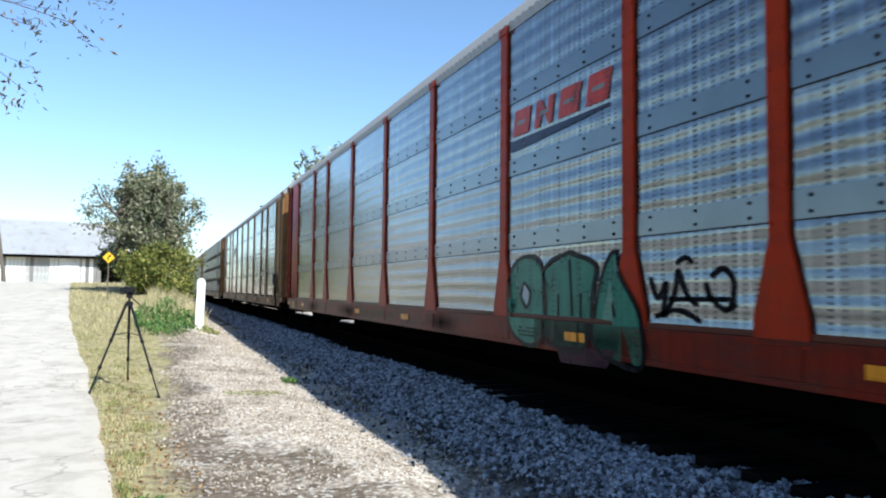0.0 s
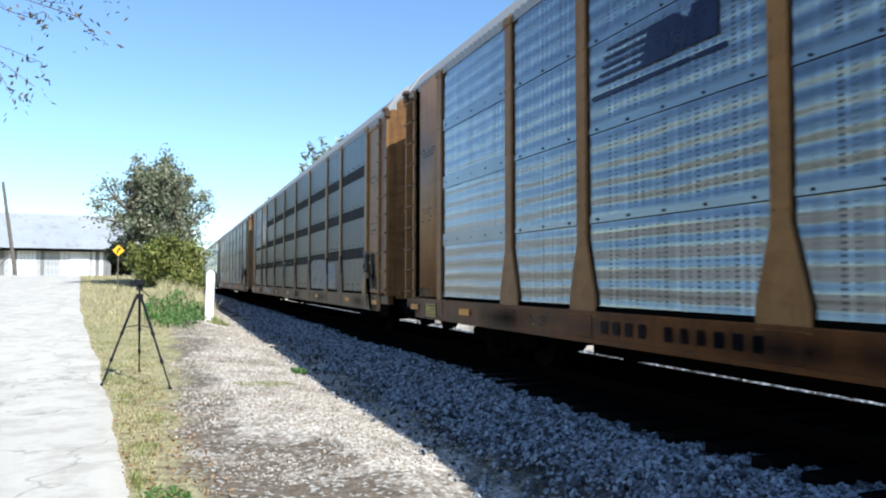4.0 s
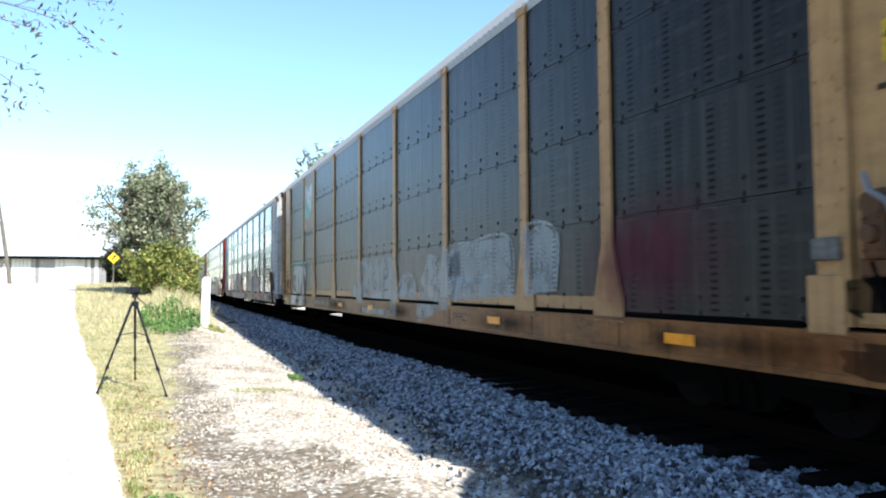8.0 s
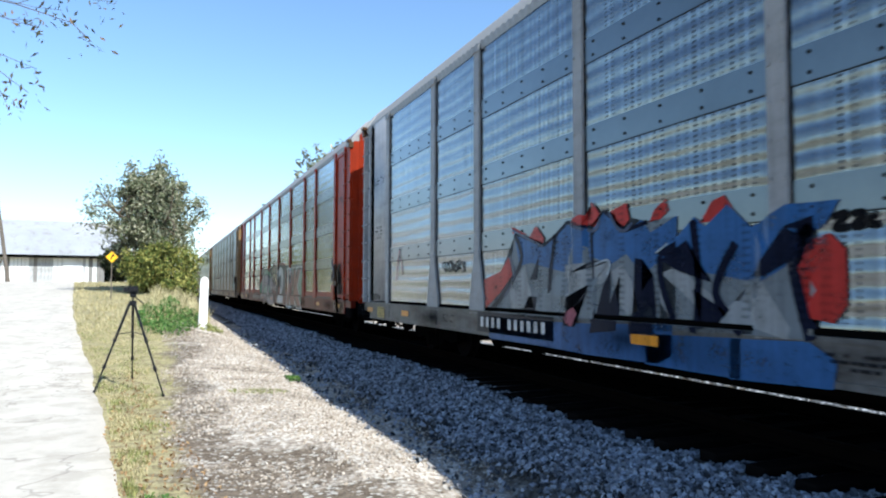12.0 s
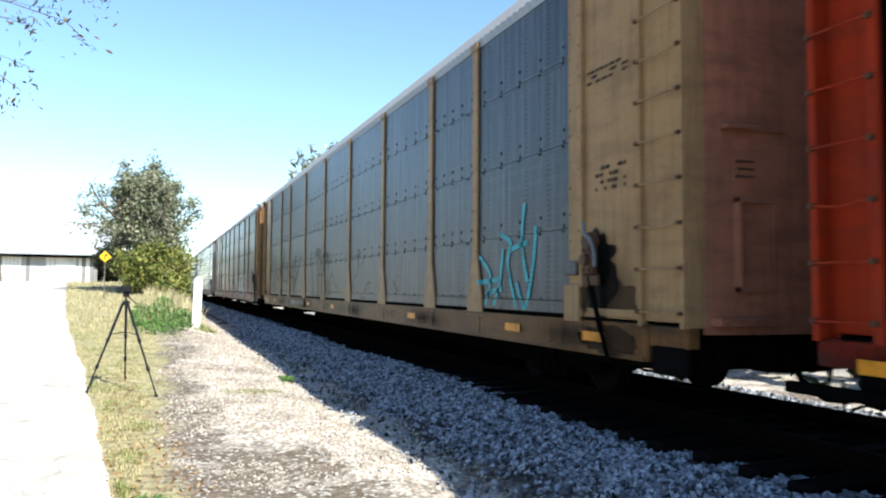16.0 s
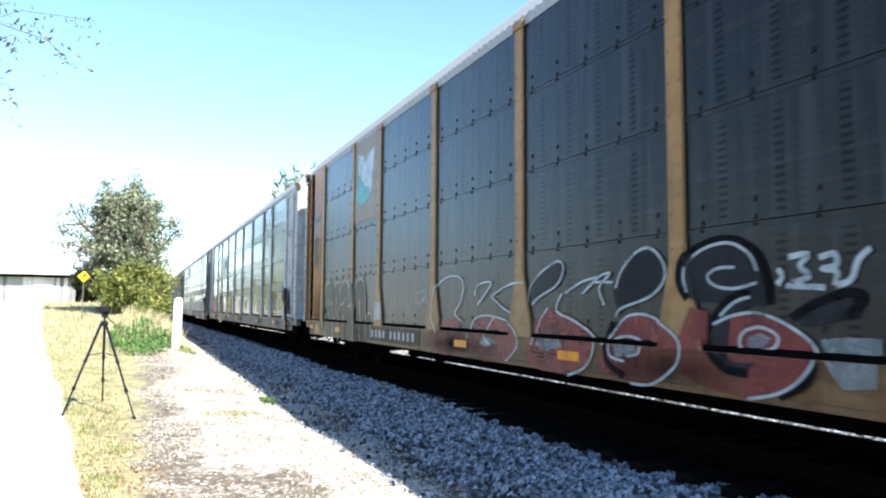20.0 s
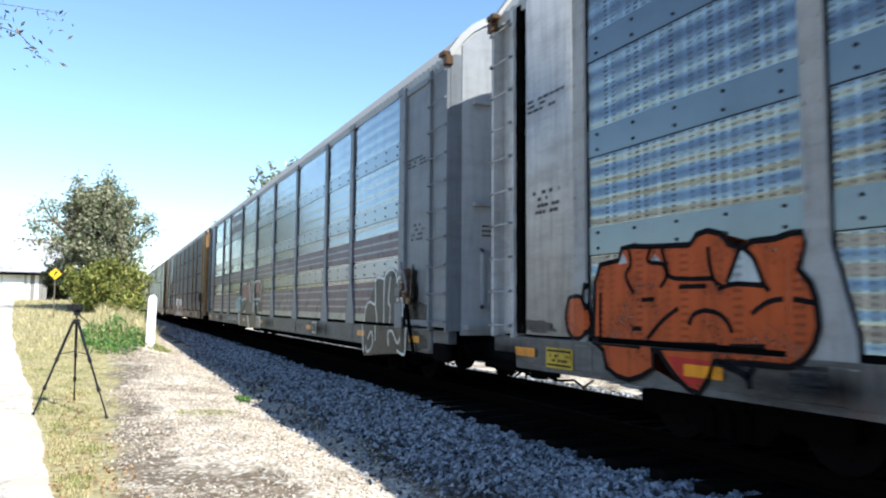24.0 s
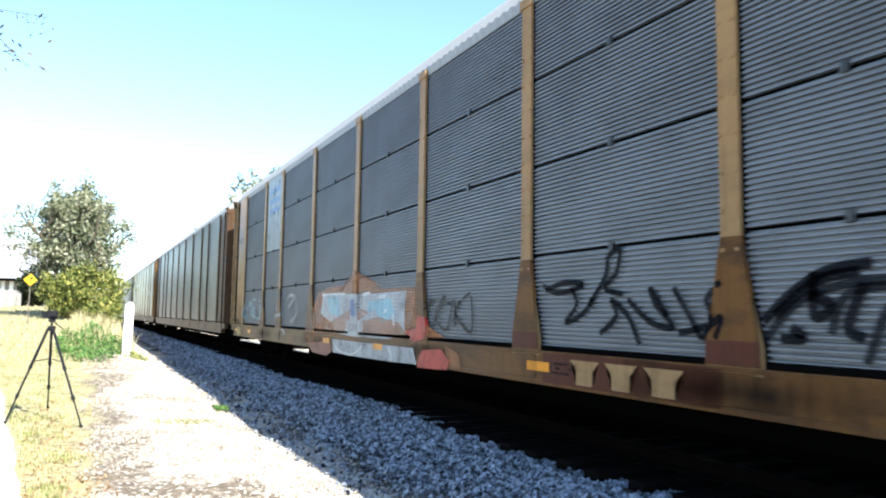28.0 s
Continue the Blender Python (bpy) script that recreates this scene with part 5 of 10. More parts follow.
    part("bracket", box(XB - 0.06, XB - 0.01, 1.72, 1.95, 1.42, 1.58, 0.01), M["white_sill"], car, "pale steel bracket on the post")
    if k != 7:
        part("post_shoe", box(XB - 0.035, XB + 0.01, 1.70, 2.02, SILL1 - 0.06, SILL1 + 0.36, 0.012), M[SPECS[k]["post"]], car)
    part("corner_casting", box(XS - 0.01, XS + 0.1, 0.02, 0.5, SILL0 - 0.1, SILL0 + 0.17, 0.03), M["wheel"], car, "black greasy corner casting with a step")


def flare_paint(car, material, which=range(1, 9)):
    for i in which:
        y = POSTS[i]
        shape(car, "primer_patch", (y + 0.265, y - 0.265, SILL1 - 0.03, SILL1 + 0.95), [(0, 0), (1, 0), (0.97, 0.2), (0.69, 0.79), (0.69, 1), (0.31, 1), (0.31, 0.79), (0.03, 0.2)], material, 0, "red-brown primer on the post's foot")


def mark_plate(car, y0, y1, count, back="g_black", fore="g_silver", z0=SILL0 + 0.05, z1=SILL1 - 0.05):
    if back:
        rect(car, "mark_plate", y1 - 0.12, y0 + 0.12, z0, z1, back, 1, "black painted number board")
    digits(car, (y0, y1, z0 + 0.075, z1 - 0.075), count, fore, 2)


def sheet_board(car, bay, z0, z1, material, label):
    rect(car, "painted_board", POSTS[bay] + 0.11, POSTS[bay + 1] - 0.11, z0, z1, material, 0, label)


def flag(car, bay):
    """A tan board with a white and green flag emblem."""
    a, b = POSTS[bay + 1] - 0.25, POSTS[bay] + 0.35
    sheet_board(car, bay, 3.1, EAVE - 0.03, "buff_dull", "dull tan painted board with a flag emblem")
    shape(car, "emblem", (a, b, 3.45, 4.65), [(0, 0.12), (0.35, 0.02), (0.75, 0.12), (0.9, 0.35), (0.97, 0.95), (0.5, 0.84), (0.05, 0.98), (0.1, 0.5)], "g_pale", 1, "white flag emblem")
    shape(car, "emblem", (a, b, 3.45, 4.65), [(0, 0.10), (0.35, 0.0), (0.75, 0.10), (0.72, 0.28), (0.45, 0.34), (0.2, 0.55), (0.06, 0.6)], "logo_green", 2, "green part of the flag emblem")


c = CARS[0]
common_marks(c, 0)
poly(c, "g_green", 1, [(9.16, 0.93), (9.16, 1.46), (8.92, 1.68), (8.53, 1.7), (8.31, 1.56), (8.2, 1.24), (8.24, 0.69), (8.6, 0.59), (8.99, 0.71)], "green graffiti letters with dark edges")
lines(c, "g_black", 3, 0.055, [[(9.16, 0.93), (9.16, 1.46), (8.92, 1.68), (8.53, 1.7), (8.31, 1.56), (8.2, 1.24), (8.24, 0.69), (8.6, 0.59), (8.99, 0.71)]], "green graffiti letters with dark edges", True)
poly(c, "g_green", 1, [(8.24, 1.52), (7.71, 1.71), (7.59, 1.7), (7.13, 1.56), (7.18, 1.25), (7.24, 0.69), (7.53, 0.6), (7.9, 0.63), (8.17, 0.75)], "green graffiti letters with dark edges")
lines(c, "g_black", 3, 0.055, [[(8.24, 1.52), (7.71, 1.71), (7.59, 1.7), (7.13, 1.56), (7.18, 1.25), (7.24, 0.69), (7.53, 0.6), (7.9, 0.63), (8.17, 0.75)]], "green graffiti letters with dark edges", True)
poly(c, "g_green", 1, [(7.13, 1.01), (6.97, 1.49), (6.76, 1.69), (6.62, 1.43), (6.3, 1.04), (6.26, 0.55), (6.67, 0.55), (7.08, 0.69)], "green graffiti letters with dark edges")
lines(c, "g_black", 3, 0.055, [[(7.13, 1.01), (6.97, 1.49), (6.76, 1.69), (6.62, 1.43), (6.3, 1.04), (6.26, 0.55), (6.67, 0.55), (7.08, 0.69)]], "green graffiti letters with dark edges", True)
poly(c, "g_pale", 3, [(8.76, 1.37), (8.61, 1.24), (8.68, 1.09), (8.8, 1.2)], "green graffiti letters with dark edges")
lines(c, "g_black", 3, 0.05, [[(7.65, 1.64), (7.59, 0.99)], [(7.9, 1.24), (7.9, 0.71)], [(7.41, 1.25), (7.41, 0.67)], [(6.81, 1.31), (6.71, 1.01)], [(8.76, 1.38), (8.58, 1.24), (8.69, 1.06), (8.85, 1.2), (8.76, 1.38)]], "green graffiti letters with dark edges")
poly(c, "g_plum", 2, [(7.9, 0.63), (6.67, 0.67), (6.87, 0.47), (7.77, 0.45)], "green graffiti letters with dark edges")
lines(c, "g_black", 1, 0.045, [[(6.19, 1.42), (6.08, 1.21), (5.95, 1.37), (6.0, 1.05), (5.84, 1.26), (5.79, 1.47), (5.68, 1.26), (5.54, 1.16)], [(5.92, 1.21), (5.16, 1.22)], [(6.12, 1.04), (5.8, 1.11), (5.5, 1.02)], [(5.36, 1.41), (5.22, 1.48), (5.1, 1.36), (5.16, 1.13), (5.36, 1.22), (5.43, 1.36)], [(5.16, 1.13), (5.07, 1.18)], [(5.81, 1.54), (5.68, 1.59), (5.6, 1.53)]], "black spray tag")
for i in range(4):
    ya = 9.12 - i * 0.6
    shape(c, "emblem", (ya, ya - 0.52, 3.34, 3.68), [(0.0, 0.0), (0.85, 0.0), (1.0, 1.0), (0.15, 1.0)] if i != 1 else [(0, 0), (0.25, 0), (0.45, 0.6), (0.7, 0), (0.85, 0), (1, 1), (0.75, 1), (0.6, 0.4), (0.4, 1), (0.15, 1)], "logo_red", 1, "red slanted railroad emblem")
    shape(c, "emblem", (ya - 0.12, ya - 0.42, 3.43, 3.6), [(0.0, 0.3), (0.8, 0.3), (0.9, 0.6), (0.1, 0.6)], "board_white", 2)
shape(c, "emblem", (9.18, 6.85, 3.17, 3.29), [(0, -0.2), (0.1, -0.2), (1, 0.75), (1, 1), (0, 1)], "logo_navy", 1, "dark blue emblem underline")
digits(c, (16.6, 14.9, SILL0 + 0.12, SILL0 + 0.26), 9, "g_black")

c = CARS[1]
common_marks(c, 1)
for i in range(5):
    shape(c, "emblem", (20.5 - i * 0.05, 19.4, 3.4 + i * 0.085, 3.44 + i * 0.085), [(0, 0), (1, 0), (1, 1), (0, 1)], "logo_navy", 1, "dark speed-line emblem")
shape(c, "emblem", (19.7, 18.6, 3.4, 3.78), [(0, 0), (0.3, 0), (0.3, 0.5), (0.45, 0), (1, 0), (1, 1), (0.7, 1), (0.6, 0.5), (0.5, 1), (0.12, 1)], "logo_navy", 2, "dark block-letter emblem")
rect(c, "emblem", 18.5, 20.6, 3.26, 3.31, "logo_navy", 1)
for z in (1.96, 2.95, 3.95):
    rect(c, "band_cover", POSTS[8] + 0.11, POSTS[9] - 0.11, z - 0.11, z + 0.09, "band_light", 0, "grey stiffening band")
    rect(c, "band_cover", POSTS[1] + 0.11, POSTS[2] - 0.11, z - 0.11, z + 0.09, "band_light", 0, "grey stiffening band")
for a, b in ((9.0, 8.73), (8.69, 8.41), (8.36, 8.1)):
    shape(c, "emblem", (a, b, 0.63, 0.87), [(0.3, 0), (0.7, 0), (0.7, 0.6), (1, 1), (0, 1), (0.3, 0.6)], "g_brick", 2, "dark red sprayed mark")
digits(c, (20.4, 18.0, SILL0 + 0.12, SILL0 + 0.26), 10, "g_black")

c = CARS[2]
common_marks(c, 2)
flare_paint(c, "primer")
rect(c, "painted_board", 22.85, 25.37, 2.95, EAVE - 0.03, "board_white", 0, "grey-white slogan board")
lettering(c, "We will", (25.2, 22.95, 4.0, 4.55), "logo_navy", 2, 0.018, label="dark blue slogan words", name="slogan")
lettering(c, "deliver", (25.25, 22.95, 3.3, 3.75), "logo_navy", 2, 0.018, label="dark blue slogan words", name="slogan")
rect(c, "painted_board", 20.92, 22.6, 2.98, EAVE - 0.03, "tan", 0, "yellow board behind the shield emblem")
shield = [(0.0, 1.0), (0.0, 0.35), (0.12, 0.15), (0.5, 0.0), (0.88, 0.15), (1.0, 0.35), (1.0, 1.0)]
shape(c, "emblem", (22.35, 21.1, 3.12, 4.5), shield, "g_white", 1, "white shield emblem")
for i in range(6):
    u = 0.06 + i * 0.155
    shape(c, "emblem", (22.35, 21.1, 3.12, 4.5), [(u, 0.72), (u, 0.24 if 0 < i < 5 else 0.36), (u + 0.075, 0.2 if 0 < i < 5 else 0.32), (u + 0.075, 0.72)], "logo_red", 2, "red stripe of the shield emblem")
shape(c, "emblem", (22.35, 21.1, 3.12, 4.5), [(0.03, 0.98), (0.03, 0.75), (0.97, 0.75), (0.97, 0.98)], "g_blue", 2, "blue top of the shield emblem")
mark_plate(c, 21.3, 18.9, 10)
lines(c, "g_dry", 1, 0.045, [[(17.61, 1.46), (17.26, 1.62), (16.81, 1.66), (16.49, 1.61), (16.53, 1.43), (16.91, 1.33), (17.36, 1.43)], [(17.26, 1.62), (17.36, 1.4), (17.18, 1.17), (16.87, 1.28), (16.81, 1.6)], [(17.07, 1.84), (16.8, 1.87), (16.73, 1.65)], [(16.48, 1.84), (16.18, 1.84), (15.98, 1.7), (15.86, 1.46), (15.84, 1.23), (16.01, 1.06), (16.18, 1.08), (16.1, 1.25), (15.9, 1.27)], [(15.72, 1.82), (15.63, 1.95), (15.38, 1.7), (15.5, 1.53), (15.68, 1.41), (15.67, 1.68), (15.72, 1.82)], [(15.51, 1.14), (15.66, 1.14), (15.34, 1.27), (15.13, 1.39)], [(16.58, 1.28), (16.35, 1.38), (16.28, 1.18), (16.59, 1.04), (16.75, 1.12)], [(15.12, 1.68), (14.93, 1.59), (15.08, 1.43), (14.89, 1.39), (14.95, 1.19)], [(18.0, 1.29), (17.66, 1.46)], [(17.89, 1.1), (17.62, 1.28), (17.94, 1.29)], [(14.79, 1.73), (14.57, 1.71)], [(14.75, 1.57), (14.72, 1.26), (14.64, 1.11)], [(14.82, 1.94), (14.57, 1.86)]], "thin pale graffiti lines")
lines(c, "g_dry", 1, 0.035, [[(17.12, 1.55), (16.5, 1.58), (16.39, 1.4), (17.0, 1.36), (16.51, 1.32), (16.51, 1.14), (17.13, 1.08)], [(15.83, 1.95), (15.63, 1.6), (15.25, 1.35)], [(15.05, 1.98), (14.53, 1.87), (14.62, 1.57), (14.07, 1.59), (13.64, 1.54)], [(15.06, 1.43), (14.07, 1.41), (13.37, 1.4), (13.51, 1.2), (14.08, 1.16)], [(13.77, 1.89), (13.49, 1.91), (13.36, 1.73), (13.5, 1.47)], [(13.23, 1.79), (13.12, 1.46), (13.19, 1.13), (13.79, 1.02)], [(16.16, 1.53), (16.06, 1.1), (15.45, 1.11)], [(15.44, 1.6), (14.87, 1.81)], [(14.54, 1.34), (14.39, 1.05)], [(14.39, 1.12), (13.72, 1.16)]], "thin pale graffiti lines")
blob(c, (9.1, 6.32, 0.98, 1.88), "g_lilac", 14, 1, 0.05, 0.3, "faded blue-grey overpaint patch")
blob(c, (6.25, 5.2, 1.0, 1.75), "g_grey", 15, 1, 0.1, 0.4, "faded grey overpaint patch")
strokes(c, (6.2, 5.3, 1.1, 1.7), [[(0, 0.6), (1, 0.7)], [(0.1, 0.3), (0.9, 0.4)], [(0.05, 0.9), (0.5, 0.95)]], 0.09, "g_blue", 2, False, "blue paint strokes")
scrawl(c, (25.4, 24.2, 1.08, 1.5), "g_white", 0.025, 16, 4, 1, "small white chalk tag")
lines(c, "g_pale", 2, 0.045, [[(20.8, 1.6), (20.66, 1.61), (20.72, 1.48)], [(20.84, 1.42), (20.55, 1.45), (20.59, 1.35)], [(20.87, 1.26), (20.67, 1.3), (20.85, 1.08), (20.57, 1.13)], [(20.85, 0.99), (20.52, 1.04)], [(20.79, 1.17), (20.55, 0.98)], [(20.85, 0.9), (20.39, 0.92)]], "small white tag on a post")

c = CARS[3]
common_marks(c, 3)
lines(c, "g_ink", 3, 0.035, [[(25.91, 1.98), (25.85, 2.06), (25.73, 2.04), (25.8, 1.97), (25.91, 1.98)], [(26.14, 1.81), (25.92, 1.86), (26.1, 1.69), (26.07, 1.56)], [(25.92, 1.78), (25.74, 1.82), (25.8, 1.58)], [(25.59, 1.87), (25.63, 1.58)], [(26.1, 1.64), (25.57, 1.7)]], "small black tag on the end sheet")
poly(c, "g_peach", 1, [(26.2, 1.48), (25.69, 1.53), (25.31, 1.48), (25.29, 1.09), (26.15, 1.1)], "faded orange paint on the end sheet")
poly(c, "g_mist", 1, [(15.0, 0.97), (15.09, 1.55), (14.99, 1.8), (14.6, 1.86), (14.33, 1.76), (13.44, 1.83), (12.38, 1.83), (12.3, 1.6), (12.44, 0.93), (14.81, 0.93)], "silver graffiti letters with pale edges")
lines(c, "g_dry", 2, 0.04, [[(15.04, 1.05), (15.07, 1.55), (14.95, 1.79), (14.6, 1.86), (14.33, 1.75)], [(14.33, 1.76), (14.35, 1.06)], [(14.16, 1.79), (13.44, 1.83), (12.32, 1.82), (11.99, 1.77), (11.94, 1.65)], [(13.99, 1.67), (14.0, 1.22), (13.68, 1.14), (13.67, 1.58)], [(13.37, 1.72), (13.38, 1.15)], [(13.09, 1.63), (12.89, 1.56), (12.51, 1.61)], [(12.89, 1.42), (12.51, 1.41)], [(12.9, 1.15), (12.4, 1.22)], [(12.01, 1.07), (11.95, 1.34), (11.74, 1.43), (11.26, 1.47), (11.0, 1.36), (10.93, 1.22), (10.89, 1.04)], [(11.45, 1.28), (11.23, 1.11), (11.19, 0.95)], [(10.73, 1.07), (10.57, 1.38), (10.35, 1.57), (10.24, 1.76), (10.04, 1.79), (9.75, 1.72), (9.59, 1.61)], [(9.25, 1.23), (9.24, 1.68), (9.15, 1.77), (8.86, 1.82), (8.74, 1.84)]], "silver graffiti letters with pale edges")
poly(c, "g_mist", 1, [(12.01, 1.01), (11.95, 1.34), (11.74, 1.43), (11.26, 1.47), (11.0, 1.36), (10.93, 1.22), (10.89, 1.01)], "silver graffiti letters with pale edges")
poly(c, "g_mist", 1, [(10.78, 0.65), (10.73, 1.07), (10.57, 1.38), (10.35, 1.57), (10.24, 1.76), (10.04, 1.79), (9.75, 1.72), (9.61, 1.62), (9.6, 0.97), (9.61, 0.79), (10.14, 0.7), (10.63, 0.59)], "silver graffiti letters with pale edges")
poly(c, "g_grey", 2, [(10.3, 1.06), (10.23, 1.23), (10.06, 1.25), (9.94, 1.09)], "silver graffiti letters with pale edges")
poly(c, "g_mist", 1, [(9.26, 1.1), (9.24, 1.68), (9.15, 1.77), (8.86, 1.82), (8.74, 1.84), (8.77, 0.97)], "silver graffiti letters with pale edges")
poly(c, "g_mist", 1, [(9.57, 1.57), (9.3, 1.56), (9.2, 0.86), (9.55, 0.84)], "silver graffiti letters with pale edges")
poly(c, "g_mist", 1, [(15.97, 1.03), (15.9, 1.3), (15.41, 1.39), (15.1, 1.22), (15.11, 0.95)], "silver graffiti letters with pale edges")
poly(c, "g_mist", 1, [(9.42, 0.99), (9.4, 1.82), (8.36, 1.92), (6.98, 1.92), (6.85, 1.1)], "silver graffiti letters with pale edges")
poly(c, "g_mist", 1, [(6.43, 1.11), (6.47, 1.95), (6.0, 2.04), (5.64, 1.83), (5.72, 1.18)], "silver graffiti letters with pale edges")
lines(c, "g_dry", 2, 0.04, [[(9.42, 0.99), (9.4, 1.82), (8.36, 1.92), (6.98, 1.92), (6.85, 1.1)], [(6.43, 1.11), (6.47, 1.95), (6.0, 2.04), (5.64, 1.83), (5.72, 1.18)], [(8.42, 1.13), (8.36, 1.74)], [(7.59, 1.22), (7.67, 1.79)], [(6.15, 1.29), (6.06, 1.79)]], "silver graffiti letters with pale edges")
poly(c, "g_black", 1, [(25.18, 0.59), (25.1, 1.28), (24.96, 1.74), (24.9, 2.0), (24.72, 2.09), (23.99, 2.05), (23.89, 1.99), (23.61, 2.06), (22.97, 2.04), (22.19, 2.02), (22.23, 0.67), (23.58, 0.61), (24.71, 0.59)], "black ground of the block graffiti")
poly(c, "g_silver", 3, [(24.64, 1.96), (24.0, 1.98), (24.04, 1.68), (24.64, 1.63)], "silver block graffiti letters")
poly(c, "g_silver", 3, [(24.52, 1.53), (24.27, 1.42), (24.23, 1.2), (24.51, 1.29)], "silver block graffiti letters")
poly(c, "g_silver", 3, [(24.1, 1.82), (23.92, 1.92), (23.68, 1.97), (23.49, 1.97), (23.32, 1.87), (23.0, 1.91), (22.96, 1.85), (22.99, 0.97), (23.58, 0.97), (24.09, 1.07)], "silver block graffiti letters")
poly(c, "g_silver", 3, [(24.88, 1.28), (24.44, 1.06), (24.09, 1.01), (23.64, 0.89), (22.99, 0.92), (22.42, 0.9), (22.22, 0.9), (22.23, 0.64), (23.0, 0.59), (23.92, 0.61), (24.89, 0.6)], "silver block graffiti letters")
poly(c, "g_black", 4, [(23.68, 1.56), (23.59, 1.63), (23.5, 1.57), (23.52, 1.09), (23.55, 0.97), (23.68, 0.99)], "silver block graffiti letters")
poly(c, "g_silver", 3, [(22.66, 1.98), (22.48, 1.97), (22.49, 1.66), (22.4, 1.04), (22.55, 0.95), (22.68, 1.01)], "silver block graffiti letters")
poly(c, "g_silver", 3, [(22.44, 1.85), (22.2, 1.87), (22.22, 1.04), (22.37, 1.08), (22.44, 1.5)], "silver block graffiti letters")
lines(c, "g_cyan", 5, 0.05, [[(25.12, 1.28), (24.99, 1.4), (24.98, 1.85), (24.88, 2.01), (24.72, 2.08), (24.03, 2.06), (23.92, 1.99), (23.75, 2.07), (22.97, 2.04), (22.19, 2.02)]], "bright blue edge line", smooth=False)
poly(c, "g_dry", 1, [(14.83, 0.76), (14.1, 0.75), (12.64, 0.75), (12.07, 0.8), (12.07, 0.61), (12.65, 0.63), (14.1, 0.63), (14.73, 0.64)], "pale wash over the sill")
poly(c, "g_mist", 1, [(12.38, 1.64), (12.15, 1.66), (12.08, 1.35), (12.06, 0.85), (12.11, 0.63), (12.44, 0.66), (12.42, 0.98)], "pale wash over the post foot")
poly(c, "g_mist", 1, [(15.12, 1.41), (14.91, 1.41), (14.77, 0.83), (15.25, 0.86)], "pale wash over the post foot")
lines(c, "g_dusk", 2, 0.05, [[(14.51, 1.68), (14.71, 1.4), (14.53, 1.11), (14.26, 1.23)], [(13.68, 1.58), (13.92, 1.44), (13.81, 1.18), (13.62, 1.28), (13.77, 1.38)], [(13.33, 1.61), (13.31, 1.18)], [(13.01, 1.6), (13.03, 1.18), (12.68, 1.19)], [(13.02, 1.41), (12.73, 1.43)], [(13.01, 1.6), (12.67, 1.6)]], "dark strokes inside the silver letters")
flag(c, 7)
for y0, y1 in zip(POSTS[1:-2], POSTS[2:-1]):
    rect(c, "kick_plate", y0 + 0.28, y1 - 0.28, SILL1 + 0.02, SILL1 + 0.17, "buff", 0, "buff plate along the panel's foot")
scrawl(c, (21.55, 20.95, 1.2, 2.0), "g_sky", 0.03, 31, 2, 1, "light blue tag")
rect(c, "overspray", 2.55, 4.75, 0.9, 2.35, "drift_pink", 1, "faded pink overspray")
rect(c, "overspray", 3.3, 5.3, 0.85, 2.1, "drift_pink", 2, "faded pink overspray")
rect(c, "overspray", 23.10, 24.26, SILL0 - 0.02, SILL1, "drift_soot", 6, "sooty blot over the sprayed sill")
rect(c, "overspray", 21.75, 22.88, SILL0 - 0.02, SILL1, "drift_soot", 6, "sooty blot over the sprayed sill")
rect(c, "overspray", 25.35, 26.30, 1.0, 1.75, "drift_rust", 2, "orange overspray on the end sheet")
rect(c, "overspray", 1.3, 3.0, SILL0, SILL1, "drift_rust", 1, "rust-orange stain on the sill")
rect(c, "overspray", 3.2, 4.0, SILL0, SILL1, "drift_soot", 1, "sooty spot on the sill")
rect(c, "label_plate", 0.86, 1.4, 2.72, 3.0, "label_yellow", 2, "yellow warning label")
bars(c, (1.36, 0.90, 2.78, 2.94), 2, "g_black", 24, 3)
rect(c, "stencil", 20.0, 20.55, SILL0 + 0.12, SILL0 + 0.26, "board_white", 1)
mark_plate(c, 20.3, 18.3, 10, "g_ink", "g_dry")

c = CARS[4]
common_marks(c, 4)
poly(c, "g_lilac", 1, [(-0.6, 2.04), (-1.19, 2.0), (-1.21, 1.29), (-0.62, 1.27)], "pale violet patch on the end sheet")
lines(c, "g_pink", 3, 0.035, [[(-1.05, 1.88), (-0.85, 1.93), (-0.77, 1.72), (-0.95, 1.67), (-0.98, 1.48), (-0.77, 1.37)]], "pink loop on the end sheet")
poly(c, "g_teal", 3, [(9.4, 0.95), (8.97, 1.5), (8.44, 1.84), (8.09, 2.07), (7.83, 2.27), (7.59, 2.0), (7.36, 1.73), (7.15, 1.35), (7.03, 1.0)], "teal wild graffiti letters")
lines(c, "g_navy", 5, 0.06, [[(8.97, 1.5), (8.44, 1.84), (8.09, 2.07), (7.83, 2.28), (7.59, 2.0), (7.36, 1.73), (7.05, 1.11)], [(8.3, 1.57), (7.83, 2.02), (7.66, 1.55)], [(7.91, 1.36), (7.55, 1.23), (7.43, 1.48)], [(8.6, 1.08), (8.24, 1.36)]], "navy shading of the wild graffiti")
poly(c, "g_red", 2, [(8.23, 2.02), (8.09, 2.18), (7.85, 2.25), (7.96, 2.1)], "red flame behind the letters")
poly(c, "g_red", 2, [(7.42, 1.79), (7.04, 1.68), (6.99, 1.38), (7.21, 1.23)], "red flame behind the letters")
poly(c, "g_pink", 4, [(7.97, 1.49), (7.78, 1.49), (7.79, 1.29), (7.94, 1.28)], "red flame behind the letters")
poly(c, "g_slate", 1, [(16.53, 1.75), (15.34, 1.58), (15.36, 0.9), (16.55, 0.86)], "blue and grey wild graffiti letters")
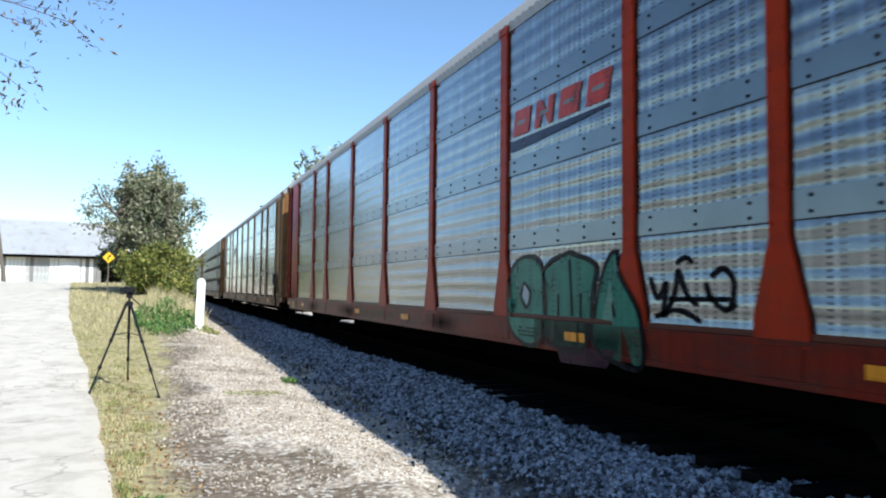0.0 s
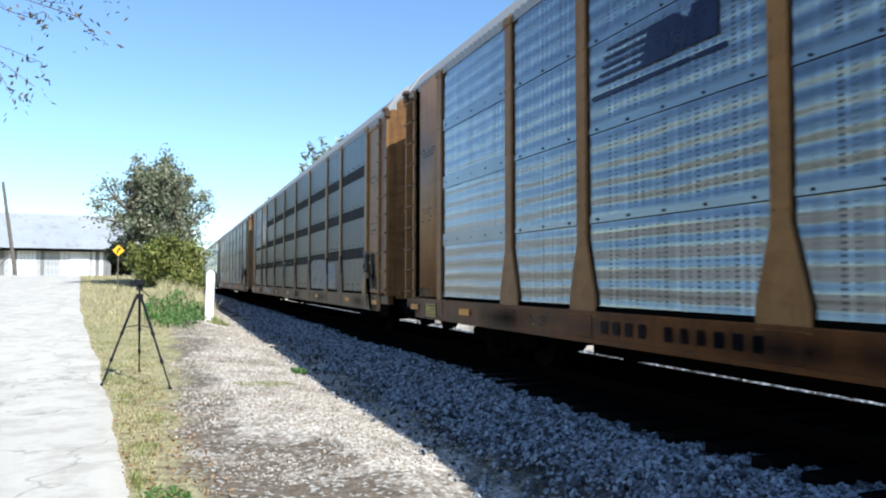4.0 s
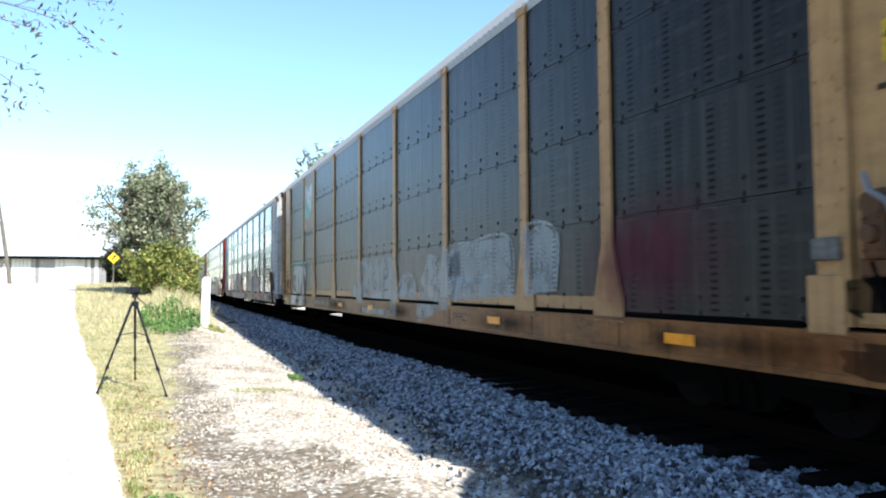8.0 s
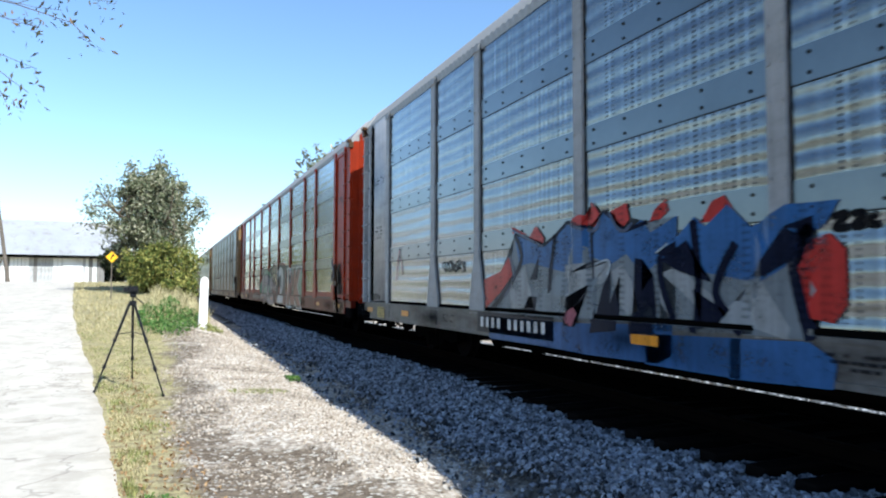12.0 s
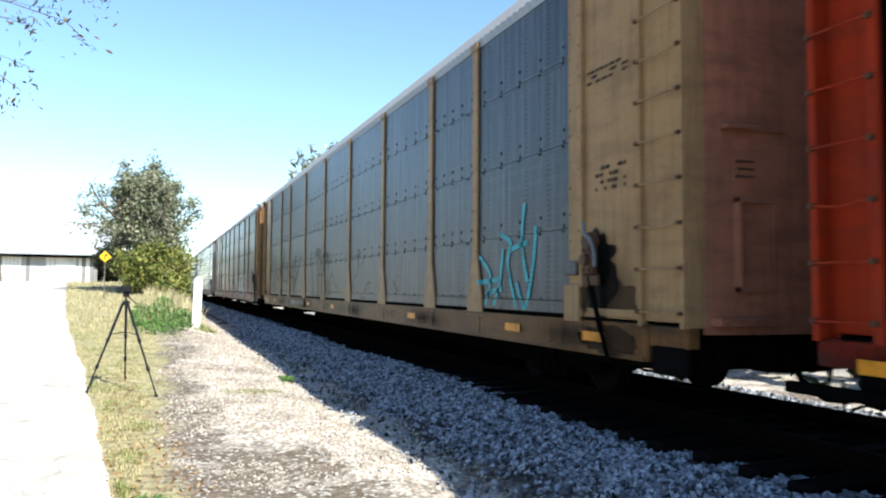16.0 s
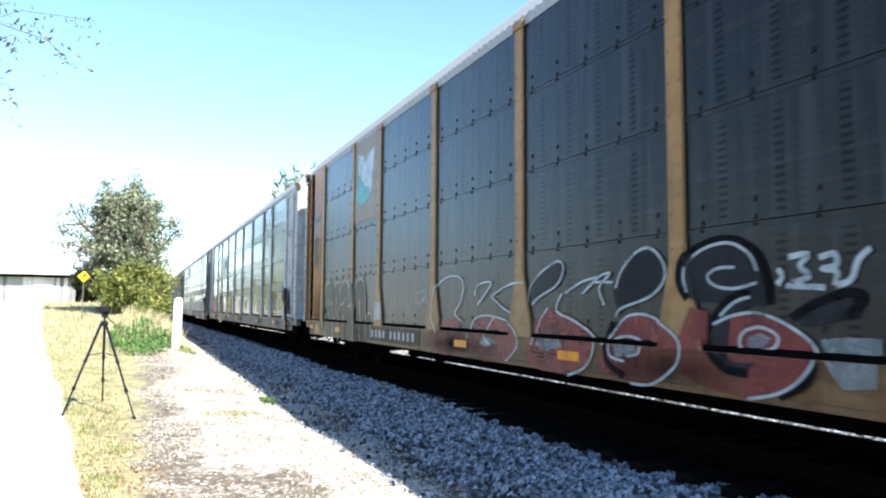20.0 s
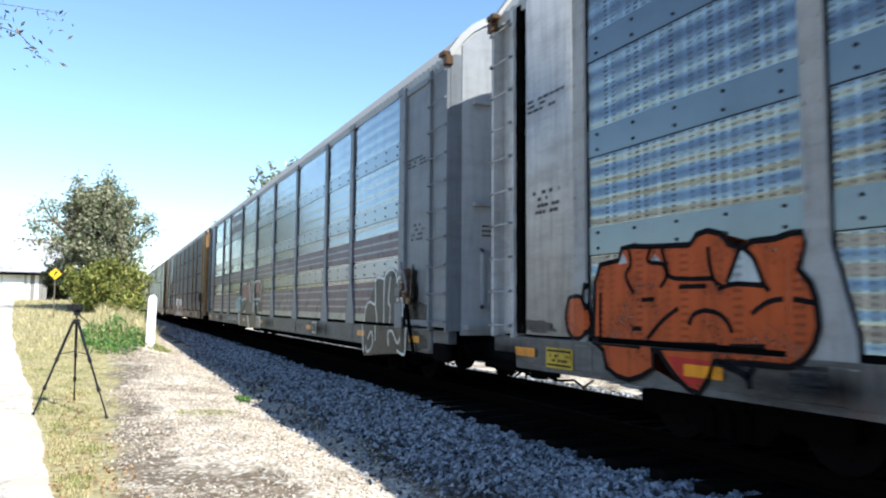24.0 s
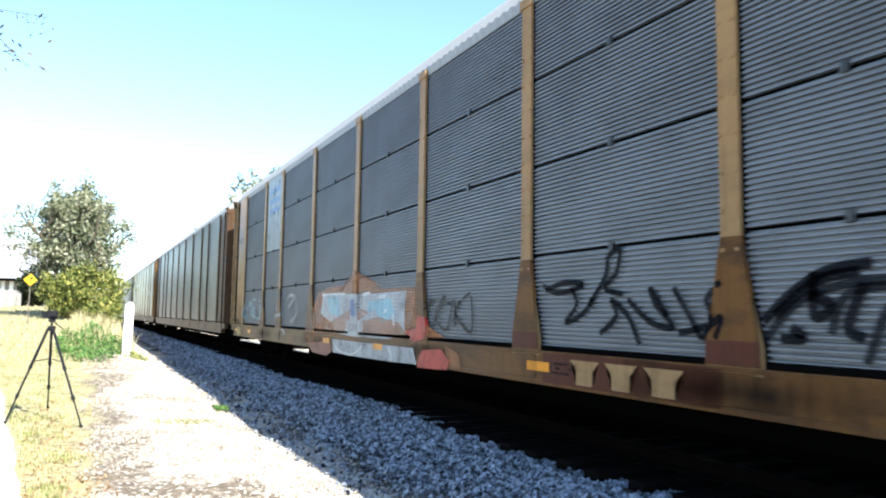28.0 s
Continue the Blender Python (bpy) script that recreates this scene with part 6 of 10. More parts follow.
poly(c, "g_blue", 2, [(16.53, 1.85), (16.29, 1.73), (16.05, 1.9), (15.91, 1.8), (15.64, 1.97), (15.36, 1.74), (15.32, 1.31), (15.92, 1.4), (16.53, 1.56)], "blue and grey wild graffiti letters")
lines(c, "g_navy", 4, 0.09, [[(16.06, 1.87), (16.0, 1.32), (16.04, 0.87)], [(15.55, 1.64), (15.79, 1.22), (15.46, 0.9)]], "navy shading of the wild graffiti")
poly(c, "g_blue", 1, [(16.72, 0.82), (15.48, 0.86), (15.49, 0.53), (16.72, 0.53)], "blue base of the graffiti on the sill")
poly(c, "g_red", 1, [(15.98, 1.84), (15.82, 2.02), (15.67, 2.05), (15.57, 1.91), (15.77, 1.84)], "red flame behind the letters")
lines(c, "g_black", 2, 0.05, [[(14.63, 1.77), (14.51, 1.79), (14.61, 1.69), (14.5, 1.69)], [(14.47, 1.78), (14.38, 1.78), (14.46, 1.69), (14.37, 1.7)], [(14.28, 1.77), (14.34, 1.73), (14.32, 1.69), (14.26, 1.7)]], "small black numerals")
poly(c, "g_slate", 1, [(20.49, 0.93), (19.75, 1.51), (19.55, 1.99), (18.76, 1.8), (18.5, 1.9), (18.22, 2.02), (17.7, 1.93), (17.44, 2.08), (17.06, 1.85), (16.71, 1.91), (16.28, 1.93), (16.32, 0.96), (17.66, 0.89), (19.24, 0.89)], "blue and grey wild graffiti letters")
poly(c, "g_blue", 2, [(19.59, 2.01), (18.76, 1.79), (18.46, 1.89), (18.22, 2.0), (17.63, 1.92), (17.47, 2.08), (17.06, 1.85), (16.8, 1.94), (16.67, 1.8), (16.28, 1.93), (16.3, 1.53), (16.58, 1.5), (16.8, 1.39), (17.06, 1.61), (17.34, 1.51), (17.64, 1.59), (18.11, 1.42), (18.51, 1.48), (19.11, 1.58), (19.43, 1.55)], "blue and grey wild graffiti letters")
poly(c, "g_blue", 1, [(20.36, 0.85), (18.07, 0.86), (16.32, 0.93), (16.34, 0.64), (16.53, 0.55), (17.8, 0.53), (18.19, 0.54), (18.79, 0.55), (20.3, 0.54)], "blue base of the graffiti on the sill")
poly(c, "g_ash", 3, [(18.26, 1.53), (17.34, 1.55), (17.4, 1.33), (17.78, 1.27), (18.08, 0.99), (18.3, 1.03)], "silver-grey face of the wild graffiti")
poly(c, "g_ash", 3, [(17.32, 1.44), (17.14, 1.5), (16.95, 1.32), (16.87, 1.04), (17.05, 0.98), (17.23, 1.15)], "silver-grey face of the wild graffiti")
poly(c, "g_ash", 3, [(16.51, 1.4), (16.27, 1.47), (16.03, 1.31), (15.57, 1.07), (15.43, 1.29), (15.27, 1.35), (14.98, 0.97), (15.01, 0.88), (15.34, 0.95), (15.83, 0.93), (16.11, 1.16)], "silver-grey face of the wild graffiti")
poly(c, "g_ash", 3, [(16.36, 0.94), (16.52, 1.13), (16.55, 1.29)], "silver-grey face of the wild graffiti")
poly(c, "g_ash", 3, [(19.75, 1.33), (19.26, 1.55), (19.03, 1.01), (19.67, 0.99)], "silver-grey face of the wild graffiti")
poly(c, "g_ash", 3, [(14.96, 1.44), (14.86, 1.39), (14.66, 1.07), (14.8, 1.06)], "silver-grey face of the wild graffiti")
poly(c, "g_navy", 4, [(16.08, 1.26), (15.58, 1.03), (15.36, 1.22), (15.39, 0.97), (15.98, 0.91)], "navy shading of the wild graffiti")
poly(c, "g_navy", 4, [(15.01, 1.74), (14.78, 1.8), (14.78, 1.56), (15.21, 1.36), (15.38, 1.36)], "navy shading of the wild graffiti")
poly(c, "g_navy", 4, [(16.51, 1.53), (16.15, 1.7), (16.04, 1.47), (15.83, 1.31), (16.27, 1.42)], "navy shading of the wild graffiti")
poly(c, "g_navy", 3, [(18.32, 1.12), (17.72, 1.3), (17.78, 1.17), (18.06, 1.02), (18.0, 0.82), (18.25, 0.82)], "navy shading of the wild graffiti")
poly(c, "g_navy", 3, [(18.14, 1.43), (17.66, 1.56), (17.35, 1.55), (17.65, 1.49)], "navy shading of the wild graffiti")
poly(c, "g_navy", 3, [(17.66, 0.89), (17.47, 1.31), (17.33, 1.45), (17.37, 1.09), (17.17, 1.4), (17.2, 0.82), (17.7, 0.77)], "navy shading of the wild graffiti")
poly(c, "g_navy", 3, [(16.98, 0.89), (16.92, 1.56), (16.8, 1.55), (16.82, 1.22), (16.63, 1.39), (16.59, 1.07), (16.6, 0.83), (16.99, 0.8)], "navy shading of the wild graffiti")
poly(c, "g_navy", 3, [(16.58, 1.6), (16.29, 1.7), (16.3, 1.54), (16.53, 1.57)], "navy shading of the wild graffiti")
poly(c, "g_navy", 3, [(19.32, 0.96), (19.19, 1.15), (18.95, 1.15), (18.99, 0.97)], "navy shading of the wild graffiti")
poly(c, "g_navy", 3, [(19.13, 1.37), (18.89, 1.67), (18.95, 1.36)], "navy shading of the wild graffiti")
lines(c, "g_navy", 4, 0.085, [[(18.48, 1.9), (18.61, 1.42), (18.64, 0.93)], [(16.53, 1.57), (16.5, 1.3), (16.34, 0.97)], [(19.55, 1.98), (19.37, 1.62), (19.87, 1.2), (20.36, 0.92)]], "navy shading of the wild graffiti")
lines(c, "g_navy", 4, 0.045, [[(17.7, 1.93), (17.67, 1.41), (17.65, 0.89)], [(19.55, 1.99), (18.76, 1.79), (18.46, 1.9), (18.21, 2.03), (17.69, 1.93), (17.46, 2.09), (17.06, 1.85), (16.71, 1.91)]], "navy shading of the wild graffiti", smooth=False)
poly(c, "g_red", 4, [(20.49, 0.96), (20.55, 1.38), (19.98, 1.49), (19.73, 1.7), (19.64, 1.43), (19.99, 1.2)], "red flame behind the letters")
poly(c, "g_red", 4, [(19.14, 1.91), (18.97, 2.06), (18.76, 1.88), (18.79, 1.79)], "red flame behind the letters")
poly(c, "g_red", 1, [(19.63, 1.99), (19.68, 2.09), (19.22, 1.95)], "red flame behind the letters")
poly(c, "g_red", 4, [(18.11, 2.04), (17.89, 2.09), (17.71, 2.05), (17.69, 2.22), (17.57, 2.1), (17.51, 2.05), (17.63, 1.93), (17.86, 1.97), (18.04, 1.97)], "red flame behind the letters")
poly(c, "g_red", 4, [(17.33, 2.07), (17.05, 2.13), (17.0, 1.96), (17.11, 1.88), (17.22, 1.92), (17.23, 2.02)], "red flame behind the letters")
poly(c, "g_red", 1, [(16.69, 1.9), (16.61, 2.02), (16.43, 2.11), (16.39, 1.99), (16.52, 1.92)], "red flame behind the letters")
poly(c, "g_pink", 5, [(18.27, 0.95), (18.03, 1.04), (17.95, 0.97), (18.07, 0.82), (18.2, 0.85)], "red flame behind the letters")
lines(c, "g_lilac", 5, 0.035, [[(19.63, 2.04), (19.17, 1.89), (18.78, 1.77)], [(19.75, 1.7), (19.56, 1.44), (19.87, 1.14)], [(18.15, 1.99), (17.63, 1.89), (17.52, 2.03)], [(17.36, 2.06), (17.21, 1.89), (17.08, 1.85), (16.95, 1.92)]], "violet edge of the flames")
lines(c, "g_pale", 5, 0.02, [[(17.63, 1.52), (17.4, 1.56), (17.34, 1.5), (17.4, 1.4)], [(16.58, 1.6), (16.41, 1.68)]], "pale edge line")
poly(c, "g_blue", 2, [(15.45, 1.73), (15.0, 1.9), (14.56, 1.89), (14.7, 1.71), (14.9, 1.64), (15.01, 1.43), (15.32, 1.29)], "blue and grey wild graffiti letters")
poly(c, "g_slate", 1, [(15.47, 1.31), (15.01, 1.44), (14.82, 0.89), (15.48, 0.89)], "blue and grey wild graffiti letters")
poly(c, "g_red", 2, [(14.87, 1.06), (14.93, 1.31), (14.82, 1.62), (14.65, 1.66), (14.52, 1.54), (14.57, 1.31), (14.52, 1.15), (14.63, 1.02)], "red flame behind the letters")
lines(c, "g_navy", 4, 0.1, [[(14.8, 1.73), (14.94, 1.52), (14.87, 1.14), (14.79, 0.89)]], "navy shading of the wild graffiti")
poly(c, "g_blue", 1, [(15.6, 0.85), (14.82, 0.88), (14.58, 0.76), (14.62, 0.56), (15.61, 0.52)], "blue base of the graffiti on the sill")
poly(c, "g_teal", 2, [(12.03, 0.83), (12.02, 1.62), (11.75, 1.88), (11.46, 1.92), (11.26, 2.12), (10.98, 1.86), (10.89, 2.08), (10.51, 2.06), (10.46, 1.79), (10.32, 1.59), (9.98, 1.58), (9.93, 1.45), (9.68, 1.44), (9.53, 1.43), (9.39, 1.55), (9.26, 1.54), (9.11, 1.42), (9.12, 0.93), (10.48, 0.89)], "teal wild graffiti letters")
lines(c, "g_navy", 4, 0.05, [[(11.97, 1.62), (11.75, 1.85), (11.41, 2.02), (11.31, 2.18), (11.16, 2.06), (10.95, 1.82), (10.89, 2.08), (10.78, 2.24), (10.72, 2.13), (10.51, 2.08), (10.49, 1.84), (10.4, 1.64), (10.21, 1.61), (9.93, 1.69)]], "navy shading of the wild graffiti", smooth=False)
lines(c, "g_navy", 4, 0.075, [[(11.5, 1.76), (11.17, 1.69), (11.24, 1.53), (11.44, 1.54)], [(11.1, 1.34), (10.87, 1.52), (10.7, 1.47), (10.52, 1.36), (10.31, 1.26)], [(10.95, 1.83), (10.89, 1.56)], [(10.47, 1.79), (10.31, 1.32)], [(9.99, 1.31), (9.87, 1.4), (9.62, 1.51), (9.51, 1.3)], [(9.48, 1.23), (9.39, 1.46), (9.26, 1.54)], [(9.92, 1.06), (9.83, 1.23), (9.68, 1.15)]], "navy shading of the wild graffiti")
poly(c, "g_red", 3, [(11.34, 1.48), (11.1, 1.48), (11.06, 1.32), (11.26, 1.26)], "red flame behind the letters")
poly(c, "g_red", 3, [(11.96, 1.88), (11.59, 2.01), (11.48, 1.93), (11.87, 1.67)], "red flame behind the letters")
poly(c, "g_red", 3, [(11.13, 2.03), (10.92, 2.08), (10.94, 1.85)], "red flame behind the letters")
poly(c, "g_red", 3, [(10.39, 1.68), (10.27, 1.77), (10.14, 1.62)], "red flame behind the letters")
poly(c, "g_red", 3, [(9.88, 1.44), (9.9, 1.69), (9.62, 1.72), (9.52, 1.55), (9.72, 1.49)], "red flame behind the letters")
poly(c, "g_red", 3, [(9.22, 1.57), (9.1, 1.61), (9.1, 1.44), (9.18, 1.44)], "red flame behind the letters")
poly(c, "g_red", 3, [(12.03, 0.98), (11.86, 1.21), (11.81, 0.87)], "red flame behind the letters")
poly(c, "g_plum", 1, [(12.21, 0.5), (12.08, 0.79), (10.48, 0.86), (9.12, 0.9), (9.13, 0.55), (10.49, 0.43)], "dark plum overspray on the sill")
poly(c, "g_teal", 2, [(8.6, 1.63), (8.04, 1.97), (8.05, 1.74), (8.49, 1.49)], "teal wild graffiti letters")
poly(c, "g_teal", 2, [(8.88, 1.59), (8.06, 1.53), (8.08, 0.94), (9.07, 0.94)], "teal wild graffiti letters")
poly(c, "g_red", 1, [(8.6, 1.75), (8.4, 2.02), (8.12, 2.14), (8.09, 2.05), (8.37, 1.86)], "red flame behind the letters")
lines(c, "g_navy", 4, 0.07, [[(8.6, 1.63), (8.33, 1.8), (8.04, 1.98)], [(8.48, 1.49), (8.54, 1.23), (8.45, 1.0)], [(8.35, 1.43), (8.27, 1.08), (8.11, 0.98)], [(8.62, 1.6), (8.58, 1.4)]], "navy shading of the wild graffiti")
poly(c, "g_dusk", 2, [(5.82, 0.81), (5.28, 0.83), (5.28, 0.8), (5.82, 0.78)], "dark louvre bars on the sill")
poly(c, "g_dusk", 2, [(5.82, 0.75), (5.28, 0.77), (5.28, 0.74), (5.83, 0.72)], "dark louvre bars on the sill")
poly(c, "g_dusk", 2, [(5.83, 0.69), (5.28, 0.72), (5.29, 0.69), (5.83, 0.66)], "dark louvre bars on the sill")
poly(c, "g_dusk", 2, [(5.83, 0.63), (5.29, 0.66), (5.29, 0.63), (5.83, 0.6)], "dark louvre bars on the sill")
poly(c, "g_ink", 2, [(5.22, 0.84), (4.79, 0.84), (4.78, 0.6), (5.21, 0.59)], "dark painted-out box on the sill")
poly(c, "g_ink2", 2, [(4.44, 0.9), (4.17, 0.89), (4.16, 0.77), (4.43, 0.77)], "dark board on the sill")
poly(c, "g_red", 3, [(7.0, 0.9), (6.78, 0.92), (6.57, 0.84), (6.32, 0.8), (6.04, 0.7), (6.05, 0.61), (6.42, 0.6), (6.64, 0.65), (6.83, 0.66), (6.98, 0.76)], "red spray on the sill")
poly(c, "g_orange", 4, [(6.41, 0.73), (6.16, 0.7), (6.06, 0.62), (6.33, 0.6)], "orange spray on the sill")
scrawl(c, (13.8, 13.2, 1.9, 2.15), "g_black", 0.03, 44, 3, 1)
scrawl(c, (22.3, 21.3, 1.5, 1.7), "g_black", 0.03, 45, 4, 1)
mark_plate(c, 20.6, 18.6, 10, "g_navy", "g_white")
strokes(c, (25.0, 24.3, 1.2, 2.2), [[(0.2, 0.2), (0.5, 0.8), (0.8, 0.3)]], 0.04, "g_pink", 1)

c = CARS[5]
common_marks(c, 5)
poly(c, "g_mint", 1, [(17.93, 1.33), (17.76, 1.39), (17.64, 1.35), (17.56, 1.2), (17.57, 0.93), (17.73, 1.06), (17.91, 1.03)], "pale green ground of the scribble")
lines(c, "g_ink2", 2, 0.036, [[(20.55, 1.5), (20.39, 1.66), (20.21, 1.78), (20.03, 1.81), (19.86, 1.7), (19.84, 1.52)], [(20.48, 1.73), (20.16, 1.87), (19.8, 1.75)], [(20.21, 1.4), (20.09, 1.24), (19.92, 1.09), (19.71, 1.07), (19.76, 1.25), (19.95, 1.4), (19.86, 1.55), (19.65, 1.57)], [(19.81, 1.67), (19.65, 1.75), (19.44, 1.74), (19.3, 1.65), (19.3, 1.51)], [(19.55, 1.51), (19.3, 1.51), (19.3, 1.33), (19.5, 1.16), (19.35, 1.05)], [(19.3, 1.65), (19.11, 1.74), (18.89, 1.72), (18.8, 1.6), (19.16, 1.56)], [(19.16, 1.39), (18.93, 1.44), (18.89, 1.31), (19.12, 1.25), (19.16, 1.08), (18.9, 1.06)], [(18.8, 1.55), (18.6, 1.6), (18.72, 1.39), (18.73, 1.07)], [(18.6, 1.65), (18.48, 1.62), (18.52, 1.39), (18.37, 1.36), (18.33, 1.58), (18.18, 1.6), (18.15, 1.48), (18.3, 1.41)], [(18.6, 1.26), (18.41, 1.28), (18.42, 1.03)], [(18.53, 1.18), (18.23, 1.21)], [(18.26, 1.33), (18.25, 1.04), (18.13, 0.99)], [(18.16, 1.24), (18.05, 1.31), (18.02, 1.05)], [(18.08, 1.58), (17.88, 1.57), (17.85, 1.47), (18.05, 1.43), (17.89, 1.33)], [(17.99, 1.19), (17.73, 1.29), (17.67, 1.2), (17.86, 1.1)], [(17.93, 1.0), (17.61, 1.11)], [(17.73, 1.33), (17.61, 1.22), (17.64, 1.02)], [(19.65, 1.4), (19.6, 1.1)], [(18.85, 1.44), (18.9, 1.17)], [(20.39, 1.27), (20.21, 1.07), (19.81, 0.98)], [(18.81, 1.25), (18.6, 1.39)]], "black outlined graffiti letters")
lines(c, "g_grey", 1, 0.03, [[(24.8, 1.05), (24.67, 1.34), (24.15, 1.21), (24.29, 1.53), (24.55, 1.63)], [(24.4, 1.06), (24.03, 1.25), (23.91, 1.07)], [(25.09, 1.25), (24.8, 1.05)], [(22.44, 1.74), (22.08, 1.77), (21.82, 1.57)], [(22.44, 1.42), (21.91, 1.57), (22.08, 1.26), (22.34, 1.1), (21.99, 1.07), (21.82, 1.23)], [(22.17, 1.57), (22.25, 1.26)], [(22.53, 1.54), (21.74, 1.56)]], "thin grey scribbled tag")
for y0, y1 in zip(POSTS[:-1], POSTS[1:]):
    rect(c, "kick_plate", y0 + 0.28, y1 - 0.28, SILL1 + 0.02, SILL1 + 0.15, "orange", 0, "orange plate along the panel's foot")
poly(c, "g_mint", 1, [(17.89, 1.24), (17.47, 1.6), (16.4, 1.98), (15.35, 1.95), (15.24, 2.04), (15.09, 1.94), (14.94, 1.92), (14.75, 1.86), (14.34, 1.79), (14.37, 0.91), (17.79, 0.82)], "pale green background of the graffiti")
poly(c, "g_mauve", 3, [(17.58, 0.8), (17.13, 1.48), (17.29, 1.54), (17.27, 1.71), (16.73, 1.84), (16.6, 1.86), (16.52, 1.75), (16.49, 1.36), (16.39, 0.85), (16.28, 0.51), (16.51, 0.54), (16.66, 0.81), (17.0, 0.86), (17.2, 0.63), (17.58, 0.65)], "silver letters with black edges")
lines(c, "g_black", 5, 0.055, [[(17.58, 0.8), (17.13, 1.48), (17.29, 1.54), (17.27, 1.71), (16.73, 1.84), (16.6, 1.86), (16.52, 1.75), (16.49, 1.36), (16.39, 0.85), (16.28, 0.51), (16.51, 0.54), (16.66, 0.81), (17.0, 0.86), (17.2, 0.63), (17.58, 0.65)]], "silver letters with black edges", True, smooth=False)
poly(c, "g_mauve", 3, [(16.45, 1.71), (15.97, 1.79), (15.71, 1.82), (15.53, 1.71), (15.51, 1.49), (15.67, 1.22), (15.86, 1.14), (15.5, 0.89), (15.38, 0.83), (15.23, 0.63), (15.68, 0.62), (16.06, 0.91), (16.12, 0.53), (16.39, 0.5), (16.35, 0.85), (16.23, 1.36), (16.41, 1.49)], "silver letters with black edges")
lines(c, "g_black", 5, 0.055, [[(16.45, 1.71), (15.97, 1.79), (15.71, 1.82), (15.53, 1.71), (15.51, 1.49), (15.67, 1.22), (15.86, 1.14), (15.5, 0.89), (15.38, 0.83), (15.23, 0.63), (15.68, 0.62), (16.06, 0.91), (16.12, 0.53), (16.39, 0.5), (16.35, 0.85), (16.23, 1.36), (16.41, 1.49)]], "silver letters with black edges", True, smooth=False)
poly(c, "g_mauve", 3, [(15.43, 1.35), (15.34, 1.61), (15.09, 1.75), (14.89, 1.76), (14.71, 1.64), (14.61, 1.39), (14.6, 1.04), (14.65, 0.89), (15.17, 0.85), (15.41, 1.0)], "silver letters with black edges")
lines(c, "g_black", 5, 0.055, [[(15.43, 1.35), (15.34, 1.61), (15.09, 1.75), (14.89, 1.76), (14.71, 1.64), (14.61, 1.39), (14.6, 1.04), (14.65, 0.89), (15.17, 0.85), (15.41, 1.0)]], "silver letters with black edges", True, smooth=False)
lines(c, "g_black", 2, 0.09, [[(17.49, 0.78), (17.06, 1.45), (17.21, 1.51), (17.19, 1.68), (16.66, 1.82), (16.54, 1.84), (16.46, 1.73), (16.43, 1.34), (16.33, 0.83), (16.22, 0.5), (16.45, 0.52), (16.6, 0.79), (16.93, 0.85), (17.13, 0.61), (17.5, 0.64)], [(16.39, 1.69), (15.92, 1.77), (15.66, 1.8), (15.49, 1.69), (15.46, 1.47), (15.62, 1.2), (15.8, 1.13), (15.45, 0.87), (15.34, 0.82), (15.19, 0.62), (15.63, 0.6), (16.01, 0.89), (16.07, 0.52), (16.33, 0.48), (16.29, 0.84), (16.17, 1.34), (16.35, 1.47)], [(15.38, 1.34), (15.29, 1.6), (15.05, 1.73), (14.86, 1.74), (14.68, 1.63), (14.58, 1.37), (14.57, 1.03), (14.62, 0.88), (15.13, 0.83), (15.36, 0.99)]], "silver letters with black edges", smooth=False)
poly(c, "g_black", 5, [(17.0, 1.13), (16.82, 1.47), (16.72, 1.11)], "silver letters with black edges")
poly(c, "g_black", 5, [(15.98, 1.5), (15.8, 1.5), (15.84, 1.26), (16.02, 1.2)], "silver letters with black edges")
poly(c, "g_black", 5, [(15.13, 1.35), (15.05, 1.48), (14.95, 1.39), (14.99, 1.11), (15.06, 0.97), (15.14, 1.1)], "silver letters with black edges")
poly(c, "g_silver", 2, [(15.22, 0.83), (14.38, 0.87), (14.39, 0.55), (15.13, 0.6)], "silver letters with black edges")
poly(c, "g_mauve", 3, [(13.63, 1.45), (13.25, 1.5), (13.26, 1.4), (13.44, 1.2), (13.23, 1.32), (12.89, 1.34), (12.78, 1.28), (13.09, 0.87), (13.24, 0.92), (13.14, 1.16), (13.48, 1.09)], "silver letters with black edges")
lines(c, "g_black", 5, 0.055, [[(13.63, 1.45), (13.25, 1.5), (13.26, 1.4), (13.44, 1.2), (13.23, 1.32), (12.89, 1.34), (12.78, 1.28), (13.09, 0.87), (13.24, 0.92), (13.14, 1.16), (13.48, 1.09)]], "silver letters with black edges", True, smooth=False)
poly(c, "g_mauve", 3, [(14.57, 1.66), (13.66, 1.8), (13.63, 1.56), (14.09, 1.49), (14.06, 1.32), (13.72, 1.3), (13.74, 1.11), (14.11, 1.12), (14.17, 0.96), (13.74, 0.98), (13.81, 0.89), (14.53, 0.85)], "silver letters with black edges")
lines(c, "g_black", 5, 0.055, [[(14.57, 1.66), (13.66, 1.8), (13.63, 1.56), (14.09, 1.49), (14.06, 1.32), (13.72, 1.3), (13.74, 1.11), (14.11, 1.12), (14.17, 0.96), (13.74, 0.98), (13.81, 0.89), (14.53, 0.85)]], "silver letters with black edges", True, smooth=False)
poly(c, "g_mauve", 3, [(14.25, 0.86), (13.88, 1.01), (13.54, 1.01), (13.33, 0.89), (13.21, 0.52), (13.75, 0.5), (14.83, 0.54), (14.74, 0.83)], "silver letters with black edges")
lines(c, "g_black", 5, 0.05, [[(14.25, 0.86), (13.88, 1.01), (13.54, 1.01), (13.33, 0.89), (13.21, 0.52), (13.75, 0.5), (14.83, 0.54), (14.74, 0.83)]], "silver letters with black edges", True)
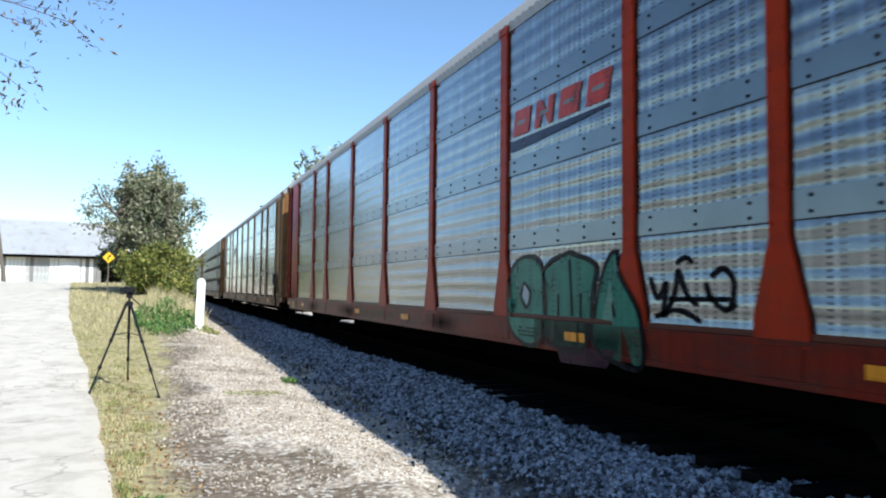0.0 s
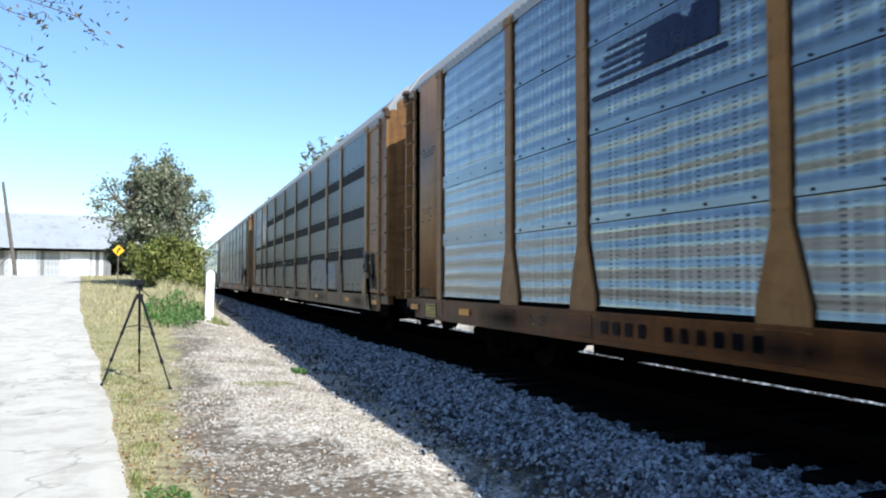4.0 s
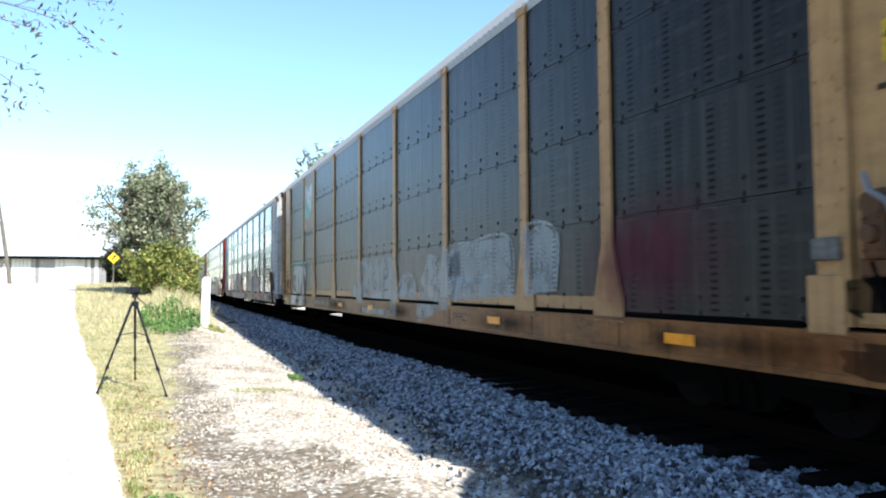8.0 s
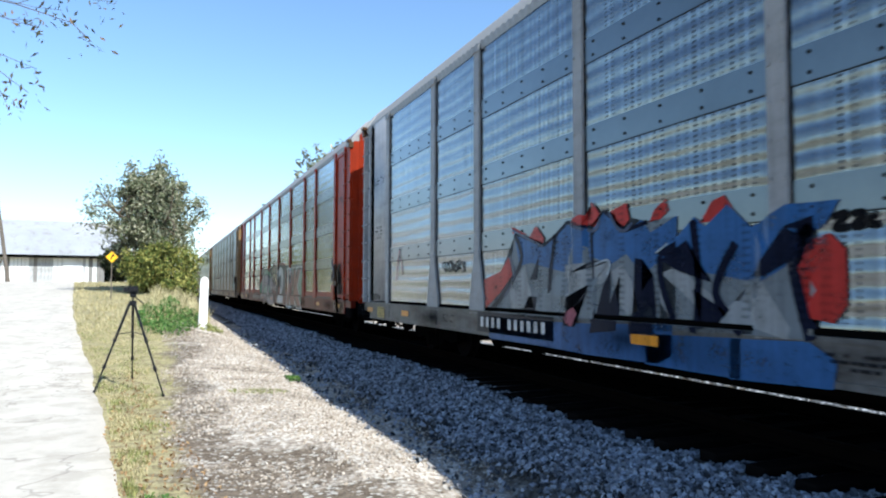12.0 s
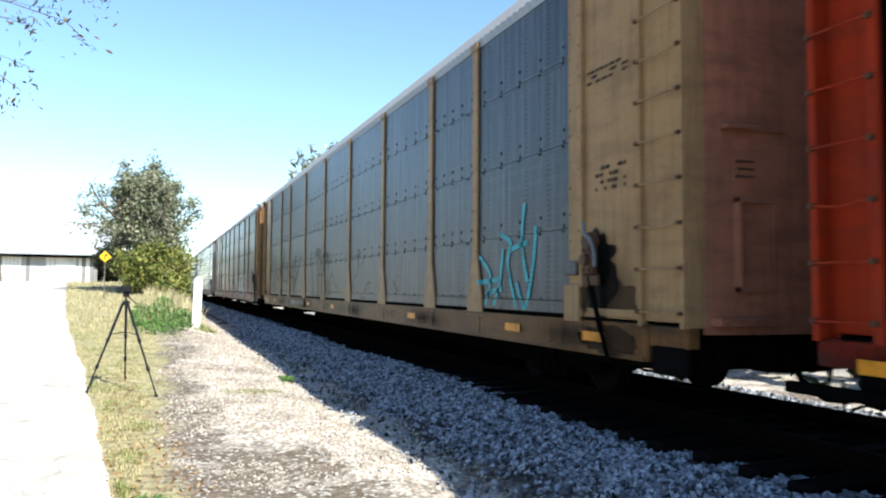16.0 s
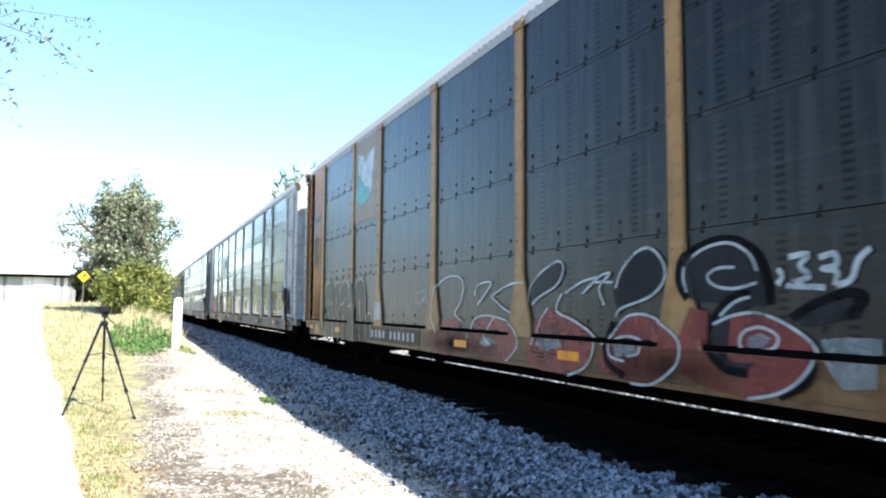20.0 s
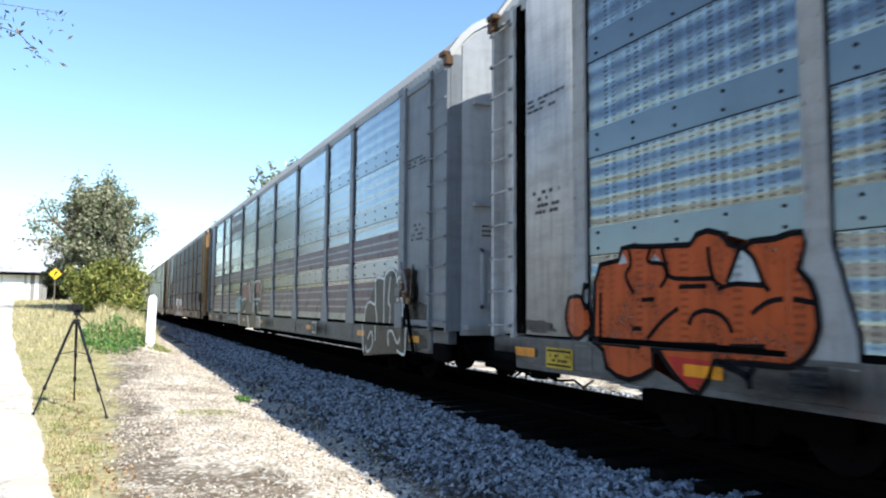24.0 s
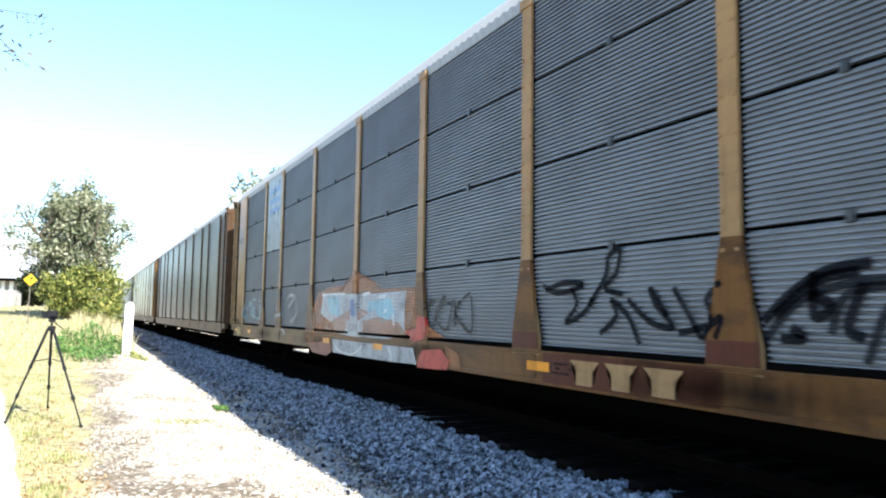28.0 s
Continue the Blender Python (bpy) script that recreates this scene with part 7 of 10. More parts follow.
lines(c, "g_black", 2, 0.12, [[(13.13, 0.53), (12.94, 0.93), (12.71, 1.25)]], "silver letters with black edges")
blob(c, (12.75, 10.2, 0.58, 2.2), "g_brick", 52, 1, 0.12, 0.45, "dark red and black graffiti")
blob(c, (12.6, 10.4, 0.7, 2.15), "g_navy", 53, 2, 0.1, 0.5, "dark red and black graffiti")
lettering(c, "2", (12.2, 10.7, 0.62, 2.05), "g_white", 4, 0.03, label="large white numeral in the graffiti")
blob(c, (9.9, 6.7, 0.6, 1.9), "g_mint", 56, 1, 0.15, 0.4, "pale green graffiti background")
piece(c, "RK", (9.7, 6.9, 0.62, 1.85), "g_brick", "g_black", 2, 0.05, 0.08, "g_white", "dark red outlined graffiti letters", 0.0)
mark_plate(c, 20.5, 17.9, 10, "primer", "g_silver")
scrawl(c, (13.9, 13.1, 1.85, 2.3), "g_brick", 0.035, 57, 3, 3, "dark red scribbled tag")

c = CARS[6]
common_marks(c, 6)
lines(c, "g_ink2", 1, 0.07, [[(25.55, 1.74), (25.04, 2.14), (24.65, 2.34), (24.51, 2.63)], [(24.55, 2.51), (24.63, 1.39), (24.39, 0.76)], [(20.82, 2.49), (20.98, 2.3), (21.16, 2.1), (21.16, 1.71), (21.12, 1.16), (20.91, 0.89), (20.66, 0.75)], [(21.16, 2.1), (21.73, 1.91), (22.11, 1.63), (21.84, 1.49), (21.16, 1.43)], [(20.48, 1.73), (20.55, 1.37), (20.6, 1.02), (20.37, 0.69), (20.23, 0.51)], [(19.79, 1.19), (19.41, 0.99), (19.02, 0.78), (18.85, 0.68)], [(22.39, 1.51), (22.45, 0.93), (22.27, 0.69), (21.83, 0.55), (21.55, 0.45)]], "heavy black spray letters")
lines(c, "g_black", 1, 0.05, [[(25.0, 1.04), (24.91, 1.29), (24.63, 1.37), (23.93, 1.3), (23.67, 1.44)], [(23.39, 1.74), (22.89, 1.25), (22.27, 1.09), (22.03, 1.16)]], "heavy black spray letters")
lines(c, "g_ink2", 1, 0.11, [[(23.94, 1.91), (23.46, 1.6), (22.9, 1.65), (22.4, 2.02), (21.94, 2.3), (21.82, 2.59)], [(19.54, 2.29), (20.02, 2.08), (20.29, 1.86), (20.4, 1.67), (20.23, 1.61), (19.78, 1.52)], [(24.02, 1.92), (24.26, 1.31), (24.15, 0.76)]], "heavy black spray letters")
lines(c, "g_ink2", 1, 0.15, [[(19.42, 2.33), (19.57, 2.12), (19.69, 1.82), (19.79, 1.46), (19.9, 1.19), (19.94, 0.82), (19.92, 0.59)], [(18.55, 2.29), (18.81, 2.1), (19.14, 1.78), (19.39, 1.58), (19.67, 1.36), (19.82, 1.23)], [(24.02, 2.52), (24.01, 1.88)], [(21.97, 2.29), (22.22, 2.01), (22.3, 1.67)], [(21.14, 2.08), (21.15, 1.49)]], "heavy black spray letters")
lines(c, "g_ink2", 1, 0.13, [[(16.86, 2.36), (16.81, 2.0), (16.65, 1.51), (16.61, 1.14), (16.76, 0.79)], [(16.05, 2.36), (15.98, 1.93), (15.86, 1.38), (15.78, 0.95)]], "heavy black spray letters")
poly(c, "g_black", 1, [(16.4, 2.25), (16.07, 2.45), (15.48, 2.36), (15.41, 2.09), (15.57, 1.8), (15.65, 1.63), (15.71, 1.7), (15.61, 2.0), (15.81, 2.1), (16.07, 2.15)], "heavy black spray letters")
poly(c, "g_black", 1, [(14.79, 2.2), (14.49, 2.19), (14.43, 1.94), (14.51, 1.76), (14.62, 1.82), (14.69, 2.0)], "heavy black spray letters")
lines(c, "g_ink2", 1, 0.085, [[(15.82, 1.59), (15.5, 1.64), (15.24, 1.53), (15.21, 1.28), (15.32, 0.98), (15.44, 0.86), (15.75, 0.9)], [(14.5, 2.16), (14.91, 2.2), (15.07, 2.05), (15.1, 1.76), (15.14, 1.38), (15.08, 1.14), (14.89, 0.9), (14.71, 0.74), (14.54, 0.69), (14.34, 0.75)], [(14.6, 1.52), (14.49, 1.28), (14.44, 1.02), (14.45, 0.76)]], "heavy black spray letters")
lines(c, "g_black", 1, 0.055, [[(16.76, 0.96), (16.36, 1.04), (15.83, 1.0)], [(14.28, 1.07), (14.27, 1.45), (14.14, 1.6), (13.99, 1.61), (13.85, 1.52), (13.73, 1.37), (13.46, 1.25)]], "heavy black spray letters")
lines(c, "g_cyan", 1, 0.07, [[(4.47, 1.73), (4.09, 1.43), (4.27, 1.03)], [(4.47, 1.35), (3.81, 1.39)], [(3.69, 1.81), (3.8, 1.35), (3.99, 1.03)], [(3.82, 2.02), (3.47, 1.88), (3.55, 1.58), (3.31, 1.01)], [(3.07, 2.37), (3.15, 1.86), (3.0, 1.35)], [(2.77, 2.05), (2.85, 1.56), (3.07, 1.02), (3.31, 1.35)], [(3.47, 1.79), (3.0, 1.85)], [(4.23, 1.19), (3.73, 1.26)]], "bright cyan spray tag")
lines(c, "g_ink2", 1, 0.035, [[(11.83, 1.92), (11.67, 2.0), (11.51, 2.02), (11.36, 1.91), (11.36, 1.71), (11.51, 1.54), (11.72, 1.48)], [(11.46, 2.04), (11.12, 2.07), (11.31, 1.91), (11.19, 1.67)], [(11.72, 1.45), (11.78, 1.27)], [(11.03, 1.78), (10.89, 1.88)], [(10.4, 1.38), (10.6, 1.33), (10.68, 1.2), (10.85, 1.11)], [(10.4, 1.38), (10.25, 1.36)], [(10.4, 1.33), (10.36, 1.13)], [(11.12, 1.1), (10.94, 1.03), (10.68, 1.04)], [(8.63, 1.41), (8.47, 1.29), (8.33, 1.19)], [(8.4, 1.48), (8.32, 1.5)]], "thin black spray lines")
for y0, y1 in zip(POSTS[:-1], POSTS[1:]):
    rect(c, "kick_plate", y0 + 0.28, y1 - 0.28, SILL1 + 0.015, SILL1 + 0.16, "mid", 0, "dark plate along the panel's foot")
    rect(c, "kick_line", y0 + 0.25, y1 - 0.25, SILL1 + 0.16, SILL1 + 0.175, "g_black", 1, "dark seam over the plate")
mark_plate(c, 20.1, 17.8, 10)
bars(c, (13.1, 12.4, SILL0 + 0.1, SILL0 + 0.24), 2, "g_ink", 61, 2)
bars(c, (11.9, 11.3, SILL0 + 0.1, SILL0 + 0.24), 2, "g_ink", 62, 2)

c = CARS[7]
common_marks(c, 7)
poly(c, "g_crimson", 1, [(4.56, 1.9), (3.59, 1.93), (3.57, 1.83), (3.12, 1.83), (3.1, 1.66), (3.23, 1.52), (2.94, 1.48), (2.95, 0.92), (2.81, 0.82), (2.73, 0.55), (3.29, 0.53), (3.83, 0.54), (4.5, 0.58), (4.84, 0.83), (4.84, 1.04), (4.63, 1.21), (4.37, 1.25)], "dark red graffiti letters")
lines(c, "g_pale", 3, 0.04, [[(4.56, 1.9), (3.61, 1.92), (3.76, 1.69), (3.76, 1.19), (4.18, 1.12), (4.5, 1.72), (4.56, 1.9)], [(4.27, 1.68), (4.05, 1.35)], [(3.93, 1.63), (4.11, 1.35)], [(3.48, 1.8), (3.17, 1.83), (3.12, 1.72), (3.26, 1.55), (2.94, 1.5)], [(3.76, 1.16), (3.28, 1.2), (3.03, 1.28), (2.97, 1.45)], [(3.82, 1.13), (3.71, 0.88)], [(3.49, 1.16), (3.29, 0.85), (3.29, 0.58)], [(4.84, 0.97), (4.7, 1.14), (4.37, 1.22), (4.24, 1.02), (4.57, 0.84)], [(4.84, 0.9), (4.84, 0.76), (4.57, 0.57)], [(4.12, 1.06), (4.0, 0.87), (4.06, 0.61)]], "pale edge line of the red letters")
poly(c, "g_black", 2, [(2.93, 1.79), (2.41, 1.79), (2.21, 1.88), (2.06, 1.93), (1.81, 1.89), (1.66, 1.74), (1.64, 1.55), (1.69, 1.43), (1.79, 1.22), (1.77, 0.98), (1.61, 0.87), (1.42, 0.82), (1.37, 0.64), (1.95, 0.61), (2.64, 0.55), (2.86, 0.81), (2.89, 1.37)], "black bubble graffiti with white edges")
lines(c, "g_white", 4, 0.045, [[(2.89, 1.48), (2.93, 1.65), (2.9, 1.79), (2.45, 1.79), (2.33, 1.86), (2.1, 1.93), (1.88, 1.91), (1.71, 1.79), (1.64, 1.59), (1.69, 1.43), (1.76, 1.36)], [(2.33, 1.83), (2.45, 1.68), (2.5, 1.47), (2.48, 1.34)], [(2.33, 1.85), (2.14, 1.77), (2.08, 1.56), (2.15, 1.36), (2.38, 1.21), (2.19, 1.16), (2.01, 1.07)], [(1.96, 1.42), (1.86, 1.36), (1.85, 1.22), (1.97, 1.14)], [(2.64, 0.88), (2.39, 1.0), (2.12, 0.94)], [(2.64, 0.86), (2.68, 0.72), (2.56, 0.57), (2.32, 0.58)], [(2.39, 0.97), (2.36, 0.59)], [(2.81, 0.82), (2.68, 0.66), (2.77, 0.58)], [(1.94, 1.02), (1.83, 1.07), (1.74, 0.89), (1.48, 0.81), (1.4, 0.68), (1.88, 0.64)], [(1.73, 1.07), (1.57, 1.2), (1.35, 1.18)]], "white edge line of the black letters")
lines(c, "g_sky", 2, 0.032, [[(3.29, 2.02), (3.12, 1.83), (2.93, 1.96)], [(2.98, 1.83), (2.7, 2.0), (2.79, 1.81), (2.53, 1.9)], [(2.66, 1.8), (2.45, 1.84)], [(2.32, 2.02), (2.21, 1.98), (2.29, 1.96), (2.32, 2.02)]], "small pale tag")
rect(c, "label_plate", 0.86, 1.4, 2.24, 2.46, "label_yellow", 2, "yellow warning label")
bars(c, (1.36, 0.90, 2.28, 2.42), 2, "g_black", 25, 3)
bars(c, (1.36, 0.90, 2.78, 3.05), 4, "g_ink", 26, 2, fill=0.6)
poly(c, "g_black", 1, [(25.09, 1.74), (24.75, 1.9), (24.44, 1.81), (24.35, 1.58), (24.39, 1.36), (24.27, 0.89), (24.22, 0.58), (24.82, 0.53), (25.16, 0.78), (25.16, 0.99), (24.89, 1.13), (25.09, 1.33), (25.16, 1.54)], "black bubble letters with pale edges")
poly(c, "g_black", 2, [(24.3, 1.65), (24.15, 1.83), (23.93, 1.86), (23.72, 1.74), (23.68, 1.5), (23.78, 1.21), (23.89, 1.09), (23.78, 0.91), (23.64, 0.57), (24.16, 0.56), (24.27, 1.14)], "black bubble letters with pale edges")
poly(c, "g_black", 1, [(23.65, 1.62), (23.47, 1.82), (23.24, 1.87), (23.07, 1.76), (22.98, 1.54), (22.99, 1.16), (23.04, 0.89), (23.13, 0.54), (23.59, 0.58), (23.73, 0.97), (23.78, 1.15)], "black bubble letters with pale edges")
poly(c, "g_black", 2, [(22.98, 1.76), (22.77, 1.88), (22.58, 1.78), (22.55, 1.58), (22.63, 1.32), (22.55, 1.17), (22.45, 0.88), (22.42, 0.54), (23.04, 0.55), (22.99, 1.22)], "black bubble letters with pale edges")
poly(c, "g_black", 1, [(22.53, 1.63), (22.32, 1.82), (21.98, 1.86), (21.77, 1.78), (21.66, 1.54), (21.65, 1.19), (21.59, 1.02), (21.53, 1.06), (21.4, 1.15), (21.25, 1.07), (21.18, 0.95), (21.16, 0.63), (22.42, 0.54)], "black bubble letters with pale edges")
lines(c, "g_cream", 4, 0.035, [[(24.82, 1.16), (25.12, 1.4), (25.12, 1.68), (24.82, 1.89), (24.5, 1.84), (24.35, 1.58), (24.39, 1.27), (24.24, 0.89), (24.22, 0.55)], [(24.89, 0.53), (25.19, 0.85), (25.09, 1.06), (24.76, 1.13), (24.63, 1.0)], [(24.76, 1.46), (24.63, 1.34), (24.39, 1.39)], [(24.3, 1.65), (24.1, 1.84), (23.83, 1.83), (23.67, 1.62), (23.7, 1.33), (23.83, 1.18)], [(24.04, 1.51), (24.01, 1.36)], [(23.94, 1.15), (23.78, 1.03), (23.69, 0.51)], [(23.65, 1.65), (23.43, 1.84), (23.15, 1.86), (23.0, 1.7), (22.96, 1.38), (23.02, 0.95)], [(23.68, 1.34), (23.43, 1.36), (23.29, 1.49)], [(23.39, 1.1), (23.32, 0.94), (23.44, 0.99)], [(22.98, 1.7), (22.81, 1.88), (22.62, 1.84), (22.54, 1.63), (22.63, 1.35), (22.95, 1.3)], [(22.63, 1.3), (22.48, 1.02), (22.42, 0.54)], [(22.53, 1.7), (22.32, 1.84), (21.98, 1.88), (21.74, 1.75), (21.66, 1.5), (21.64, 1.1), (21.58, 1.02), (21.49, 0.64)], [(22.07, 1.18), (22.01, 1.0), (21.94, 0.57)], [(21.6, 1.02), (21.48, 1.14), (21.29, 1.15), (21.19, 0.99), (21.15, 0.68)]], "black bubble letters with pale edges")
lines(c, "g_cream", 4, 0.085, [[(22.11, 1.43), (22.08, 1.18)]], "black bubble letters with pale edges")
poly(c, "g_silver", 1, [(20.94, 1.38), (20.59, 1.37), (20.53, 1.05), (20.99, 1.03)], "silver paint patch on the post's foot")
poly(c, "g_rose", 1, [(11.82, 1.15), (11.58, 1.23), (11.3, 1.24), (10.97, 1.11), (10.83, 0.97), (10.92, 0.8), (11.14, 0.66), (11.43, 0.59), (11.82, 0.61), (12.18, 0.71), (12.21, 1.02), (12.06, 1.29), (11.89, 1.26), (11.87, 1.03)], "red foot of the looping graffiti")
poly(c, "g_rose", 1, [(13.33, 0.86), (13.18, 1.03), (12.95, 1.2), (12.62, 1.21), (12.28, 1.06), (12.19, 0.94), (12.25, 0.77), (12.56, 0.59), (13.06, 0.59), (13.38, 0.65)], "red foot of the looping graffiti")
poly(c, "g_rose", 1, [(14.81, 0.84), (14.74, 1.11), (14.42, 1.28), (14.06, 1.22), (13.63, 1.08), (13.48, 0.91), (13.53, 0.73), (13.96, 0.55), (14.55, 0.56), (14.88, 0.63)], "red foot of the looping graffiti")
poly(c, "g_rose", 1, [(16.58, 0.84), (16.39, 1.12), (15.87, 1.17), (15.31, 1.07), (15.09, 0.83), (15.39, 0.6), (16.03, 0.55), (16.48, 0.64)], "red foot of the looping graffiti")
poly(c, "g_rose", 1, [(17.97, 0.78), (17.62, 1.06), (16.98, 1.15), (16.68, 0.91), (16.73, 0.63), (17.39, 0.55), (17.89, 0.6)], "red foot of the looping graffiti")
poly(c, "g_dusk", 2, [(12.19, 1.51), (12.14, 1.71), (11.91, 1.83), (11.62, 1.84), (11.36, 1.71), (11.25, 1.48), (11.27, 1.29), (11.44, 1.31), (11.96, 1.33), (12.08, 1.38)], "dark ground of the looping graffiti")
poly(c, "g_dusk", 2, [(11.87, 1.03), (11.82, 1.22), (11.64, 1.36), (11.43, 1.4), (11.41, 1.29), (11.64, 1.2), (11.74, 1.03), (11.6, 0.86), (11.37, 0.86), (11.48, 0.76), (11.69, 0.81), (11.83, 0.92)], "dark ground of the looping graffiti")
poly(c, "g_dusk", 2, [(13.09, 1.2), (13.18, 1.43), (13.03, 1.65), (12.81, 1.8), (12.56, 1.83), (12.43, 1.72), (12.41, 1.57), (12.61, 1.42), (12.95, 1.31)], "dark ground of the looping graffiti")
poly(c, "g_dusk", 2, [(14.88, 1.38), (14.81, 1.55), (14.54, 1.71), (14.17, 1.79), (14.08, 1.69), (14.17, 1.54), (14.54, 1.45)], "dark ground of the looping graffiti")
poly(c, "g_dusk", 2, [(11.04, 1.23), (10.85, 1.31), (10.58, 1.39), (10.48, 1.36), (10.5, 1.23), (10.76, 1.17), (10.95, 1.15)], "dark ground of the looping graffiti")
poly(c, "g_mist", 2, [(11.47, 1.05), (11.33, 1.1), (11.23, 1.06), (11.31, 0.98), (11.45, 0.97)], "pale centre of the looping graffiti")
poly(c, "g_mist", 2, [(13.14, 0.95), (12.83, 0.99), (12.79, 0.86), (13.1, 0.8)], "pale centre of the looping graffiti")
poly(c, "g_mist", 2, [(14.68, 0.85), (14.49, 0.99), (14.18, 0.97), (14.07, 0.85), (14.42, 0.78)], "pale centre of the looping graffiti")
poly(c, "g_mist", 2, [(16.21, 0.81), (15.87, 0.9), (15.62, 0.84), (15.95, 0.75)], "pale centre of the looping graffiti")
poly(c, "g_mist", 2, [(10.8, 1.07), (10.59, 1.09), (10.35, 1.09), (10.37, 0.77), (10.61, 0.74), (10.73, 0.88)], "pale centre of the looping graffiti")
lines(c, "g_black", 3, 0.07, [[(12.08, 1.36), (12.19, 1.51), (12.14, 1.71), (11.91, 1.82), (11.62, 1.84), (11.36, 1.71), (11.25, 1.48), (11.24, 1.31)], [(11.43, 1.4), (11.64, 1.35), (11.82, 1.19), (11.87, 0.98), (11.69, 0.81), (11.43, 0.78)], [(11.04, 1.21), (10.85, 1.31), (10.58, 1.39), (10.48, 1.35), (10.59, 1.23)], [(13.18, 1.14), (13.28, 0.97), (13.24, 0.75), (12.97, 0.63)], [(10.83, 0.97), (10.89, 0.77), (11.14, 0.64)]], "black line of the looping graffiti")
lines(c, "g_pale", 4, 0.026, [[(12.08, 1.42), (12.12, 1.56), (12.07, 1.7), (11.88, 1.79), (11.62, 1.81), (11.42, 1.71), (11.34, 1.57)], [(11.35, 1.48), (11.58, 1.44), (11.79, 1.47), (11.87, 1.55), (11.75, 1.61), (11.57, 1.61)], [(11.42, 1.37), (11.58, 1.33), (11.74, 1.22)], [(11.39, 0.94), (11.53, 0.98), (11.5, 1.09), (11.33, 1.14), (11.17, 1.08), (11.2, 0.99), (11.34, 0.96)], [(11.82, 1.15), (11.58, 1.23), (11.3, 1.24), (10.97, 1.11), (10.83, 0.97), (10.92, 0.8), (11.14, 0.66), (11.43, 0.59)], [(13.13, 1.2), (13.04, 1.28), (12.61, 1.39), (12.41, 1.54), (12.43, 1.71), (12.6, 1.84), (12.81, 1.81), (13.03, 1.65), (13.13, 1.48)], [(13.33, 0.91), (13.18, 1.03), (12.95, 1.2), (12.62, 1.21), (12.28, 1.06), (12.19, 0.94), (12.25, 0.77), (12.56, 0.59), (12.88, 0.57)], [(12.96, 0.77), (13.19, 0.81), (13.19, 0.95), (12.96, 1.01), (12.75, 0.97), (12.75, 0.86), (12.92, 0.82)], [(14.88, 1.35), (14.81, 1.55), (14.54, 1.71), (14.19, 1.81), (14.09, 1.71), (14.23, 1.54), (14.61, 1.41), (14.78, 1.32)], [(14.06, 1.44), (13.72, 1.56), (13.41, 1.6)], [(14.12, 1.44), (14.24, 1.25), (13.84, 1.13), (13.52, 0.99), (13.48, 0.85), (13.63, 0.66), (13.96, 0.55)], [(14.42, 1.28), (14.61, 1.12), (14.75, 0.84)], [(13.72, 1.43), (13.41, 1.6), (13.22, 1.63), (13.41, 1.49), (13.32, 1.31)], [(13.51, 1.55), (13.17, 1.54)], [(16.39, 1.44), (16.3, 1.59), (15.87, 1.62), (16.12, 1.43), (16.3, 1.32)], [(15.87, 1.43), (15.39, 1.57), (14.95, 1.59)], [(15.87, 1.43), (15.54, 1.28), (15.31, 1.21)], [(15.78, 1.17), (16.04, 0.93), (15.87, 0.79)], [(16.58, 0.84), (16.39, 1.12), (15.87, 1.17), (15.31, 1.07), (15.09, 0.83), (15.39, 0.6)], [(17.91, 1.41), (17.75, 1.63), (17.3, 1.75), (16.88, 1.72), (16.78, 1.57), (16.88, 1.36), (17.08, 1.19), (16.77, 1.07)], [(17.91, 1.41), (17.97, 1.14), (17.73, 0.88)]], "pale line of the looping graffiti")
lines(c, "g_pale", 2, 0.045, [[(11.15, 1.58), (11.11, 1.52), (11.16, 1.46)], [(11.05, 1.66), (10.88, 1.67), (10.95, 1.59), (10.88, 1.51), (11.03, 1.47)], [(10.79, 1.64), (10.67, 1.66), (10.66, 1.58), (10.77, 1.56), (10.66, 1.54), (10.67, 1.44)], [(10.4, 1.68), (10.49, 1.61), (10.55, 1.48), (10.66, 1.44)], [(11.08, 1.45), (10.75, 1.43)]], "small white tag")
lines(c, "g_dry", 1, 0.04, [[(19.31, 1.27), (18.1, 1.41)], [(18.75, 1.52), (18.23, 1.55), (18.61, 1.27)]], "faint white tag")
poly(c, "g_mist", 1, [(10.13, 1.56), (9.21, 1.75), (7.95, 1.76), (7.31, 1.66), (6.83, 1.84), (5.83, 1.74), (5.78, 1.36), (5.54, 0.99), (5.67, 0.71), (6.52, 0.63), (8.46, 0.69), (9.61, 0.8)], "pale outlined graffiti letters")
lines(c, "g_pale", 2, 0.15, [[(10.13, 1.62), (9.61, 1.09), (9.21, 0.73)], [(9.02, 1.53), (8.58, 1.11), (8.23, 0.86)], [(8.44, 1.58), (8.43, 0.85)], [(7.93, 1.69), (7.92, 1.13)], [(7.02, 1.54), (7.31, 1.49), (7.42, 1.25), (7.22, 1.13), (6.85, 1.25)]], "pale outlined graffiti letters")
lines(c, "g_pale", 2, 0.24, [[(6.22, 1.71), (6.75, 1.74), (7.0, 1.54), (6.84, 1.31), (6.51, 1.14), (6.44, 0.84), (6.77, 0.66)], [(5.96, 1.64), (5.94, 1.31), (6.13, 1.1), (5.66, 0.97)]], "pale outlined graffiti letters")
lines(c, "g_brick", 3, 0.045, [[(5.83, 1.7), (5.79, 1.36), (5.97, 1.24), (5.47, 1.03)], [(9.21, 1.75), (8.92, 1.25), (8.52, 0.91)], [(7.62, 1.62), (7.62, 1.31), (7.32, 1.11)], [(6.5, 1.57), (6.55, 1.36), (6.27, 1.26)], [(8.72, 0.91), (7.96, 1.13), (7.74, 0.89)]], "brown edge line of the letters")
flag(c, 7)
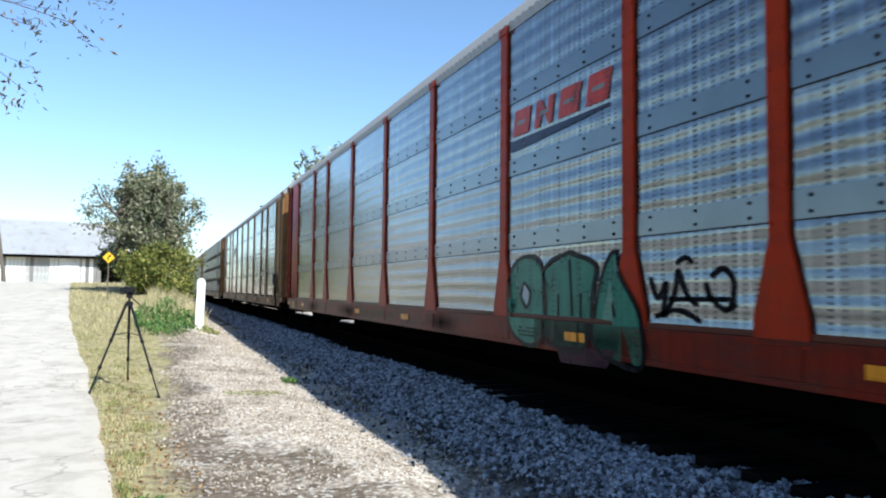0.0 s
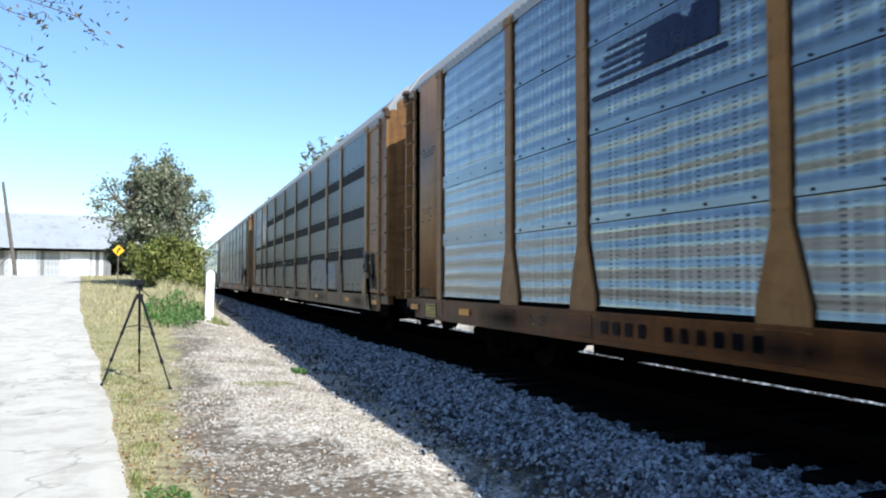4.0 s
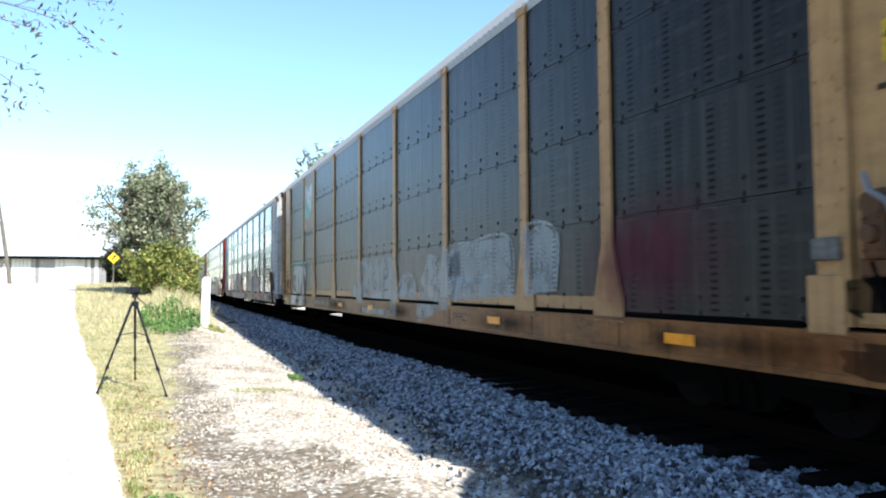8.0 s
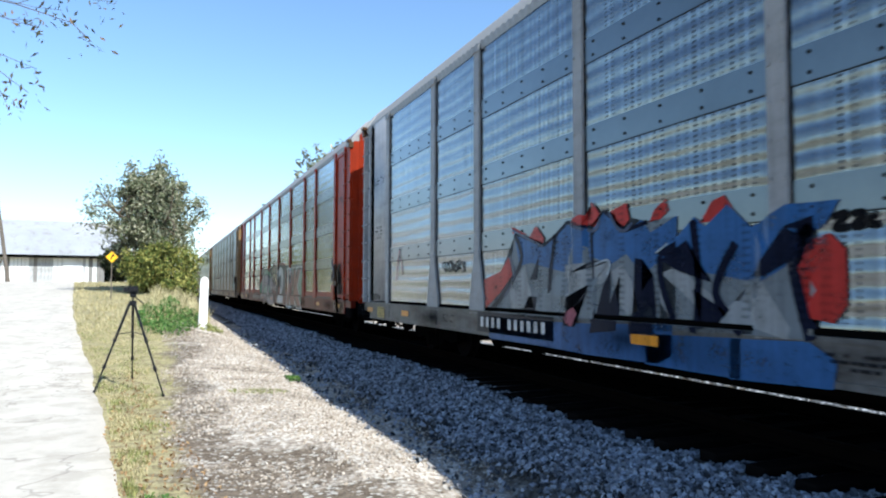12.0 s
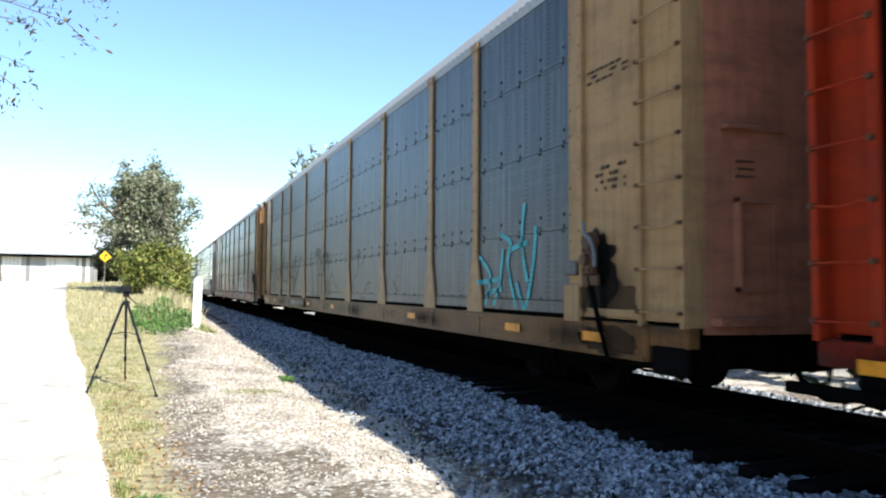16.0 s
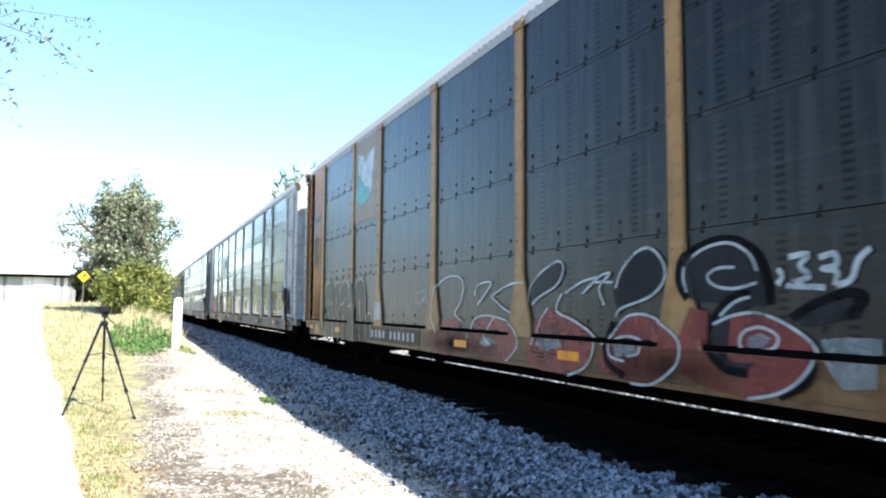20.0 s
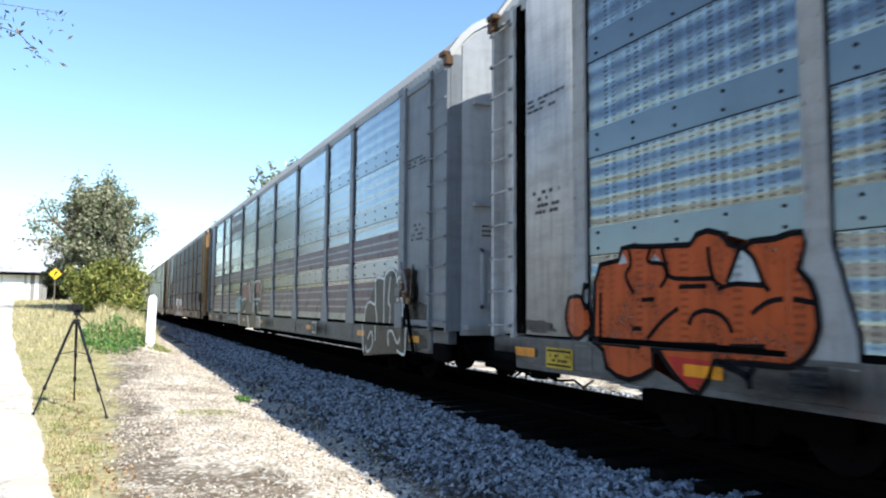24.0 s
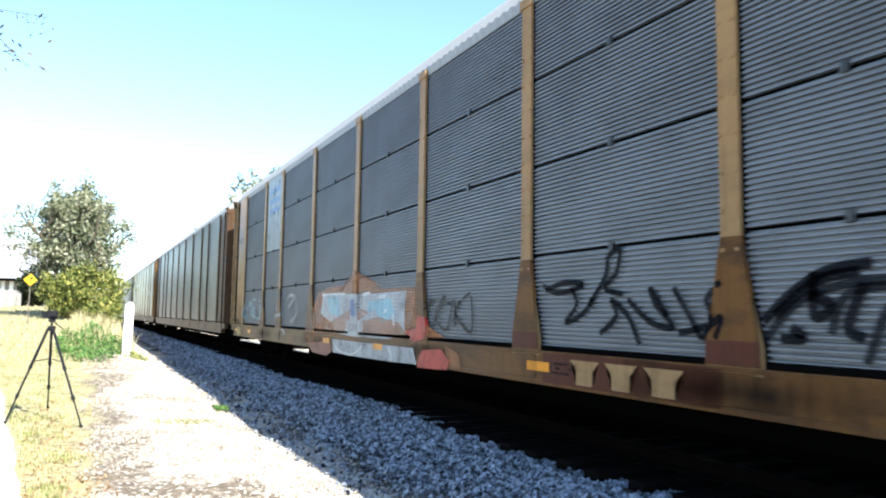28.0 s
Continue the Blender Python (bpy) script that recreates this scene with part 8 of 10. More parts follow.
scrawl(c, (26.4, 25.7, 2.3, 3.2), "g_black", 0.035, 78, 2, 3, "black loops on the end sheet")
mark_plate(c, 21.1, 18.6, 10, "g_ink")
bars(c, (8.6, 7.9, SILL0 + 0.08, SILL0 + 0.28), 3, "g_ink", 63, 5)

c = CARS[8]
common_marks(c, 8)
poly(c, "g_black", 2, [(21.7, 0.95), (21.79, 1.62), (21.6, 1.89), (21.29, 1.97), (20.99, 1.92), (20.72, 1.95), (20.41, 1.91), (20.22, 1.93), (19.77, 1.9), (19.73, 1.57), (19.77, 1.41), (19.52, 1.15), (19.52, 0.84), (19.64, 0.58), (19.94, 0.54), (20.21, 0.63), (20.59, 0.56), (21.03, 0.58), (21.5, 0.63), (21.77, 0.88)], "black bubble graffiti letters with white edges")
lines(c, "g_white", 4, 0.04, [[(21.7, 0.95), (21.79, 1.62), (21.6, 1.89), (21.29, 1.97), (20.99, 1.92), (20.72, 1.95), (20.41, 1.91), (20.22, 1.93), (19.77, 1.9), (19.73, 1.57), (19.77, 1.41), (19.52, 1.15), (19.52, 0.84), (19.64, 0.58), (19.94, 0.54), (20.21, 0.63), (20.59, 0.56), (21.03, 0.58), (21.5, 0.63), (21.77, 0.88)]], "black bubble graffiti letters with white edges", True)
lines(c, "g_white", 4, 0.03, [[(20.99, 1.92), (20.91, 1.6), (21.04, 1.35)], [(20.56, 1.92), (20.43, 1.59)], [(20.26, 1.93), (20.12, 1.69), (20.17, 1.53), (20.36, 1.41), (20.4, 1.18)], [(20.16, 1.36), (19.98, 1.41), (19.85, 1.3), (19.89, 1.14)], [(20.26, 1.19), (20.2, 0.57)], [(21.4, 1.48), (21.21, 1.39), (21.04, 1.42), (21.21, 1.32)], [(20.98, 1.23), (20.76, 1.26), (20.71, 1.06), (20.92, 0.99), (20.98, 1.23)], [(20.71, 1.06), (20.5, 1.06), (20.45, 0.89), (20.65, 0.76)], [(21.58, 1.15), (21.21, 1.19), (21.33, 0.97)]], "black bubble graffiti letters with white edges")
poly(c, "g_crimson", 1, [(19.77, 1.57), (19.52, 1.47), (19.25, 1.21), (19.37, 1.05), (19.56, 1.04)], "dark red cloud beside the letters")
poly(c, "g_pink", 1, [(22.16, 0.95), (22.06, 1.27), (21.72, 1.42), (21.7, 0.94)], "dull red cloud beside the letters")
poly(c, "g_orange", 1, [(25.25, 0.97), (25.22, 1.52), (25.13, 1.69), (24.84, 1.72), (24.8, 1.83), (24.65, 1.84), (24.4, 1.82), (23.91, 1.8), (23.83, 1.88), (23.71, 1.9), (23.57, 1.86), (23.49, 1.77), (23.33, 1.73), (23.27, 1.78), (23.06, 1.78), (22.92, 1.81), (22.82, 1.81), (22.79, 1.73), (22.84, 1.55), (22.75, 1.45), (22.71, 1.34), (22.69, 1.15), (22.74, 1.01), (22.83, 0.91), (22.93, 0.86), (23.25, 0.86), (23.64, 0.85), (23.68, 0.74), (23.79, 0.59), (23.91, 0.6), (24.07, 0.7), (24.19, 0.81), (24.26, 0.89), (24.35, 0.89), (24.34, 0.74), (24.5, 0.66), (24.67, 0.61), (24.84, 0.63), (25.0, 0.7), (25.05, 0.86)], "orange graffiti letters with dark edges")
lines(c, "g_black", 3, 0.05, [[(25.25, 0.97), (25.22, 1.52), (25.13, 1.69), (24.84, 1.72), (24.8, 1.83), (24.65, 1.84), (24.4, 1.82), (23.91, 1.8), (23.83, 1.88), (23.71, 1.9), (23.57, 1.86), (23.49, 1.77), (23.33, 1.73), (23.27, 1.78), (23.06, 1.78), (22.92, 1.81), (22.82, 1.81), (22.79, 1.73), (22.84, 1.55), (22.75, 1.45), (22.71, 1.34), (22.69, 1.15), (22.74, 1.01), (22.83, 0.91), (22.93, 0.86), (23.25, 0.86), (23.64, 0.85), (23.68, 0.74), (23.79, 0.59), (23.91, 0.6), (24.07, 0.7), (24.19, 0.81), (24.26, 0.89), (24.35, 0.89), (24.34, 0.74), (24.5, 0.66), (24.67, 0.61), (24.84, 0.63), (25.0, 0.7), (25.05, 0.86), (25.25, 0.97)]], "orange graffiti letters with dark edges", smooth=False)
poly(c, "g_orange", 1, [(25.63, 1.37), (25.43, 1.38), (25.34, 1.27), (25.3, 1.1), (25.42, 0.96), (25.62, 0.99), (25.69, 1.18)], "orange graffiti letters with dark edges")
lines(c, "g_black", 3, 0.045, [[(25.63, 1.37), (25.43, 1.38), (25.34, 1.27), (25.3, 1.1), (25.42, 0.96), (25.62, 0.99), (25.69, 1.18), (25.63, 1.37)], [(25.34, 1.52), (25.38, 1.35), (25.3, 1.18), (25.29, 0.96)]], "orange graffiti letters with dark edges")
poly(c, "g_pale", 2, [(24.78, 1.79), (24.72, 1.69), (24.84, 1.68)], "orange graffiti letters with dark edges")
poly(c, "g_pale", 2, [(24.34, 1.75), (24.26, 1.67), (24.4, 1.68)], "orange graffiti letters with dark edges")
poly(c, "g_pale", 2, [(23.37, 1.73), (23.25, 1.64), (23.19, 1.47), (23.52, 1.47)], "orange graffiti letters with dark edges")
lines(c, "g_black", 3, 0.04, [[(24.7, 1.82), (24.67, 1.68), (24.74, 1.56), (24.63, 1.4)], [(24.53, 1.34), (24.35, 1.35)], [(24.4, 1.8), (24.43, 1.69), (24.24, 1.65), (24.2, 1.54), (24.28, 1.45)], [(24.25, 1.8), (24.2, 1.65), (24.12, 1.53), (23.67, 1.51)], [(23.71, 1.77), (23.7, 1.66), (23.66, 1.51), (23.58, 1.44)], [(23.33, 1.72), (23.25, 1.64), (23.17, 1.46), (23.12, 1.4)], [(23.39, 1.73), (23.52, 1.47)], [(23.61, 1.42), (23.44, 1.46), (23.17, 1.44)], [(24.05, 1.45), (23.73, 1.45)], [(24.46, 0.99), (24.27, 1.15), (24.06, 1.27)], [(23.94, 1.13), (23.89, 1.21), (23.77, 1.25), (23.62, 1.23), (23.52, 1.16), (23.48, 1.08)], [(23.29, 1.23), (23.13, 1.32), (22.93, 1.34), (22.71, 1.31)], [(24.66, 1.08), (24.53, 1.08)], [(25.14, 0.96), (25.13, 1.41)]], "orange graffiti letters with dark edges")
lines(c, "g_black", 4, 0.075, [[(25.23, 0.95), (24.5, 0.94)], [(24.38, 0.94), (23.63, 0.96)], [(23.5, 0.96), (22.98, 0.98)]], "black bar across the letters", smooth=False)
poly(c, "g_red", 2, [(24.17, 0.86), (24.0, 0.86), (23.68, 0.85), (23.74, 0.71), (23.85, 0.61), (24.0, 0.68)], "red lower tongue of the letters")
lines(c, "g_ink2", 2, 0.06, [[(23.6, 0.84), (23.41, 0.8), (23.31, 0.75), (23.29, 0.67)], [(23.25, 0.84), (23.32, 0.74)]], "black drips beside the letters")
lines(c, "g_dusk", 2, 0.03, [[(22.94, 0.86), (22.64, 0.87)]], "dark louvre lines on the sill", smooth=False)
lines(c, "g_dusk", 2, 0.03, [[(22.94, 0.81), (22.64, 0.82)]], "dark louvre lines on the sill", smooth=False)
lines(c, "g_dusk", 2, 0.03, [[(22.94, 0.76), (22.64, 0.77)]], "dark louvre lines on the sill", smooth=False)
lines(c, "g_dusk", 2, 0.03, [[(22.95, 0.71), (22.65, 0.72)]], "dark louvre lines on the sill", smooth=False)
digits(c, (19.4, 18.55, SILL0 + 0.08, SILL0 + 0.26), 6, "g_black")
rect(c, "painted_board", 18.08, 20.68, 2.98, 3.92, "board_cream", 0, "off-white board behind the railroad emblem")
rect(c, "emblem", 19.3, 20.45, 3.36, 3.41, "g_black", 1, "black line of the emblem")
shape(c, "emblem", (19.75, 18.3, 3.25, 3.72), [(0, 0), (0.08, 0), (0.3, 0.9), (0.45, 0.9), (0.4, 0.5), (0.55, 0.1), (0.62, 0.1), (0.75, 0.6), (0.8, 0.2), (1, 0.2), (1, 0.9), (0.7, 1), (0.25, 1)], "g_black", 1, "black slanted emblem")
bars(c, (20.4, 18.3, 3.04, 3.17), 1, "g_grey", 89, 1, "small grey script under the emblem", "stencil", 0.95)
blob(c, (17.72, 15.9, 0.6, 2.0), "g_black", 91, 1, 0.08, 0.9, "black ring graffiti with yellow fill")
blob(c, (17.5, 16.1, 0.72, 1.85), "label_yellow", 92, 2, 0.08, 0.9, "mustard fill of the ring graffiti")
strokes(c, (17.45, 16.15, 0.8, 1.8), [[(0.1, 0.5), (0.9, 0.52)], [(0.5, 0.1), (0.5, 0.9)]], 0.08, "g_black", 3)
scrawl(c, (18.0, 17.5, 1.65, 2.15), "g_black", 0.035, 93, 2, 2, "small black tag")
for i, y in enumerate((4.2, 5.6, 8.0, 11.5, 13.2)):
    scrawl(c, (y, y - 0.9, 1.05, 1.6), "g_mint" if i % 2 else "g_grey", 0.04, 94 + i, 2, 1, "faint green and grey tag")

c = CARS[9]
common_marks(c, 9)
poly(c, "g_black", 2, [(3.62, 0.35), (3.74, 0.77), (3.69, 1.16), (3.52, 1.31), (3.14, 1.35), (3.11, 1.7), (2.99, 1.79), (2.65, 1.74), (2.56, 1.85), (2.34, 1.92), (2.13, 1.85), (2.01, 1.66), (1.99, 1.35), (1.71, 1.42), (1.61, 1.2), (1.51, 1.11), (1.55, 0.58), (1.62, 0.5), (2.38, 0.46)], "black bubble graffiti letters with white edges")
lines(c, "g_white", 4, 0.045, [[(3.62, 0.41), (3.71, 0.9), (3.63, 1.25), (3.4, 1.35), (3.11, 1.32), (3.11, 1.73), (2.94, 1.78), (2.65, 1.75)], [(2.65, 0.95), (2.65, 1.68), (2.51, 1.85), (2.3, 1.9), (2.09, 1.82), (2.01, 1.61), (2.01, 1.35), (1.82, 1.4), (1.67, 1.37), (1.65, 1.1)], [(2.34, 1.78), (2.43, 1.35), (2.34, 1.26), (2.37, 0.91)], [(3.11, 1.32), (3.01, 0.99), (2.98, 0.65)], [(2.3, 0.6), (2.34, 0.81), (2.14, 0.85), (1.9, 0.66), (1.76, 0.8), (1.72, 1.0)], [(1.51, 1.06), (1.53, 0.77), (1.58, 0.5), (1.91, 0.54)], [(3.4, 0.67), (3.19, 0.81), (3.13, 0.58), (3.4, 0.43), (3.51, 0.54)], [(1.97, 1.66), (1.82, 1.75), (1.75, 1.65), (1.86, 1.52)]], "black bubble graffiti letters with white edges")
poly(c, "g_black", 2, [(18.06, 0.95), (17.94, 2.02), (17.72, 2.13), (16.21, 2.12), (15.97, 1.69), (15.7, 2.05), (15.17, 2.11), (15.03, 2.11), (14.17, 2.09), (14.05, 2.0), (13.84, 1.77), (13.82, 0.55), (14.49, 0.54), (17.97, 0.54)], "black ground of the block graffiti")
poly(c, "g_brick", 3, [(17.49, 1.99), (16.71, 2.0), (16.68, 1.52), (17.46, 1.5)], "brick-red face of the block letters")
poly(c, "g_brick", 3, [(16.66, 1.99), (16.21, 2.04), (15.85, 1.44), (15.63, 1.16), (15.8, 1.0), (16.18, 1.39), (16.64, 1.61)], "brick-red face of the block letters")
poly(c, "g_brick", 3, [(15.56, 1.99), (15.25, 1.99), (15.25, 1.44), (15.56, 1.42)], "brick-red face of the block letters")
poly(c, "g_brick", 3, [(14.94, 2.0), (14.23, 2.0), (14.17, 1.9), (13.84, 1.55), (13.83, 1.41), (14.08, 1.41), (14.18, 1.56), (14.33, 1.7), (14.91, 1.66)], "brick-red face of the block letters")
lines(c, "g_white", 4, 0.075, [[(13.84, 1.69), (14.07, 1.96), (14.17, 2.04), (14.87, 2.06), (15.02, 1.99), (15.1, 1.62), (15.06, 1.4)], [(14.95, 1.38), (15.11, 1.29), (15.14, 1.05), (15.05, 1.0), (15.0, 1.29), (14.55, 1.34)], [(15.01, 1.46), (14.18, 1.48), (14.08, 1.37)], [(14.55, 1.34), (14.52, 1.05), (14.11, 1.04), (13.83, 1.02)], [(17.6, 1.07), (17.65, 1.88), (17.44, 2.05), (16.71, 2.02)], [(17.51, 1.47), (16.73, 1.49)], [(17.65, 1.01), (16.75, 1.06)], [(16.21, 2.09), (15.85, 1.47), (15.67, 1.2)], [(15.8, 1.54), (15.73, 1.88), (15.6, 2.04), (15.2, 2.05), (15.2, 1.62), (15.18, 1.09)]], "white edge of the block letters", smooth=False)
poly(c, "g_white", 4, [(14.57, 0.92), (13.83, 0.95), (13.82, 0.57), (13.95, 0.57), (14.15, 0.88), (14.57, 0.86)], "white edge of the block letters")
poly(c, "g_grey", 4, [(14.54, 0.82), (14.16, 0.86), (14.0, 0.59), (14.63, 0.59)], "grey wedge in the block letters")
poly(c, "g_white", 4, [(16.24, 0.92), (16.01, 0.94), (15.71, 0.55), (15.92, 0.52), (16.19, 0.77)], "white edge of the block letters")
poly(c, "g_white", 4, [(18.06, 0.99), (17.88, 0.96), (17.89, 0.8), (17.74, 0.55), (17.95, 0.54), (18.14, 0.85)], "white edge of the block letters")
poly(c, "g_sky", 3, [(19.19, 1.37), (18.82, 1.47), (18.62, 1.58), (18.28, 1.51), (17.8, 1.63), (17.62, 1.44), (17.6, 1.13), (18.12, 0.98), (18.65, 1.06), (19.1, 1.22)], "pale blue graffiti cloud")
lines(c, "g_black", 4, 0.025, [[(18.82, 1.37), (18.61, 1.47), (18.34, 1.41), (18.53, 1.3)], [(18.4, 1.24), (18.15, 1.37), (17.96, 1.25), (18.2, 1.14)], [(17.91, 1.44), (17.67, 1.32), (17.83, 1.15)], [(18.95, 1.22), (18.53, 1.2), (18.39, 1.1)]], "dark lines in the blue cloud")
for y0, y1 in zip(POSTS, POSTS[1:]):
    for z0, z1 in ((2.13, 2.235), (2.275, 2.38), (2.42, 2.545), (1.125, 1.235), (1.275, 1.385), (1.43, 1.57), (1.61, 1.71)):
        rect(c, "stripe", y0 + 0.03, y1 - 0.03, z0, z1, "maroon", 0, "maroon stripe", XP - 0.0075)
    for z0, z1 in ((2.235, 2.275), (2.38, 2.42), (1.235, 1.275), (1.385, 1.43), (1.57, 1.61)):
        rect(c, "stripe", y0 + 0.03, y1 - 0.03, z0, z1, "g_ash", 0, "thin white stripe", XP - 0.0075)
    rect(c, "stripe", y0 + 0.03, y1 - 0.03, SILL1 + 0.03, 1.125, "g_cream", 0, "cream foot of the panel", XP - 0.0075)
rect(c, "emblem", 18.2, 20.6, 4.1, 4.75, "maroon", 0, "maroon name board")
bars(c, (20.0, 18.4, 4.3, 4.55), 1, "g_white", 98, 1, "white lettering marks on the board", "stencil", 0.95)
blob(c, (20.5, 20.15, 4.28, 4.58), "g_white", 99, 1, 0.2, 1.0, "white round emblem", "emblem")
mark_plate(c, 20.7, 18.3, 10, None, "g_pale")
lines(c, "g_ink2", 2, 0.035, [[(26.21, 1.77), (26.13, 1.83), (26.0, 1.85), (25.91, 1.8)], [(26.21, 1.76), (26.16, 1.69), (26.06, 1.62), (25.96, 1.67)], [(26.0, 1.83), (25.86, 1.77), (25.8, 1.69)], [(25.93, 1.6), (25.71, 1.62)], [(25.93, 1.61), (26.09, 1.54)], [(25.66, 1.94), (25.64, 1.81)], [(25.85, 1.88), (25.79, 1.84), (25.65, 1.84)], [(26.08, 1.98), (26.07, 1.95)], [(26.19, 1.4), (26.07, 1.43), (25.99, 1.35)], [(25.86, 1.42), (25.93, 1.37), (25.86, 1.32), (25.74, 1.36)], [(25.79, 1.45), (25.67, 1.46)], [(26.58, 1.6), (26.46, 1.6)], [(26.38, 1.6), (26.3, 1.61)]], "small black tag on the end sheet")
lines(c, "g_soot", 1, 0.05, [[(25.94, 2.16), (25.75, 2.14)], [(26.14, 1.03), (25.83, 1.04)]], "grey scuffs on the end sheet")
rect(c, "placard", 7.05, 7.45, SILL0 + 0.06, SILL1 - 0.06, "g_white", 1, "white-edged placard")
rect(c, "placard", 7.09, 7.41, SILL0 + 0.1, SILL1 - 0.1, "g_black", 2)

c = CARS[10]
common_marks(c, 10)
lines(c, "g_ink", 1, 0.06, [[(3.86, 1.48), (3.66, 1.58), (3.48, 1.38)], [(3.74, 1.53), (3.67, 1.28), (3.73, 1.07)], [(3.75, 1.07), (3.45, 1.23), (3.17, 1.23), (3.23, 1.42)], [(3.37, 1.52), (3.3, 1.33)], [(3.24, 1.67), (3.13, 1.72), (3.12, 1.61), (3.24, 1.67)], [(3.1, 1.42), (2.92, 1.1), (2.8, 0.88)], [(3.07, 1.47), (2.91, 1.51), (2.85, 1.58), (3.0, 1.61)], [(2.74, 1.33), (2.71, 1.11), (2.58, 0.85)], [(2.77, 1.33), (2.62, 1.46), (2.51, 1.33), (2.41, 0.99), (2.27, 0.76)], [(2.51, 1.29), (2.2, 1.37), (2.1, 1.49)], [(2.15, 1.41), (2.21, 1.09)], [(1.83, 1.52), (1.99, 1.37), (1.84, 1.31), (1.97, 1.21), (1.87, 1.18), (1.98, 1.02)], [(6.24, 1.12), (5.97, 1.39), (5.59, 1.52), (5.13, 1.54)], [(5.71, 1.19), (5.59, 1.45), (5.24, 1.51)], [(5.47, 1.01), (5.35, 1.32), (5.24, 1.45)]], "thin black spray letters")
flare_paint(c, "tan_sill")
for i in range(1, 9):
    rect(c, "primer_patch", POSTS[i] - 0.255, POSTS[i] + 0.255, SILL1 - 0.02, SILL1 + 0.16, "primer", 2, "red-brown primer at the post's foot")
lines(c, "g_ink2", 1, 0.055, [[(9.0, 1.56), (8.65, 1.64), (8.36, 1.6), (8.79, 1.53), (9.06, 1.62)], [(8.55, 1.58), (8.46, 1.41), (8.65, 1.23), (8.36, 1.32), (8.19, 1.46)], [(8.27, 1.4), (8.01, 1.67), (7.97, 1.85), (7.81, 1.92), (7.85, 1.71), (8.02, 1.56), (7.77, 1.5)], [(8.1, 1.13), (7.86, 1.3), (7.93, 1.45), (7.7, 1.3), (7.55, 1.05)], [(7.7, 1.45), (7.41, 1.25), (7.14, 1.21), (7.34, 1.4), (7.4, 1.54), (7.2, 1.3)], [(7.13, 1.54), (6.95, 1.3), (6.83, 1.12)], [(7.08, 1.16), (6.71, 1.26), (6.77, 1.44), (6.59, 1.57)], [(6.83, 1.12), (6.6, 1.3), (6.66, 1.13)]], "black spray tag on the corrugated sheet")
lines(c, "g_ink2", 1, 0.075, [[(6.24, 1.27), (6.0, 1.47), (5.73, 1.61), (5.42, 1.65)], [(6.14, 1.31), (5.82, 1.54), (5.5, 1.6)], [(5.82, 1.61), (5.83, 1.31), (5.7, 1.38), (5.87, 1.46)], [(5.47, 1.52), (5.59, 1.24), (5.48, 1.17)], [(6.1, 1.15), (5.92, 1.16), (6.01, 1.23)]], "black spray tag on the corrugated sheet")
poly(c, "g_peach", 1, [(18.1, 0.86), (17.91, 1.17), (17.46, 1.71), (16.57, 1.83), (15.62, 1.83), (15.43, 1.9), (15.13, 2.1), (14.88, 1.94), (14.13, 1.85), (13.78, 1.71), (12.4, 1.7), (12.29, 1.44), (12.38, 1.27), (11.34, 0.97), (11.52, 0.92), (12.47, 0.93), (18.1, 0.84)], "orange edge of the graffiti")
poly(c, "g_silver", 2, [(17.21, 1.3), (17.05, 1.68), (15.61, 1.67), (14.31, 1.64), (12.72, 1.66), (12.79, 1.4), (12.87, 1.14), (12.77, 0.97), (13.36, 0.9), (15.13, 0.89), (16.3, 0.94), (16.69, 1.15)], "pale blue-grey face of the orange-edged graffiti")
poly(c, "g_sky", 3, [(16.81, 1.61), (16.01, 1.62), (15.91, 1.25), (16.52, 1.29)], "light blue shade in the letters")
poly(c, "g_blue", 3, [(15.28, 1.56), (15.03, 1.56), (14.94, 1.25), (15.19, 1.25)], "blue strokes in the letters")
poly(c, "g_sky", 3, [(14.44, 1.5), (13.4, 1.55), (13.15, 1.3), (13.62, 1.15), (14.36, 1.18)], "light blue shade in the letters")
poly(c, "g_ash", 3, [(14.69, 1.08), (13.14, 1.13), (12.9, 0.95), (14.68, 0.92)], "silver shade in the letters")
lines(c, "g_white", 4, 0.05, [[(17.13, 1.68), (15.67, 1.67)], [(14.73, 1.63), (14.31, 1.66)], [(13.95, 1.58), (13.6, 1.59)], [(14.71, 1.29), (14.15, 1.26)], [(13.63, 1.33), (13.53, 1.37)], [(13.27, 1.3), (13.18, 1.09)], [(14.0, 1.05), (13.81, 0.98)]], "white shine on the letters")
poly(c, "g_peach", 4, [(17.4, 1.1), (16.89, 1.22), (16.39, 1.13), (16.23, 0.94), (17.62, 0.9)], "orange wedge in the letters")
poly(c, "g_red", 3, [(12.77, 1.04), (12.27, 1.09), (12.24, 1.27), (11.97, 1.26), (11.88, 1.07), (11.99, 0.95), (12.37, 0.89), (12.51, 0.95)], "red end of the graffiti")
poly(c, "g_peach", 2, [(12.04, 1.15), (11.7, 1.05), (11.26, 0.94), (11.88, 0.91)], "orange edge of the graffiti")
lines(c, "g_ash", 1, 0.07, [[(20.73, 1.78), (20.42, 1.22), (20.48, 0.87)], [(20.03, 1.63), (19.72, 1.73), (19.39, 1.65), (19.89, 1.43)], [(19.31, 1.75), (19.14, 1.29), (19.63, 1.09)], [(21.06, 1.57), (20.91, 1.36)], [(21.31, 1.21), (20.43, 1.27)], [(20.38, 0.94), (20.02, 0.79)]], "white spray letters")
poly(c, "g_crimson", 2, [(18.08, 0.67), (16.43, 0.75), (16.27, 0.56), (16.62, 0.46), (17.58, 0.48)], "red overspray on the sill")
